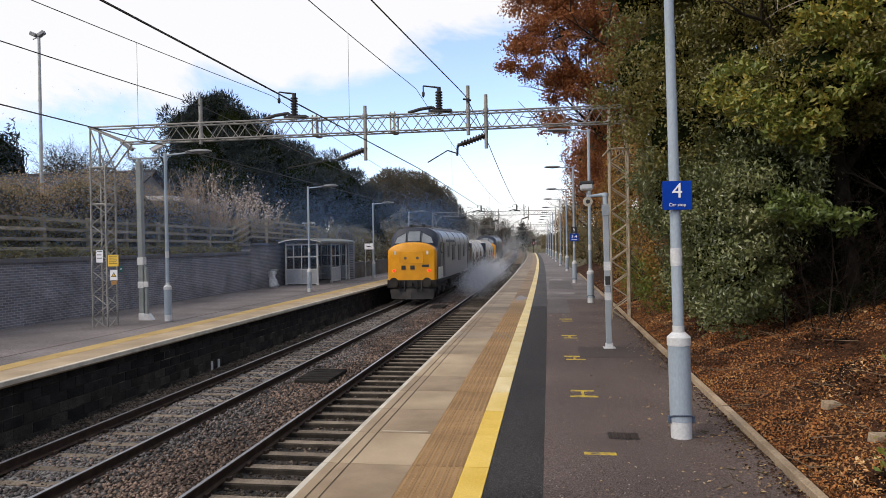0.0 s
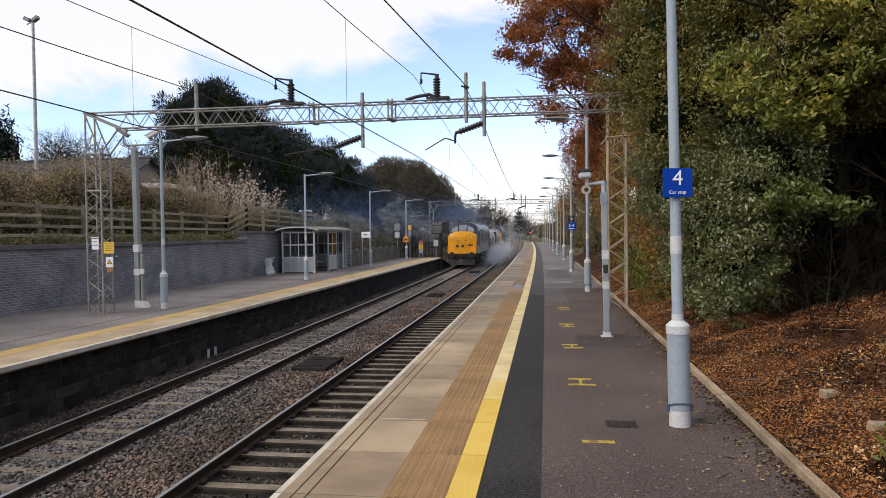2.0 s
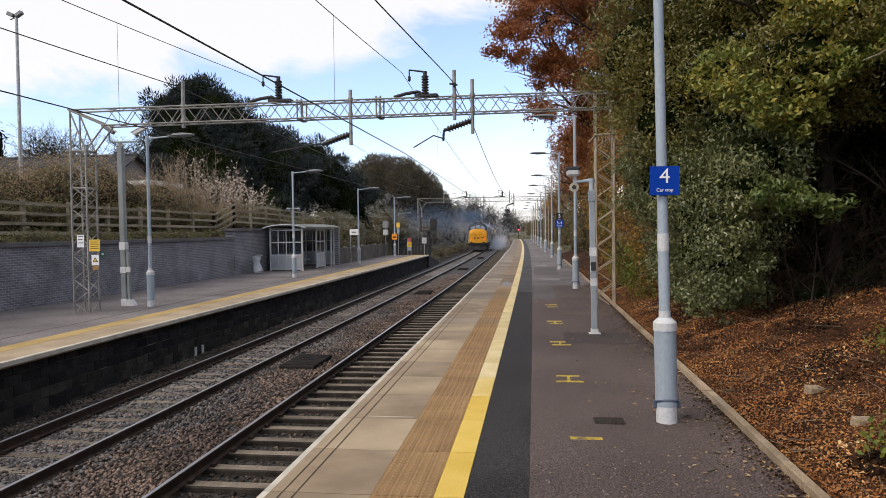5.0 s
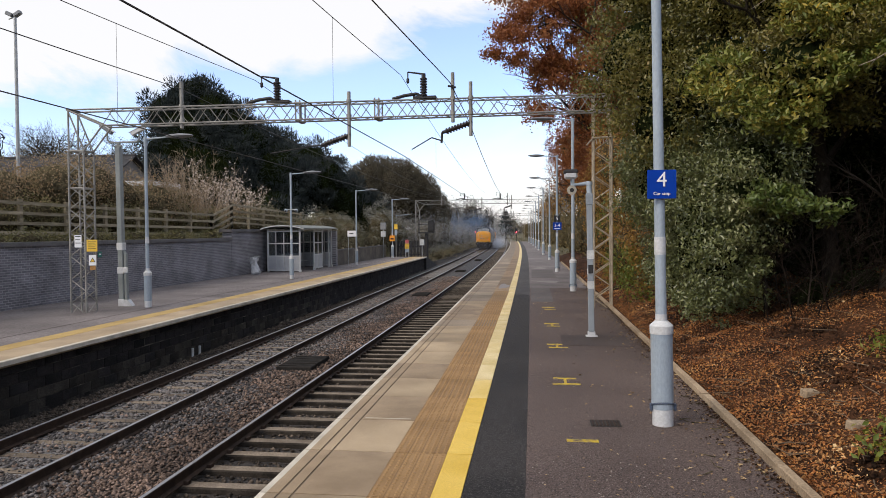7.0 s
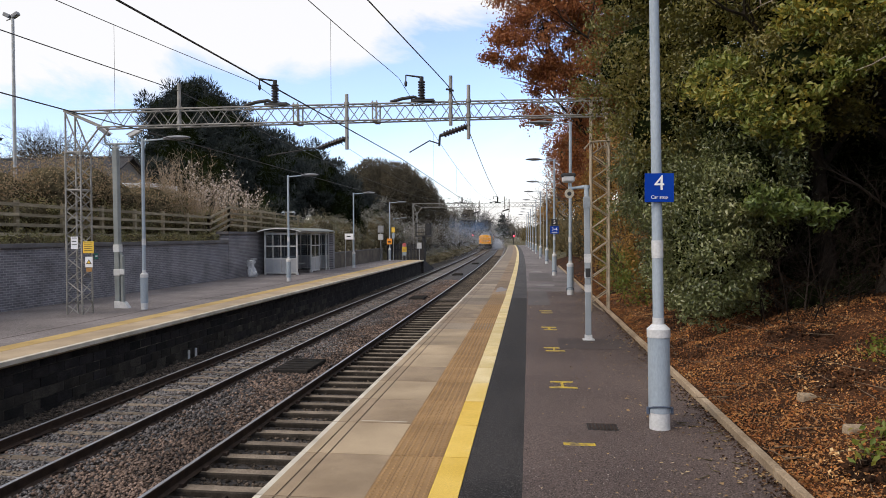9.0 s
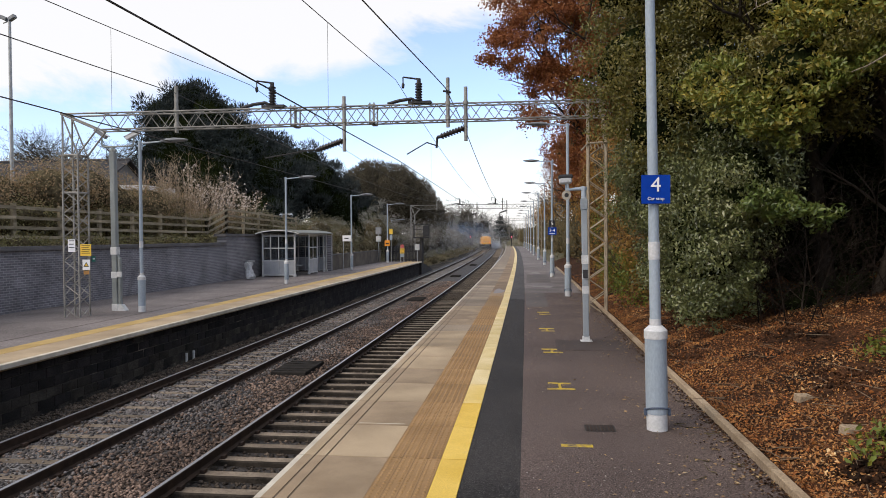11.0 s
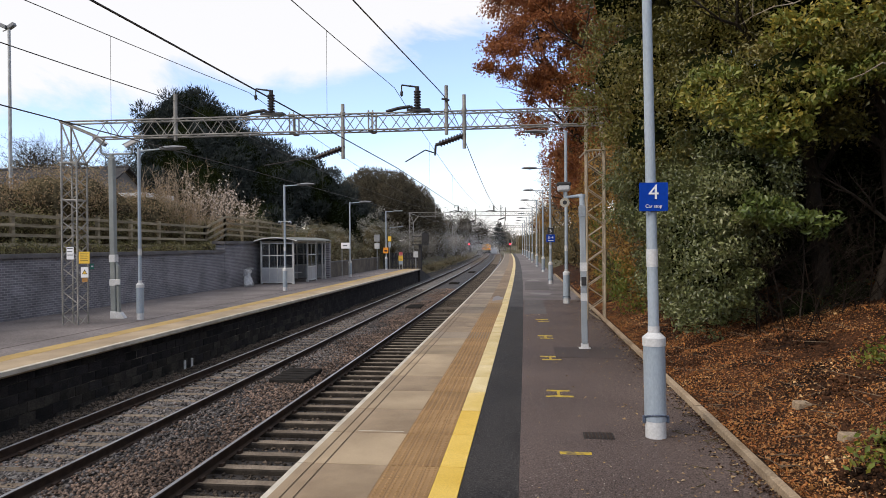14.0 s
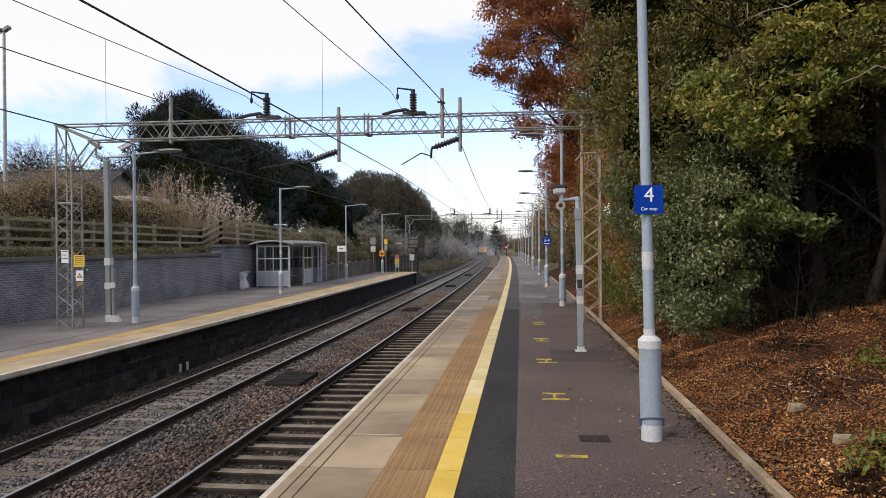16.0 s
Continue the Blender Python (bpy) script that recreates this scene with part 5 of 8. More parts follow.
def camera_column():
    """A square steel column with an elbow arm, a speaker and a floodlight."""
    g = thing("cctv_column", "square grey steel column with arm, loudspeaker and lamp housing", "cctv post", at=pose(1.2, 14.85, 0, 0, -0.8, 0))
    bm = bmesh.new()
    box(bm, -0.075, 0.075, -0.075, 0.075, 0.0, 0.10)
    box(bm, -0.12, 0.12, -0.12, 0.12, 0.0, 0.015)
    box(bm, -0.063, 0.063, -0.063, 0.063, 1.0, 1.16)
    box(bm, -0.063, 0.063, -0.063, 0.063, 1.3, 1.42)
    part("pale_section", bm, M_pole_l, g, "pale grey painted section")
    bm = bmesh.new()
    box(bm, -0.06, 0.06, -0.06, 0.06, 0.1, 3.0, bevel=0.012)
    box(bm, -0.072, 0.072, -0.072, 0.072, 2.75, 2.98, bevel=0.01)
    part("shaft", bm, M_pole_c, g)
    bm = bmesh.new()
    box(bm, -0.066, 0.066, -0.066, 0.066, 1.62, 1.8)
    part("pale_section", bm, M_pole_l, g)
    bm = bmesh.new()
    rod(bm, (0, 0, 2.98), (0, 0, 3.2), 0.055, n=12)
    rod(bm, (0, 0, 3.16), (0, 0, 3.23), 0.07, n=12)
    rod(bm, (0, 0, 3.2), (-0.25, 0, 3.18), 0.045, 0.03, n=10)
    rod(bm, (-0.25, 0, 3.18), (-0.36, 0, 3.16), 0.03, 0.05, n=10)
    part("arm", bm, M_pole, g, smooth=40)
    bm = bmesh.new()
    rod(bm, (-0.36, 0.1, 3.08), (-0.36, -0.09, 3.06), 0.05, 0.10, n=16)
    part("loudspeaker", bm, M_cream_horn, g, "cream horn loudspeaker", 40)
    bm = bmesh.new()
    rod(bm, (-0.36, -0.095, 3.06), (-0.36, -0.085, 3.06), 0.045, n=12)
    part("speaker_centre", bm, M_black, g)
    bm = bmesh.new()
    box(bm, -0.50, -0.24, -0.12, 0.16, 3.30, 3.45, bevel=0.03)
    part("lamp_housing", bm, M_pole_l, g, "white lamp housing with dark rim")
    bm = bmesh.new()
    box(bm, -0.52, -0.22, -0.13, 0.17, 3.40, 3.49, bevel=0.03)
    part("housing_lid", bm, M_black, g)
    bm = bmesh.new()
    rod(bm, (-0.36, 0, 3.16), (-0.36, 0, 3.32), 0.02, n=8)
    part("stem", bm, M_pole, g)
    bm = bmesh.new()
    box(bm, -0.05, 0.05, -0.09, -0.06, 1.32, 1.5)
    part("junction_box", bm, M_black, g)


camera_column()


def cctv_tee():
    g = thing("cctv_post", "grey-green steel post with two security cameras on a crossbar", "cctv post", at=pose(-12.53, 20.0, 0, 0, -0.5, 0))
    bm = bmesh.new()
    box(bm, -0.085, 0.085, -0.085, 0.085, 0.0, 4.85, bevel=0.02)
    part("post", bm, M_post_green, g)
    for z0, z1 in ((0.0, 0.22), (1.0, 1.2), (1.72, 1.95)):
        bm = bmesh.new()
        box(bm, -0.1, 0.1, -0.1, 0.1, z0, z1, bevel=0.01)
        part("band", bm, M_pole_l, g, "pale reflective band")
    bm = bmesh.new()
    box(bm, 0.1, 0.2, -0.07, 0.05, 0.1, 1.62, bevel=0.02)
    rod(bm, (0.15, -0.01, 1.6), (0.05, -0.01, 1.74), 0.045, n=8)
    part("cable_duct", bm, M_post_green, g)
    bm = bmesh.new()
    loft_rows = [[bm.verts.new(q) for q in ((0.1, y, 0.2), (0.22, y, 0.2), (0.36, y, 0.02), (0.36, y, 0.0), (0.1, y, 0.0))] for y in (-0.1, 0.08)]
    for i in range(5):
        bm.faces.new((loft_rows[0][i], loft_rows[0][(i + 1) % 5], loft_rows[1][(i + 1) % 5], loft_rows[1][i]))
    bm.faces.new(loft_rows[0]), bm.faces.new(loft_rows[1])
    bmesh.ops.recalc_face_normals(bm, faces=bm.faces)
    part("duct_shoe", bm, M_pole_l, g)
    bm = bmesh.new()
    box(bm, 0.1, 0.25, -0.1, -0.06, 1.03, 1.2, bevel=0.008)
    part("junction_box", bm, M_pole_l, g)
    bm = bmesh.new()
    pts = [Vector(q) for q in ((-0.36, 0, 5.35), (-0.36, 0, 5.12), (-0.3, 0, 5.02), (0.62, 0, 5.02), (0.68, 0, 5.1), (0.68, 0, 5.3))]
    for u, v in zip(pts, pts[1:]):
        rod(bm, u, v, 0.028, n=8)
    rod(bm, (0, 0, 4.8), (0, 0, 5.02), 0.06, n=8)
    rod(bm, (-0.1, 0, 4.9), (0.1, 0, 4.9), 0.05, n=8)
    part("crossbar", bm, M_post_green, g)
    for x, z, r in ((-0.36, 5.42, 35), (0.68, 5.36, -25)):
        bm = bmesh.new()
        box(bm, -0.26, 0.2, -0.065, 0.065, -0.06, 0.06, bevel=0.015, m=pose(x, 0, z, 0, r, 0))
        cam_case = part("security_camera", bm, M_pole_l if x > 0 else M_lamp, g, "box security camera")
        bm = bmesh.new()
        box(bm, -0.3, 0.24, -0.075, 0.075, 0.06, 0.075, m=pose(x, 0, z, 0, r, 0))
        part("sun_hood", bm, M_pole_l, cam_case)


M_post_green = surf("post_grey_green", (0.17, 0.19, 0.19), (0.25, 0.27, 0.265), 2, 0.5, bump=0.05, fine=60, fine_mix=0.12)
cctv_tee()

M_tankdull = surf("faded_orange_sign", (0.30, 0.15, 0.04), (0.40, 0.21, 0.06), 6, 0.6)
for (x, z, w, h, mat, lab, rows) in ((-12.68, 2.02, 0.19, 0.35, M_white, "white number plate on the lattice mast", 3), (-12.26, 1.895, 0.29, 0.33, M_signyel, "yellow safety notice on the lattice mast", 5), (-12.25, 1.275, 0.15, 0.12, M_tankdull, "small orange notice on the lattice mast", 1)):
    n = sign_board("mast_sign", w, h, mat, lab, pose(x, 18.14, z, 0, 0, 12))
    bars(n, [(-w * 0.38, w * (0.38 - 0.1 * (k % 2)), h * (0.36 - 0.8 * k / rows), h * (0.36 - 0.8 * k / rows) + h * 0.24 / (rows + 1)) for k in range(rows)], M_signblack)
warn = sign_board("warning_sign", 0.2, 0.29, M_white, "white warning sign with black and yellow triangle on the mast", pose(-12.25, 18.14, 1.485, 0, 0, 12))
for name, k, mat, y in (("triangle", 0.088, M_signblack, -0.003), ("triangle_centre", 0.055, M_signyel, -0.006)):
    bm = bmesh.new()
    ring = [[bm.verts.new((k * math.sin(q), d, -0.01 + k * math.cos(q))) for q in (0, 2 * math.pi / 3, 4 * math.pi / 3)] for d in (y, 0.0)]
    bm.faces.new(ring[0]), bm.faces.new(ring[1])
    for i in range(3):
        bm.faces.new((ring[0][i], ring[0][(i + 1) % 3], ring[1][(i + 1) % 3], ring[1][i]))
    bmesh.ops.recalc_face_normals(bm, faces=bm.faces)
    part(name, bm, mat, warn)
green = sign_board("wall_sign", 0.2, 0.2, surf("sign_green", (0.01, 0.16, 0.11), (0.015, 0.2, 0.14), 2, 0.5, bump=0.0), "small green notice on the brick retaining wall", pose(-15.262, 23.03, 1.5, 0, 0, 90))
bars(green, [(-0.06, 0.06, -0.02, 0.03)], M_white)


# ---- shelter, fence, sack ----
def shelter():
    """A barrel-roofed shelter: a glazed end, a glazed screen and an open bay along its front, a glazed back."""
    g = thing("platform_shelter", "grey-framed glazed waiting shelter with a curved roof", "shelter", at=pose(-14.98, 38.2, 0))
    W, D, Hh = 1.88, 6.2, 2.42

    def bar(a, b, r=0.035, name="frame_bar"):
        bm = bmesh.new()
        a, b = Vector(a), Vector(b)
        box(bm, min(a.x, b.x) - r, max(a.x, b.x) + r, min(a.y, b.y) - r, max(a.y, b.y) + r, min(a.z, b.z) - r, max(a.z, b.z) + r, bevel=0.008)
        part(name, bm, M_frame, g)

    def pane(x0, x1, y0, y1, z0, z1, mat=M_glass, name="pane"):
        bm = bmesh.new()
        box(bm, x0, x1, y0, y1, z0, z1)
        ob = part(name, bm, mat, g)
        ob.visible_shadow = name != "pane"

    def screen(u0, u1, line, across, cells):
        """A framed screen: kick panels below, two rows of panes above."""
        k = (u1 - u0) / cells
        for i in range(cells + 1):
            u = u0 + k * i
            r = 0.045 if i in (0, cells) else 0.022
            bar((u, line, 0.05), (u, line, Hh), r, "post") if across else bar((line, u, 0.05), (line, u, Hh), r, "post")
        for z, r in ((0.1, 0.035), (0.9, 0.035), (1.62, 0.03), (2.32, 0.035)):
            bar((u0, line, z), (u1, line, z), r) if across else bar((line, u0, z), (line, u1, z), r)
        for i in range(cells):
            v0, v1 = u0 + k * i + 0.025, u0 + k * (i + 1) - 0.025
            for z0, z1, m, nm in ((0.14, 0.86, M_kick, "kick_panel"), (0.94, 1.59, M_glass, "pane"), (1.65, 2.28, M_glass, "pane")):
                if across:
                    pane(v0, v1, line - 0.006, line + 0.006, z0, z1, m, nm)
                else:
                    pane(line - 0.006, line + 0.006, v0, v1, z0, z1, m, nm)
    screen(0.0, W, 0.0, True, 4)
    screen(0.0, W, D, True, 4)
    screen(2.55, 4.2, W, False, 2)
    screen(0.05, D - 0.05, 0.0, False, 6)
    bar((W, D - 0.6, 0.0), (W, D - 0.6, Hh), 0.045, "post")
    for y in (0.0, 2.55, D):
        bar((W, y, 0.0), (W, y, 0.06), 0.07, "foot_plate")
    bar((W, 0, Hh), (W, D, Hh), 0.05, "eaves_beam")
    bar((0, 0, Hh), (0, D, Hh), 0.05, "eaves_beam")
    bm = bmesh.new()
    n = 12
    rows = []
    for i in range(n + 1):
        x = -0.3 + (W + 0.65) * i / n
        z = Hh + 0.03 + 0.19 * math.sin(math.pi * i / n) ** 0.7
        rows.append([bm.verts.new((x, y, z + dz)) for y, dz in ((-0.35, 0), (D + 0.35, 0), (D + 0.35, 0.05), (-0.35, 0.05))])
    for a, b in zip(rows, rows[1:]):
        for j in range(4):
            bm.faces.new((a[j], a[(j + 1) % 4], b[(j + 1) % 4], b[j]))
    bm.faces.new(rows[0]), bm.faces.new(rows[-1])
    bmesh.ops.recalc_face_normals(bm, faces=bm.faces)
    part("roof", bm, M_roofpan, g, "curved pale green-grey roof")
    for y in (-0.36, 1.5, 3.1, 4.7, D + 0.3):
        bm = bmesh.new()
        pts = [Vector((-0.3 + (W + 0.65) * i / n, y, Hh + 0.01 + 0.19 * math.sin(math.pi * i / n) ** 0.7)) for i in range(n + 1)]
        for u, v in zip(pts, pts[1:]):
            rod(bm, u, v, 0.032, n=6)
        part("roof_rib", bm, M_frame, g)
    bm = bmesh.new()
    box(bm, 0.1, 0.5, 0.5, D - 0.5, 0.42, 0.47)
    part("bench", bm, M_frame, g)


M_kick = surf("kick_panel_pale", (0.32, 0.335, 0.355), (0.41, 0.425, 0.445), 2, 0.4, bump=0.03, fine_mix=0.08)
shelter()


def fence_run(x0, s0, z0, x1, s1, z1, name_label="weathered four-rail wooden post and rail fence on the bank", bays=10):
    g = thing("post_and_rail_fence", name_label, "fence", "bank fences")
    a, b = Vector((x0, s0, z0)), Vector((x1, s1, z1))
    d = b - a
    for i in range(bays + 1):
        p = a + d * i / bays
        bm = bmesh.new()
        box(bm, p.x - 0.06, p.x + 0.06, p.y - 0.08, p.y + 0.08, p.z - 0.4, p.z + 1.32, bevel=0.01)
        part("post", bm, M_wood, g)
    ang = math.atan2(d.y, d.x)
    for i in range(bays):
        p, q = a + d * i / bays, a + d * (i + 1) / bays
        for z in (0.18, 0.5, 0.84, 1.18):
            bm = bmesh.new()
            u, v = p + Vector((0.08, 0, z)), q + Vector((0.08, 0, z))
            m = Matrix.Translation((u + v) / 2) @ (v - u).to_track_quat("X", "Z").to_matrix().to_4x4()
            L = (v - u).length / 2
            box(bm, -L, L, -0.025, 0.025, -0.055, 0.055, m=m)
            part("rail", bm, M_wood, g)


fence_run(-17.0, 12.0, 2.15, -17.0, 35.4, 2.02)
fence_run(-17.0, 35.4, 2.02, -17.0, 37.9, 2.66, "sloping length of wooden post and rail fence", 1)
fence_run(-17.0, 37.9, 2.66, -17.0, 49.9, 2.42, "upper length of wooden post and rail fence", 5)


M_sack = surf("sack_plastic", (0.36, 0.37, 0.38), (0.62, 0.63, 0.64), 7, 0.4, bump=0.5, fine=25, depth=0.03, spec=0.5)


def sack():
    rng = random.Random(4)
    bm = bmesh.new()
    for i in range(9):
        z = i / 8
        rad = 0.23 * (0.95 + 0.1 * math.sin(z * 7.0) - 0.22 * z) * (1.0 if i < 7 else 1.15)
        for k in range(14):
            a = k / 14 * 6.2832
            rr = rad * (1 + 0.16 * math.sin(a * 3 + z * 6) + 0.12 * math.sin(a * 5 - z * 11) + rng.uniform(-0.22, 0.22))
            bm.verts.new((rr * math.cos(a) - 0.05 * z + 0.03 * math.sin(z * 6), rr * math.sin(a), 0.02 + z * 0.88 + (rng.uniform(-0.05, 0.05) if i > 0 else 0)))
    bm.verts.ensure_lookup_table()
    for i in range(8):
        for k in range(14):
            bm.faces.new([bm.verts[i * 14 + k], bm.verts[i * 14 + (k + 1) % 14], bm.verts[(i + 1) * 14 + (k + 1) % 14], bm.verts[(i + 1) * 14 + k]])
    bm.faces.new(bm.verts[8 * 14:9 * 14])
    bm.faces.new(list(reversed(bm.verts[:14])))
    g = thing("litter_sack", "translucent white litter sack on a hoop stand by the wall", "litter bin", at=pose(-14.75, 35.75, 0))
    part("bag", bm, M_sack, g, smooth=25)
    bm = bmesh.new()
    rod(bm, (0, 0.22, 0), (0, 0.22, 1.0), 0.025, n=8)
    rod(bm, (0, 0.2, 0.92), (0, 0.2, 1.0), 0.2, n=14)
    part("hoop_stand", bm, M_galv, g)


sack()

# ---- building, tall post and equipment on the far side ----
M_roof = surf("slate_roof", (0.034, 0.034, 0.037), (0.062, 0.06, 0.062), 1.2, 0.85, bump=0.5, fine=9, fine_mix=0.35, spec=0.15)
M_render = surf("grey_wall", (0.11, 0.105, 0.105), (0.17, 0.165, 0.16), 0.8, 0.85, bump=0.2, fine=20)


def low_building():
    g = thing("low_building", "long low building with a grey pitched roof behind the bank", "building")
    x0, x1, s0, s1 = -52.0, -28.3, 43.0, 50.0
    sm = (s0 + s1) / 2
    bm = bmesh.new()
    loft_pts = [[(x, s0, 2.0), (x, s0, 5.6), (x, sm, 7.55), (x, s1, 5.6), (x, s1, 2.0)] for x in (x0, x1)]
    rs = [[bm.verts.new(p) for p in r] for r in loft_pts]
    for i in range(5):
        bm.faces.new((rs[0][i], rs[0][(i + 1) % 5], rs[1][(i + 1) % 5], rs[1][i]))
    bm.faces.new(rs[0]), bm.faces.new(rs[1])
    bmesh.ops.recalc_face_normals(bm, faces=bm.faces)
    part("wall", bm, M_render, g, "grey rendered gabled wall")
    for e, sgn in ((s0, -1), (s1, 1)):
        bm = bmesh.new()
        a, c = Vector((0, e + 0.4 * sgn, 5.42)), Vector((0, sm, 7.72))
        rows = [[bm.verts.new((x, q.y, q.z + dz)) for q, dz in ((a, 0), (c, 0), (c, 0.1), (a, 0.1))] for x in (x0 - 0.4, x1 + 0.4)]
        for j in range(4):
            bm.faces.new((rows[0][j], rows[0][(j + 1) % 4], rows[1][(j + 1) % 4], rows[1][j]))
        bm.faces.new(rows[0]), bm.faces.new(rows[1])
        bmesh.ops.recalc_face_normals(bm, faces=bm.faces)
        part("roof", bm, M_roof, g, "grey slate roof slope")
    bm = bmesh.new()
    rod(bm, (x0 - 0.4, sm, 7.8), (x1 + 0.4, sm, 7.8), 0.12, n=8)
    part("ridge_tiles", bm, M_roof, g)


low_building()


def shed():
    g = thing("shed", "small pale flat-roofed shed behind the bank scrub", "shed")
    bm = bmesh.new()
    box(bm, -24.1, -22.5, 39.0, 42.0, 2.4, 5.1)
    part("wall", bm, M_render, g)
    bm = bmesh.new()
    box(bm, -24.3, -22.3, 38.8, 42.2, 5.1, 5.38, bevel=0.03)
    part("roof", bm, M_pole_l, g, "pale flat roof edge")


shed()


def tall_post():
    g = thing("floodlight_mast", "tall slim grey mast with a floodlight head", "floodlight mast", at=pose(-26.3, 33.0, 0))
    bm = bmesh.new()
    rod(bm, (0, 0, 3.0), (0, 0, 13.4), 0.10, 0.07, n=10)
    part("shaft", bm, M_galv, g, smooth=40)
    bm = bmesh.new()
    rod(bm, (-0.35, 0, 13.3), (0.3, 0, 13.5), 0.03, n=6)
    part("crossarm", bm, M_galv, g)
    for x, r in ((-0.3, 25), (0.15, -30)):
        bm = bmesh.new()
        box(bm, -0.2, 0.2, -0.12, 0.12, -0.1, 0.1, bevel=0.03, m=pose(x, 0, 13.55, 0, r, 0))
        part("floodlight", bm, M_lamp, g)


tall_post()


def name_board():
    g = thing("name_board", "small white platform sign on two posts", "sign", at=along(-12.02, 46.3, 0))
    bm = bmesh.new()
    box(bm, -0.3, 0.3, -0.02, 0.02, 1.95, 2.35, bevel=0.005)
    p = part("panel", bm, M_white, g)
    bm = bmesh.new()
    box(bm, -0.16, 0.12, -0.026, -0.02, 2.12, 2.18)
    part("text_bar", bm, M_signblack, p)
    for x in (-0.25, 0.25):
        bm = bmesh.new()
        rod(bm, (x, 0.03, 0), (x, 0.03, 2.3), 0.025, n=8)
        part("post", bm, M_galv, g)


name_board()


def low_fence(x, s0, s1):
    g = thing("low_wall", "low grey brick wall with posts behind the far platform", "low wall", "bank fences")
    n = int((s1 - s0) / 2.4)
    for i in range(n + 1):
        bm = bmesh.new()
        box(bm, -0.05, 0.05, -0.05, 0.05, -0.1, 1.2, m=along(x, s0 + 2.4 * i, 0))
        part("post", bm, M_wood, g)
    part("panel", swept("panel", rect(x + 0.05, x + 0.16, -0.1, 1.02), s0, s0 + 2.4 * n, 2.4, M_panel), None, g)
    part("capping", swept("capping", rect(x + 0.02, x + 0.2, 1.02, 1.09), s0, s0 + 2.4 * n, 2.4, M_cap), None, g)


low_fence(-13.05, 45.4, 62.4)


def equipment():
    for x, s, z, w, h, mat, lab in ((-12.7, 60.3, 2.78, 0.45, 0.62, M_cabinet, "grey equipment cabinet on a post"), (-12.7, 60.3, 2.08, 0.4, 0.5, M_frame, "pale equipment cabinet on a post")):
        g = thing("equipment_cabinet", lab, "cabinet", "lineside boxes", at=along(x, s, 0))
        bm = bmesh.new()
        box(bm, -w / 2, w / 2, -0.2, 0.2, z - h / 2, z + h / 2, bevel=0.02)
        part("case", bm, mat, g)
        bm = bmesh.new()
        rod(bm, (0, 0, 0), (0, 0, z), 0.05, n=8)
        part("post", bm, M_galv, g)
    g = thing("lineside_sign", "orange warning notice on a lamp post", "sign", "lineside signs", at=along(-11.82, 59.75, 0))
    bm = bmesh.new()
    box(bm, -0.22, 0.22, -0.02, 0.0, 1.45, 1.95)
    part("panel", bm, M_signorange, g)
    bm = bmesh.new()
    box(bm, -0.14, 0.14, -0.026, -0.02, 1.6, 1.72)
    part("text_bar", bm, M_signblack, g)
    g = thing("lineside_sign", "small yellow notice on a thin post", "sign", "lineside signs", at=along(-11.95, 62.3, 0.0))
    bm = bmesh.new()
    box(bm, -0.15, 0.15, -0.02, 0.0, 2.5, 2.95)
    part("panel", bm, M_signyel, g)
    bm = bmesh.new()
    box(bm, -0.12, 0.12, -0.02, 0.0, 1.95, 2.42)
    part("panel", bm, M_pole, g, "grey-blue panel")
    bm = bmesh.new()
    rod(bm, (0, 0.03, 0), (0, 0.03, 2.95), 0.03, n=8)
    part("post", bm, M_galv, g)
    g = thing("trespass_sign", "red disc and yellow warning board at the platform end", "sign", "lineside signs", at=along(-10.85, 61.8, 0.0))
    for z0, z1, w, m in ((0.75, 1.2, 0.2, M_signyel), (0.42, 0.73, 0.19, M_pole)):
        bm = bmesh.new()
        box(bm, -w, w, -0.02, 0.0, z0, z1)
        part("panel", bm, m, g)
    bm = bmesh.new()
    rod(bm, (0, -0.02, 1.38), (0, 0, 1.38), 0.18, n=20)
    part("disc", bm, M_signred, g, "round red prohibition disc")
    for k in range(3):
        bm = bmesh.new()
        box(bm, -0.15, 0.15, -0.026, -0.02, 0.84 + 0.12 * k, 0.86 + 0.12 * k)
        part("text_bar", bm, M_signblack, g)
    bm = bmesh.new()
    for x in (-0.18, 0.18):
        rod(bm, (x * 0.8, 0.03, 0.0), (x * 0.8, 0.03, 1.44), 0.03, n=6)
    part("post", bm, M_galv, g)
    # signal on a cantilever at the platform end
    g = thing("colour_light_signal", "black backed colour light signal seen from behind on a steel post", "signal", "signals", at=along(-9.65, 66.0, -1.2))
    bm = bmesh.new()
    rod(bm, (0, 0, 0), (0, 0, 3.4), 0.17, n=10)
    part("post", bm, M_black, g)
    bm = bmesh.new()
    box(bm, -0.75, 0.75, -0.35, 0.35, 3.3, 3.42)
    for x in (-0.75, 0.75):
        for y in (-0.35, 0.35):
            rod(bm, (x, y, 3.3), (x, y, 4.6), 0.03, n=6)
    for z in (3.7, 4.15, 4.6):
        for y in (-0.35, 0.35):
            rod(bm, (-0.75, y, z), (0.75, y, z), 0.025, n=6)
    part("cage", bm, M_black, g)
    bm = bmesh.new()
    box(bm, 0.15, 0.7, -0.2, 0.1, 3.45, 4.5, bevel=0.04)
    part("signal_head", bm, M_black, g)
    M_red = glow_mat("signal_red", (1.0, 0.03, 0.05), 12.0)
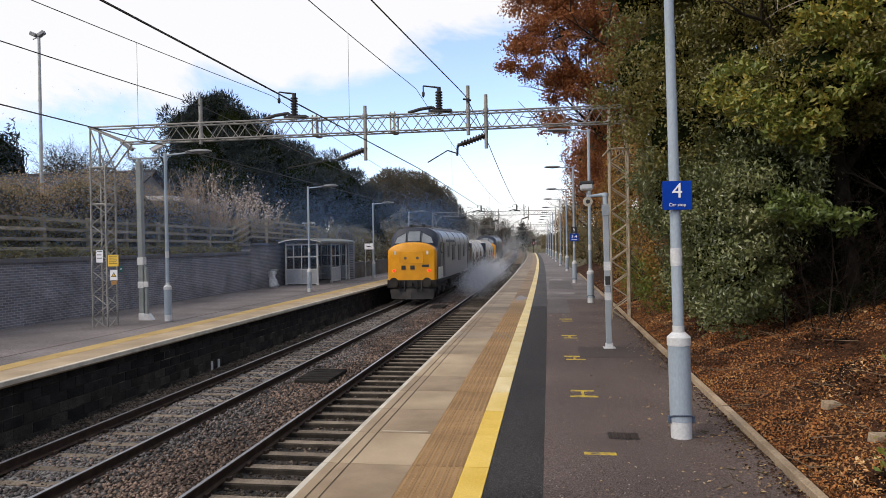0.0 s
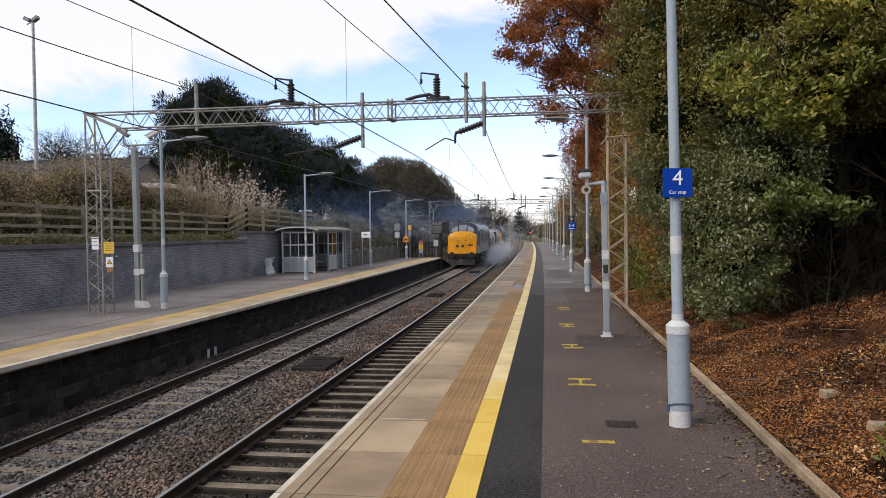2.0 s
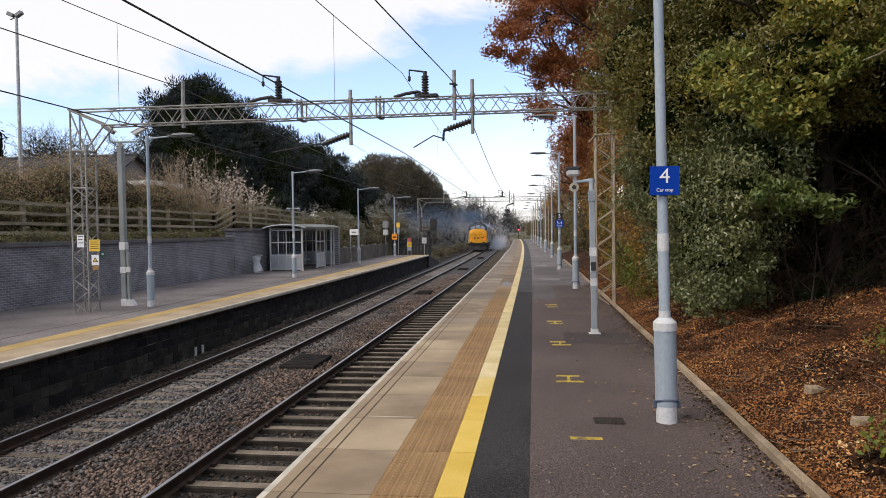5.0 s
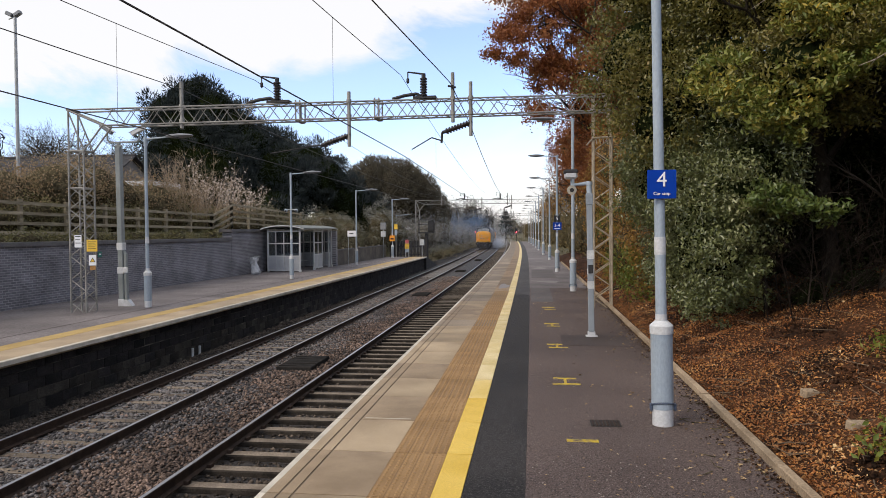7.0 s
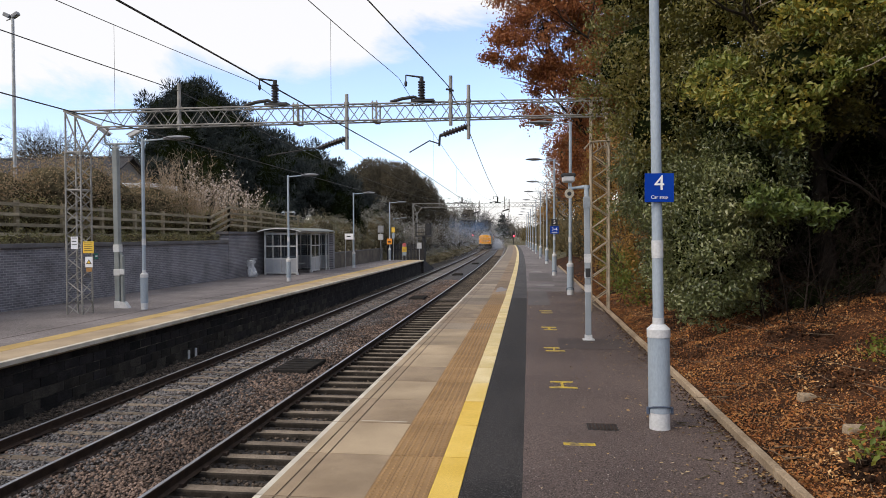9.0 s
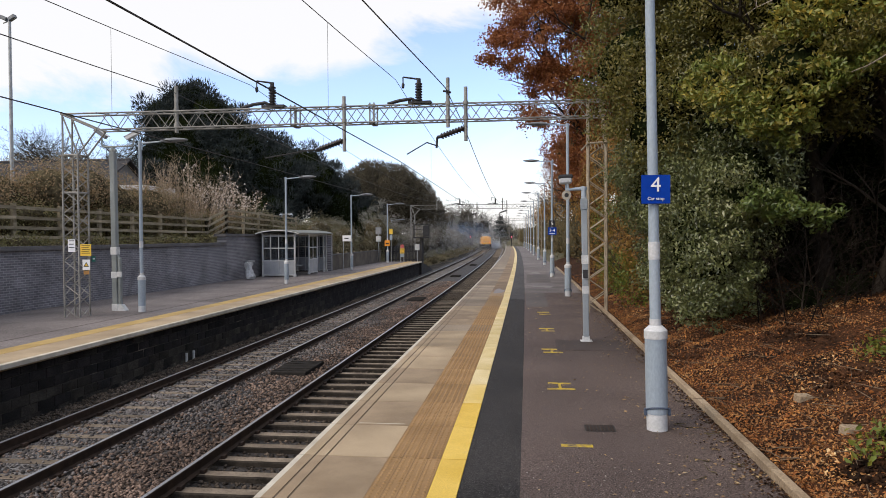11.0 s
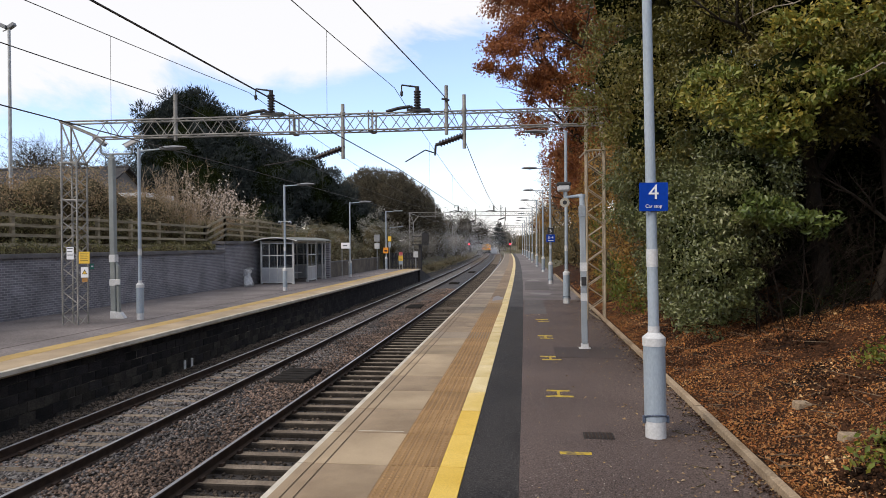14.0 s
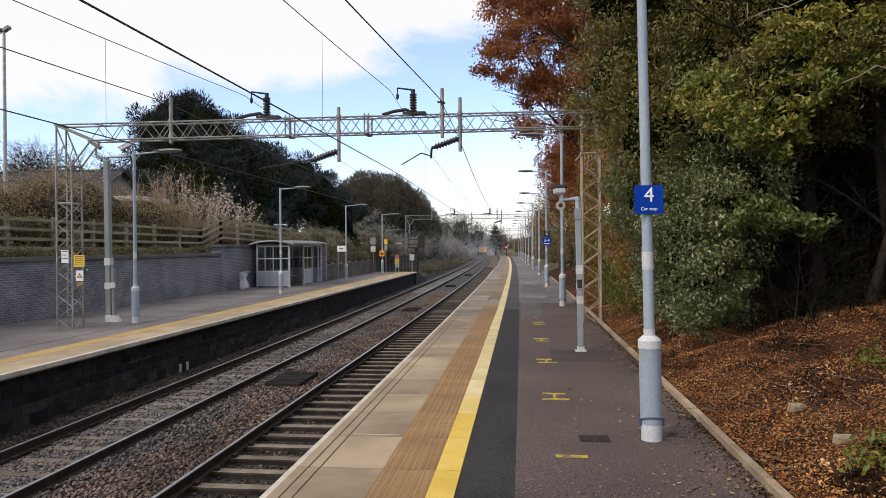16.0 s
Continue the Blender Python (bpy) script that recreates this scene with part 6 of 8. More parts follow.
    for x, s, hgt in ((-11.6, 190.0, 3.3), (-0.6, 185.0, 3.2)):
        g = thing("colour_light_signal", "slim signal post showing a red light", "signal", "signals", at=along(x, s, -1.2))
        bm = bmesh.new()
        rod(bm, (0, 0, 0), (0, 0, hgt + 0.6), 0.09, n=8)
        part("post", bm, M_black, g)
        bm = bmesh.new()
        box(bm, -0.35, 0.35, -0.12, 0.1, hgt - 0.2, hgt + 1.3, bevel=0.04)
        part("signal_head", bm, M_black, g)
        bm = bmesh.new()
        rod(bm, (0, -0.16, hgt + 0.1), (0, -0.12, hgt + 0.1), 0.17, n=12)
        part("red_aspect", bm, M_red, g, "glowing red aspect")


equipment()


def extras():
    g = thing("equipment_box", "small white lineside equipment box on a post", "cabinet", "lineside boxes", at=along(-9.8, 64.0, -0.4))
    bm = bmesh.new()
    box(bm, -0.2, 0.2, -0.15, 0.15, 1.4, 1.95, bevel=0.02)
    part("case", bm, M_frame, g)
    bm = bmesh.new()
    rod(bm, (0, 0, -0.6), (0, 0, 1.4), 0.04, n=6)
    part("post", bm, M_galv, g)
    for dx in (-0.22, 0.3):
        g = thing("security_camera", "small pale security camera on a lamp post", "security camera", "lamp cameras", at=along(-11.52 + dx, 32.5, 3.3))
        bm = bmesh.new()
        ball(bm, (0, 0, 0), 0.085, sub=2)
        part("dome", bm, M_pole, g, smooth=60)
        bm = bmesh.new()
        rod(bm, (-dx, 0.05, 0.05), (0, 0, 0.05), 0.025, n=6)
        part("arm", bm, M_galv, g)
        bm = bmesh.new()
        ball(bm, (0, -0.06, -0.02), 0.05, sub=2)
        part("lens", bm, M_black, g, smooth=60)
    for x, s in ((-9.2, 17.9), (-9.2, 18.3)):
        bm = bmesh.new()
        box(bm, -0.03, 0.03, -0.02, 0.02, -0.12, 0.2, bevel=0.008)
        solid("marker_peg", bm, M_pole_l, "short pale marker peg in ballast beside the riser", "marker", "marker pegs", at=pose(x, s, -1.1))
    # close-boarded fence past the platform end
    g = thing("paling_fence", "grey vertical paling fence beside the platform end", "fence", "bank fences")
    for i in range(26):
        bm = bmesh.new()
        box(bm, -0.05, 0.05, -0.015, 0.015, 0.0, 1.75, m=along(-13.3 + 0.14 * i, 66.5, -0.35))
        part("pale", bm, M_roof, g)
    for z in (0.3, 1.1):
        bm = bmesh.new()
        box(bm, -0.05, 3.55, 0.015, 0.06, z, z + 0.1, m=along(-13.3, 66.5, -0.3))
        part("rail", bm, M_roof, g)


extras()


def trackside():
    for x0, x1, s0, s1 in ((-6.0, -5.15, 15.7, 17.2), (-5.95, -5.2, 34.5, 36.0), (-5.95, -5.2, 56.0, 57.5), (-5.9, -5.2, 78, 80)):
        b = bend(s0)
        g = thing("track_plate", "dark rubber and steel cable cover between the tracks", "cover plate", "cover plates")
        bm = bmesh.new()
        box(bm, x0 + b, x1 + b, s0, s1, -1.1, -0.93, bevel=0.015)
        part("plate", bm, M_under_plate, g)
        for k in range(5):
            y = s0 + (s1 - s0) * (k + 0.5) / 5
            bm = bmesh.new()
            box(bm, x0 + b + 0.03, x1 + b - 0.03, y - 0.03, y + 0.03, -0.93, -0.918)
            part("rib", bm, M_under_plate, g)
    for x, s, w, h in ((3.17, 8.55, 0.17, 0.08), (3.14, 7.25, 0.2, 0.09)):
        z = ground_height(x, s)
        bm = bmesh.new()
        box(bm, -0.5 * w, 0.5 * w, -0.07, 0.07, -0.1, h, bevel=0.01)
        ob = solid("concrete_block", bm, M_kerb, "pale square concrete marker block among fallen leaves", "concrete block", "marker blocks", at=pose(x, s, z - 0.02, 4, 3, 12))


M_under_plate = surf("cover_plate", (0.016, 0.015, 0.014), (0.034, 0.031, 0.028), 3, 0.95, bump=0.3, fine=40, spec=0.05)
trackside()
# ---- planting ----
def plant(name, label, category, group, blobs, n, size, mat, seed, trunk=None, k_core=0.6, core_mat=None, gap=0.15, shell=0.45, lump=0.25, droop=0.3, narrow=0.45, wild=0.9, crown="crown", extra=(), wood=None, kind="", clump=None, needles=False):
    """A tree or shrub: trunk and limbs, a shaded inside, and a crown of separate leaves."""
    rng = np.random.default_rng(seed)
    g = thing(name, label, category, group, kind)
    if trunk:
        bm = bmesh.new()
        for t in trunk:
            branches(bm, rng=rng, **t)
        part("trunk", bm, wood or M_bark, g, smooth=60)
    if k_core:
        # lumps that fill the crown, coloured for the shade between its leaves
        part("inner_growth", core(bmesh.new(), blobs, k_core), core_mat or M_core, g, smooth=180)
    p, d = cloud(clumps(blobs, *clump, seed) if clump else blobs, n, rng, shell, lump, gap)
    if clump and k_core:
        p2, d2 = cloud([(*b[:3], b[3] * 0.8, b[4] * 0.8, b[5] * 0.8) for b in blobs], n // 4, rng, 0.3, lump, gap)
        p, d = np.concatenate([p, p2]), np.concatenate([d, d2])
    if needles:
        part(crown, sprays(crown, p, d, size, mat, rng, narrow=narrow, wild=wild), None, g)
    else:
        part(crown, leaves(crown, p, d, size, mat, rng, droop, narrow, wild), None, g)
    for (bl, m, mt, sz) in extra:
        p, d = cloud(bl, m, rng, shell, lump, gap)
        part("leaf_spray", leaves("leaf_spray", p, d, sz, mt, rng, droop, narrow, wild), None, g)["kind"] = "stuff"
    return g


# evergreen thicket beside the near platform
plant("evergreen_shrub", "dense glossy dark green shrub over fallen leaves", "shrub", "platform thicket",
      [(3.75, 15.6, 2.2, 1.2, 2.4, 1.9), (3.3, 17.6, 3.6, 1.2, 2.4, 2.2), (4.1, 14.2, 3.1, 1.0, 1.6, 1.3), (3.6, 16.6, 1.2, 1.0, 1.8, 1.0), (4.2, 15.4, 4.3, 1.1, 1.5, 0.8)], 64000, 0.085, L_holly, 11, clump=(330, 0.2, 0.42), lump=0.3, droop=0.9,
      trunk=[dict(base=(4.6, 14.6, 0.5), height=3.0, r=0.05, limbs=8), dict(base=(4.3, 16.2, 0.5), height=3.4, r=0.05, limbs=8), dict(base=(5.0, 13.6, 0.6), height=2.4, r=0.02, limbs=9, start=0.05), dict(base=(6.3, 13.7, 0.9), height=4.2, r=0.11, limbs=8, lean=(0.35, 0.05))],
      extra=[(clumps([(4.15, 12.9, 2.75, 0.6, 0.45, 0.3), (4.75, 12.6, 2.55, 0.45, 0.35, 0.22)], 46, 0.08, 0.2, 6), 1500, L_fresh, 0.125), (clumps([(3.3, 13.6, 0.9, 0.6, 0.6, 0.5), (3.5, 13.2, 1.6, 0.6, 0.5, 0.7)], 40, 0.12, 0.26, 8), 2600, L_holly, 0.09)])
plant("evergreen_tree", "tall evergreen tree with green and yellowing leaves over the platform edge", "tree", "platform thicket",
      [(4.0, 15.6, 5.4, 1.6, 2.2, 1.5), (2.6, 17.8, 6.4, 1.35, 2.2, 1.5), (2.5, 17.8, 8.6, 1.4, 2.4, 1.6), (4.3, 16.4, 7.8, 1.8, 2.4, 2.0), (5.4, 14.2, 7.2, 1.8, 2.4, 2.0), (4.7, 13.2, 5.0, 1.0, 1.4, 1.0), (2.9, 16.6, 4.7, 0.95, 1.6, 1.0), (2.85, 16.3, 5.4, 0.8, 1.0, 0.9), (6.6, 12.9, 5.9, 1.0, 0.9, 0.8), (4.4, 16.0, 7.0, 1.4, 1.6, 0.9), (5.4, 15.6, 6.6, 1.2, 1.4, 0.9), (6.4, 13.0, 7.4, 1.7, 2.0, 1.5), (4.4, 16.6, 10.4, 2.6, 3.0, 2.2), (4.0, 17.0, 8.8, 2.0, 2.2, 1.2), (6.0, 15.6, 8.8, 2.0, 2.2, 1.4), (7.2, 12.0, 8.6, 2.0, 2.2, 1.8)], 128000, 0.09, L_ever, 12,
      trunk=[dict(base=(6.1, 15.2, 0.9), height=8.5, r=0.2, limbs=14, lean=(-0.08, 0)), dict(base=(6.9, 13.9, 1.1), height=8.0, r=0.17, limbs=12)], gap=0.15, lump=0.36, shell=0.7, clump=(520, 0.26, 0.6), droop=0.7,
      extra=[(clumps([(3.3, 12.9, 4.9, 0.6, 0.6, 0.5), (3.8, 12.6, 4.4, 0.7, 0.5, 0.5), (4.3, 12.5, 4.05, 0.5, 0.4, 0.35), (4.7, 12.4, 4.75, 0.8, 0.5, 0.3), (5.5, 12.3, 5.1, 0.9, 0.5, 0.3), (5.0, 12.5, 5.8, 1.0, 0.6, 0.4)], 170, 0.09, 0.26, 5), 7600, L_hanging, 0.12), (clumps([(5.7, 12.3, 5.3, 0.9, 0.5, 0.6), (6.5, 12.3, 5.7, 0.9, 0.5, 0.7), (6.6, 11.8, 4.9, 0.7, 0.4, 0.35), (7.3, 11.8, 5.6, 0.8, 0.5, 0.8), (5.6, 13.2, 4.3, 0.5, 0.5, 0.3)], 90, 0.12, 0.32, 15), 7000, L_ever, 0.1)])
plant("evergreen_tree", "evergreen tree standing on the leafy bank, its leaves coloured as in shade", "tree", "platform thicket",
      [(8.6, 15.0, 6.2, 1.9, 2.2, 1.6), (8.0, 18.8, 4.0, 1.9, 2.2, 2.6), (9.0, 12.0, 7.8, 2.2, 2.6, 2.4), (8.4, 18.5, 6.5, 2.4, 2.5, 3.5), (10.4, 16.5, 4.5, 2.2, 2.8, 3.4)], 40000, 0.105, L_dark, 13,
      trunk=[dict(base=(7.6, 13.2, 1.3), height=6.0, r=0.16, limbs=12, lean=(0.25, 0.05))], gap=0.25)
# the last four masses stand out of view, added to close off light
plant("evergreen_thicket", "evergreen growth closing the bank, its leaves coloured as in shade", "shrub", "platform thicket",
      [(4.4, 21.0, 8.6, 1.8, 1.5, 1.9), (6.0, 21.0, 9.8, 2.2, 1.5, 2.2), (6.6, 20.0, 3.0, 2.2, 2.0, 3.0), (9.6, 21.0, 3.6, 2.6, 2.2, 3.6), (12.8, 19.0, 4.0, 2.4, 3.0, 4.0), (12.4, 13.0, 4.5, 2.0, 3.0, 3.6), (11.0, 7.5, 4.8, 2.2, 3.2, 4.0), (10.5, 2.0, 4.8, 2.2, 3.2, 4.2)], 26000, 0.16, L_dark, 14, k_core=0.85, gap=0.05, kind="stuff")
plant("undergrowth", "tangle of bare stems and leaves under the trees, coloured as in shade", "undergrowth", "platform thicket",
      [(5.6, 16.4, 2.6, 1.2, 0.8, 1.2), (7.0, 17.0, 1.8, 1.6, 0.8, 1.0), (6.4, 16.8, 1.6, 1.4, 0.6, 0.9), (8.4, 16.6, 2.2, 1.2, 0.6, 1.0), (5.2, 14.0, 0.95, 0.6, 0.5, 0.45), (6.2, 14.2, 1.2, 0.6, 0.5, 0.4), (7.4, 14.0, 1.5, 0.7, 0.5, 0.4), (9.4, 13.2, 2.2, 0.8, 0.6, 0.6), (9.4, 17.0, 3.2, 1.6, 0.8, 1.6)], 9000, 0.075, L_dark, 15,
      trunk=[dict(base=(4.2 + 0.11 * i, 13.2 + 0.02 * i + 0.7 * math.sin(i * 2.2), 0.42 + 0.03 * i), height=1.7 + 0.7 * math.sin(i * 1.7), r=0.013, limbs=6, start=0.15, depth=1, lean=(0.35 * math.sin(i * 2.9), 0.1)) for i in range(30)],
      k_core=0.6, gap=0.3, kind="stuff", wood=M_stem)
# autumn oak
plant("autumn_oak_tree", "tall tree with russet brown autumn leaves", "tree", "autumn trees",
      [(0.5, 32, 11.0, 2.3, 2.6, 2.2), (-1.0, 31, 10.5, 1.5, 2.0, 0.9), (2.6, 33, 13.6, 3.4, 3.2, 2.6), (0.2, 32, 14.0, 2.4, 2.4, 2.0), (3.4, 33, 9.4, 3.0, 3.0, 2.4), (1.4, 32, 8.2, 1.7, 2.2, 1.5), (5.2, 34, 12.0, 3.6, 3.5, 4.0), (2.6, 34, 6.6, 1.5, 2.2, 1.6), (1.0, 32, 12.4, 2.2, 2.4, 1.6), (2.2, 33, 11.0, 2.4, 2.6, 2.2)], 100000, 0.132, L_oak, 21,
      trunk=[dict(base=(4.6, 33.5, 0.8), height=14.0, r=0.34, limbs=20, lean=(-0.10, 0), spread=0.3)], k_core=0, gap=0.3, shell=0.9, lump=0.4, droop=0.8, narrow=0.55, clump=(340, 0.25, 0.7))
plant("autumn_oak_tree", "russet brown tree behind the platform lamps", "tree", "autumn trees",
      [(2.7, 42, 7.2, 1.9, 3.0, 1.9), (3.2, 47, 6.6, 2.0, 3.4, 2.0), (4.0, 40, 9.0, 2.4, 3.0, 2.0), (3.6, 38, 5.6, 1.4, 2.5, 1.5)], 36000, 0.15, L_oak, 22,
      trunk=[dict(base=(4.6, 42, 0.6), height=7.0, r=0.2, limbs=10, spread=1.0)], k_core=0.55, core_mat=M_core_b, gap=0.3, shell=0.6)
plant("amber_hedge", "overgrown amber and brown hedge beside the platform", "hedge", "platform hedges",
      [(3.7 + 0.4 * math.sin(i * 1.7), 21.0 + 3.2 * i, 1.9 + 0.5 * math.sin(i * 2.3), 1.05, 2.2, 1.7 + 0.3 * math.sin(i)) for i in range(6)] + [(3.5, 24.0, 4.3, 1.0, 2.0, 1.3), (3.3, 29.0, 5.0, 1.1, 2.4, 1.6), (3.0, 33.0, 3.6, 0.9, 2.4, 1.6), (3.7, 22.0, 5.2, 0.9, 1.6, 1.3)], 42000, 0.11, L_amber, 23,
      trunk=[dict(base=(3.5, 22 + 3 * i, 0.3), height=3.0, r=0.04, limbs=9, start=0.05) for i in range(6)], k_core=0.6, core_mat=M_core_b, gap=0.35,
      extra=[([(3.1, 20.5, 0.9, 0.7, 1.6, 0.8), (3.0, 25.0, 1.0, 0.6, 2.0, 0.9), (3.2, 30, 2.4, 0.7, 2.6, 1.3)], 5200, L_yellowing, 0.1)], kind="stuff")
plant("mixed_hedge", "mixed olive and brown winter hedge along the platform", "hedge", "platform hedges",
      [(4.1 + bend(44 + 6 * i), 44 + 6.0 * i, 2.1 + 0.9 * math.sin(i * 1.9), 1.3, 3.8, 2.2 + 0.8 * math.sin(i * 2.7)) for i in range(34)], 42000, 0.2, L_hedge, 24,
      k_core=0.62, core_mat=M_core_b, gap=0.35, lump=0.4, shell=0.6, kind="stuff")
for i, (x, s, h) in enumerate([(4.8, 66, 9.0), (5.4, 84, 10.0), (5.0, 105, 8.5), (6.2, 128, 10.0), (5.5, 155, 9.0), (7.5, 185, 11.0)]):
    plant("bare_tree", "thin bare winter tree beside the line", "tree", "bare trees",
          [(x + bend(s), s, h * 0.72, 2.2, 2.6, h * 0.26)], 2600, 0.3, L_scrub_far if i % 2 else L_amber, 40 + i,
          trunk=[dict(base=(x + bend(s), s, 0.4), height=h, r=0.16, limbs=14, depth=2)], k_core=0, shell=0.9, gap=0.5)

# left bank
plant("yew_tree", "huge dark conifer with feathery outline", "tree", "dark conifers",
      [(-30.4, 60, 10.6, 4.2, 4.5, 5.4), (-28.6, 60, 7.0, 6.4, 5.0, 5.0), (-32.0, 60, 8.5, 3.0, 4.5, 5.0), (-26.0, 60, 8.6, 3.0, 4.0, 3.8), (-23.2, 61, 7.4, 3.2, 4.0, 4.0), (-25.2, 60, 9.8, 2.4, 3.0, 2.8), (-30.6, 60, 14.3, 2.7, 2.4, 2.5), (-32.8, 60, 12.8, 2.1, 2.4, 2.5), (-28.2, 60, 12.9, 2.6, 3.0, 2.8), (-26.4, 60, 11.4, 2.4, 3.0, 2.4), (-24.0, 59, 4.4, 4.5, 3.0, 3.0)], 100000, 0.37, L_yew, 51,
      trunk=[dict(base=(-29.5, 60, 2), height=9, r=0.4, limbs=10)], k_core=0.74, gap=0.05, lump=0.14, narrow=0.17, wild=0.45, clump=(420, 0.5, 1.0), needles=True)
plant("yew_tree", "dark conifer in front of pale sky", "tree", "dark conifers",
      [(-26.4, 72, 9.6, 3.2, 4.0, 4.0), (-23.6, 72, 8.6, 3.2, 4.0, 3.8), (-22.0, 72, 7.2, 3.4, 4.0, 3.8), (-20.0, 73, 5.4, 3.2, 4.0, 3.4), (-25.6, 70, 5.2, 3.4, 4.0, 4.0), (-18.0, 74, 3.8, 2.6, 3.0, 2.8)], 55000, 0.38, L_yew, 52,
      k_core=0.74, gap=0.05, lump=0.16, narrow=0.17, wild=0.45, clump=(260, 0.5, 1.0), needles=True)
plant("round_tree", "broad dull green and brown rounded tree", "tree", "far trees",
      [(-25.2, 110, 9.0, 4.2, 5.0, 5.2), (-21.6, 110, 8.6, 4.6, 5.0, 5.2), (-18.2, 111, 7.2, 3.6, 4.0, 4.4), (-15.9, 112, 5.0, 2.6, 4.0, 3.6), (-28.4, 112, 7.4, 3.0, 4.0, 5.0)], 60000, 0.6, L_dome, 53,
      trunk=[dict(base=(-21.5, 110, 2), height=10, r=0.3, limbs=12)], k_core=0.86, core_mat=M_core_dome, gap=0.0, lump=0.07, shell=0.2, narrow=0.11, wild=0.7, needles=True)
plant("bramble_bank", "tangle of brambles and dead stems on the bank behind the fence", "bramble", "bank scrub",
      [(-19.1 - 0.5 * math.sin(i * 2.1), 14.0 + 2.3 * i, 3.85 + 0.35 * math.sin(i * 1.3), 1.8, 1.8, 1.5) for i in range(10)], 52000, 0.10, L_scrub, 54,
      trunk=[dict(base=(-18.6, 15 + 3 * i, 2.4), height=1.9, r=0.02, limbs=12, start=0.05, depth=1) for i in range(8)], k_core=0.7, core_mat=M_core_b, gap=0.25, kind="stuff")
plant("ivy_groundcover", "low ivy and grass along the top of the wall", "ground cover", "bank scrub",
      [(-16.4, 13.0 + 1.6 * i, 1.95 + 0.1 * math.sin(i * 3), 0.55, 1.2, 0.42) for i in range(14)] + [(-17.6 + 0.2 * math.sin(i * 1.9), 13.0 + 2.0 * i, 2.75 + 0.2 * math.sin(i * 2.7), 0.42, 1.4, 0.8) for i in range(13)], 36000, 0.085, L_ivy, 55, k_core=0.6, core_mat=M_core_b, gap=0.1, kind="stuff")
def seed_bush():
    """A fan of straw-coloured stems, with arching runners that carry pale seed heads."""
    rng = np.random.default_rng(56)
    g = thing("seed_head_bush", "twiggy bush with pale fluffy seed heads", "shrub", "bank scrub", "stuff")
    bm, heads = bmesh.new(), []
    for i in range(150):
        straw = i < 85
        s = rng.uniform(33.2, 37.6) if straw else rng.uniform(36.8, 46.0)
        p = Vector((-18.4 + rng.normal(0, 0.5), s, 2.6))
        top = 2.7 * (1 - ((s - 35.2) / 3.6) ** 2) + 0.7 if straw else rng.uniform(2.0, 3.8) * (1 - ((s - 40) / 9.5) ** 2)
        way = Vector((rng.normal(0, 0.12), rng.normal((s - 35.2) * 0.14 if straw else 0.1, 0.34 if straw else 0.25), 1)).normalized()
        step = max(0.25, top * rng.uniform(0.7, 1.05) / 6)
        for k in range(7):
            q = p + way * step
            rod(bm, p, q, 0.014 - 0.0015 * k, 0.0125 - 0.0015 * k, 4, caps=False)
            if straw:
                way = (way + Vector(rng.normal(0, 0.12, 3))).normalized()
            for _ in range(4 if straw else 2):
                tip = q + (way * 0.6 + Vector(rng.normal(0, 0.5, 3))).normalized() * rng.uniform(0.2, 0.6)
                rod(bm, q, tip, 0.006, 0.003, 3, caps=False)
                if not straw and k > 2 and rng.uniform() < 0.3 or (straw and s > 36 and k > 3 and rng.uniform() < 0.25):
                    heads.append(tip)
            if not straw and k > 2:
                way = (way + Vector((rng.normal(0, 0.1), rng.normal(0.05, 0.25), -0.22))).normalized()
                heads.append(q)
            p = q
    part("stems", bm, M_straw_stem, g, "straw-coloured bare stems")
    bl = [(h.x, h.y, h.z, 0.07, 0.07, 0.06) for h in heads]
    p, d = cloud(bl, len(bl) * 5, rng, 0.8, 0.2)
    part("seed_heads", leaves("seed_heads", p, d, 0.085, L_blossom, rng, 0.0, 0.7, 0.9), None, g, "pale fluffy seed heads")
    p, d = cloud([(-18.6, 34 + 1.1 * i, 3.2, 0.9, 1.0, 0.9) for i in range(11)], 9000, rng, 0.7, 0.3, 0.3)
    part("leaf_spray", leaves("leaf_spray", p, d, 0.09, L_scrub, rng, 0.3, 0.45, 0.9), None, g)


M_straw_stem = surf("straw_stem", (0.27, 0.205, 0.145), (0.46, 0.37, 0.275), 3, 0.9, bump=0.2, spec=0.1)
seed_bush()
plant("bank_scrub", "brown scrub and ivy behind the shelter", "shrub", "bank scrub",
      [(-18.6 + 0.5 * math.sin(i * 2.0), 42 + 3.0 * i, 2.6 + 0.35 * math.sin(i * 1.1), 1.7, 2.4, 1.25) for i in range(9)], 20000, 0.15, L_scrub_b, 57, k_core=0.75, core_mat=M_core_b, gap=0.3,
      extra=[([(-16.6, 44 + 3 * i, 2.2, 0.9, 1.6, 0.9) for i in range(7)], 4200, L_ivy, 0.13)], kind="stuff")
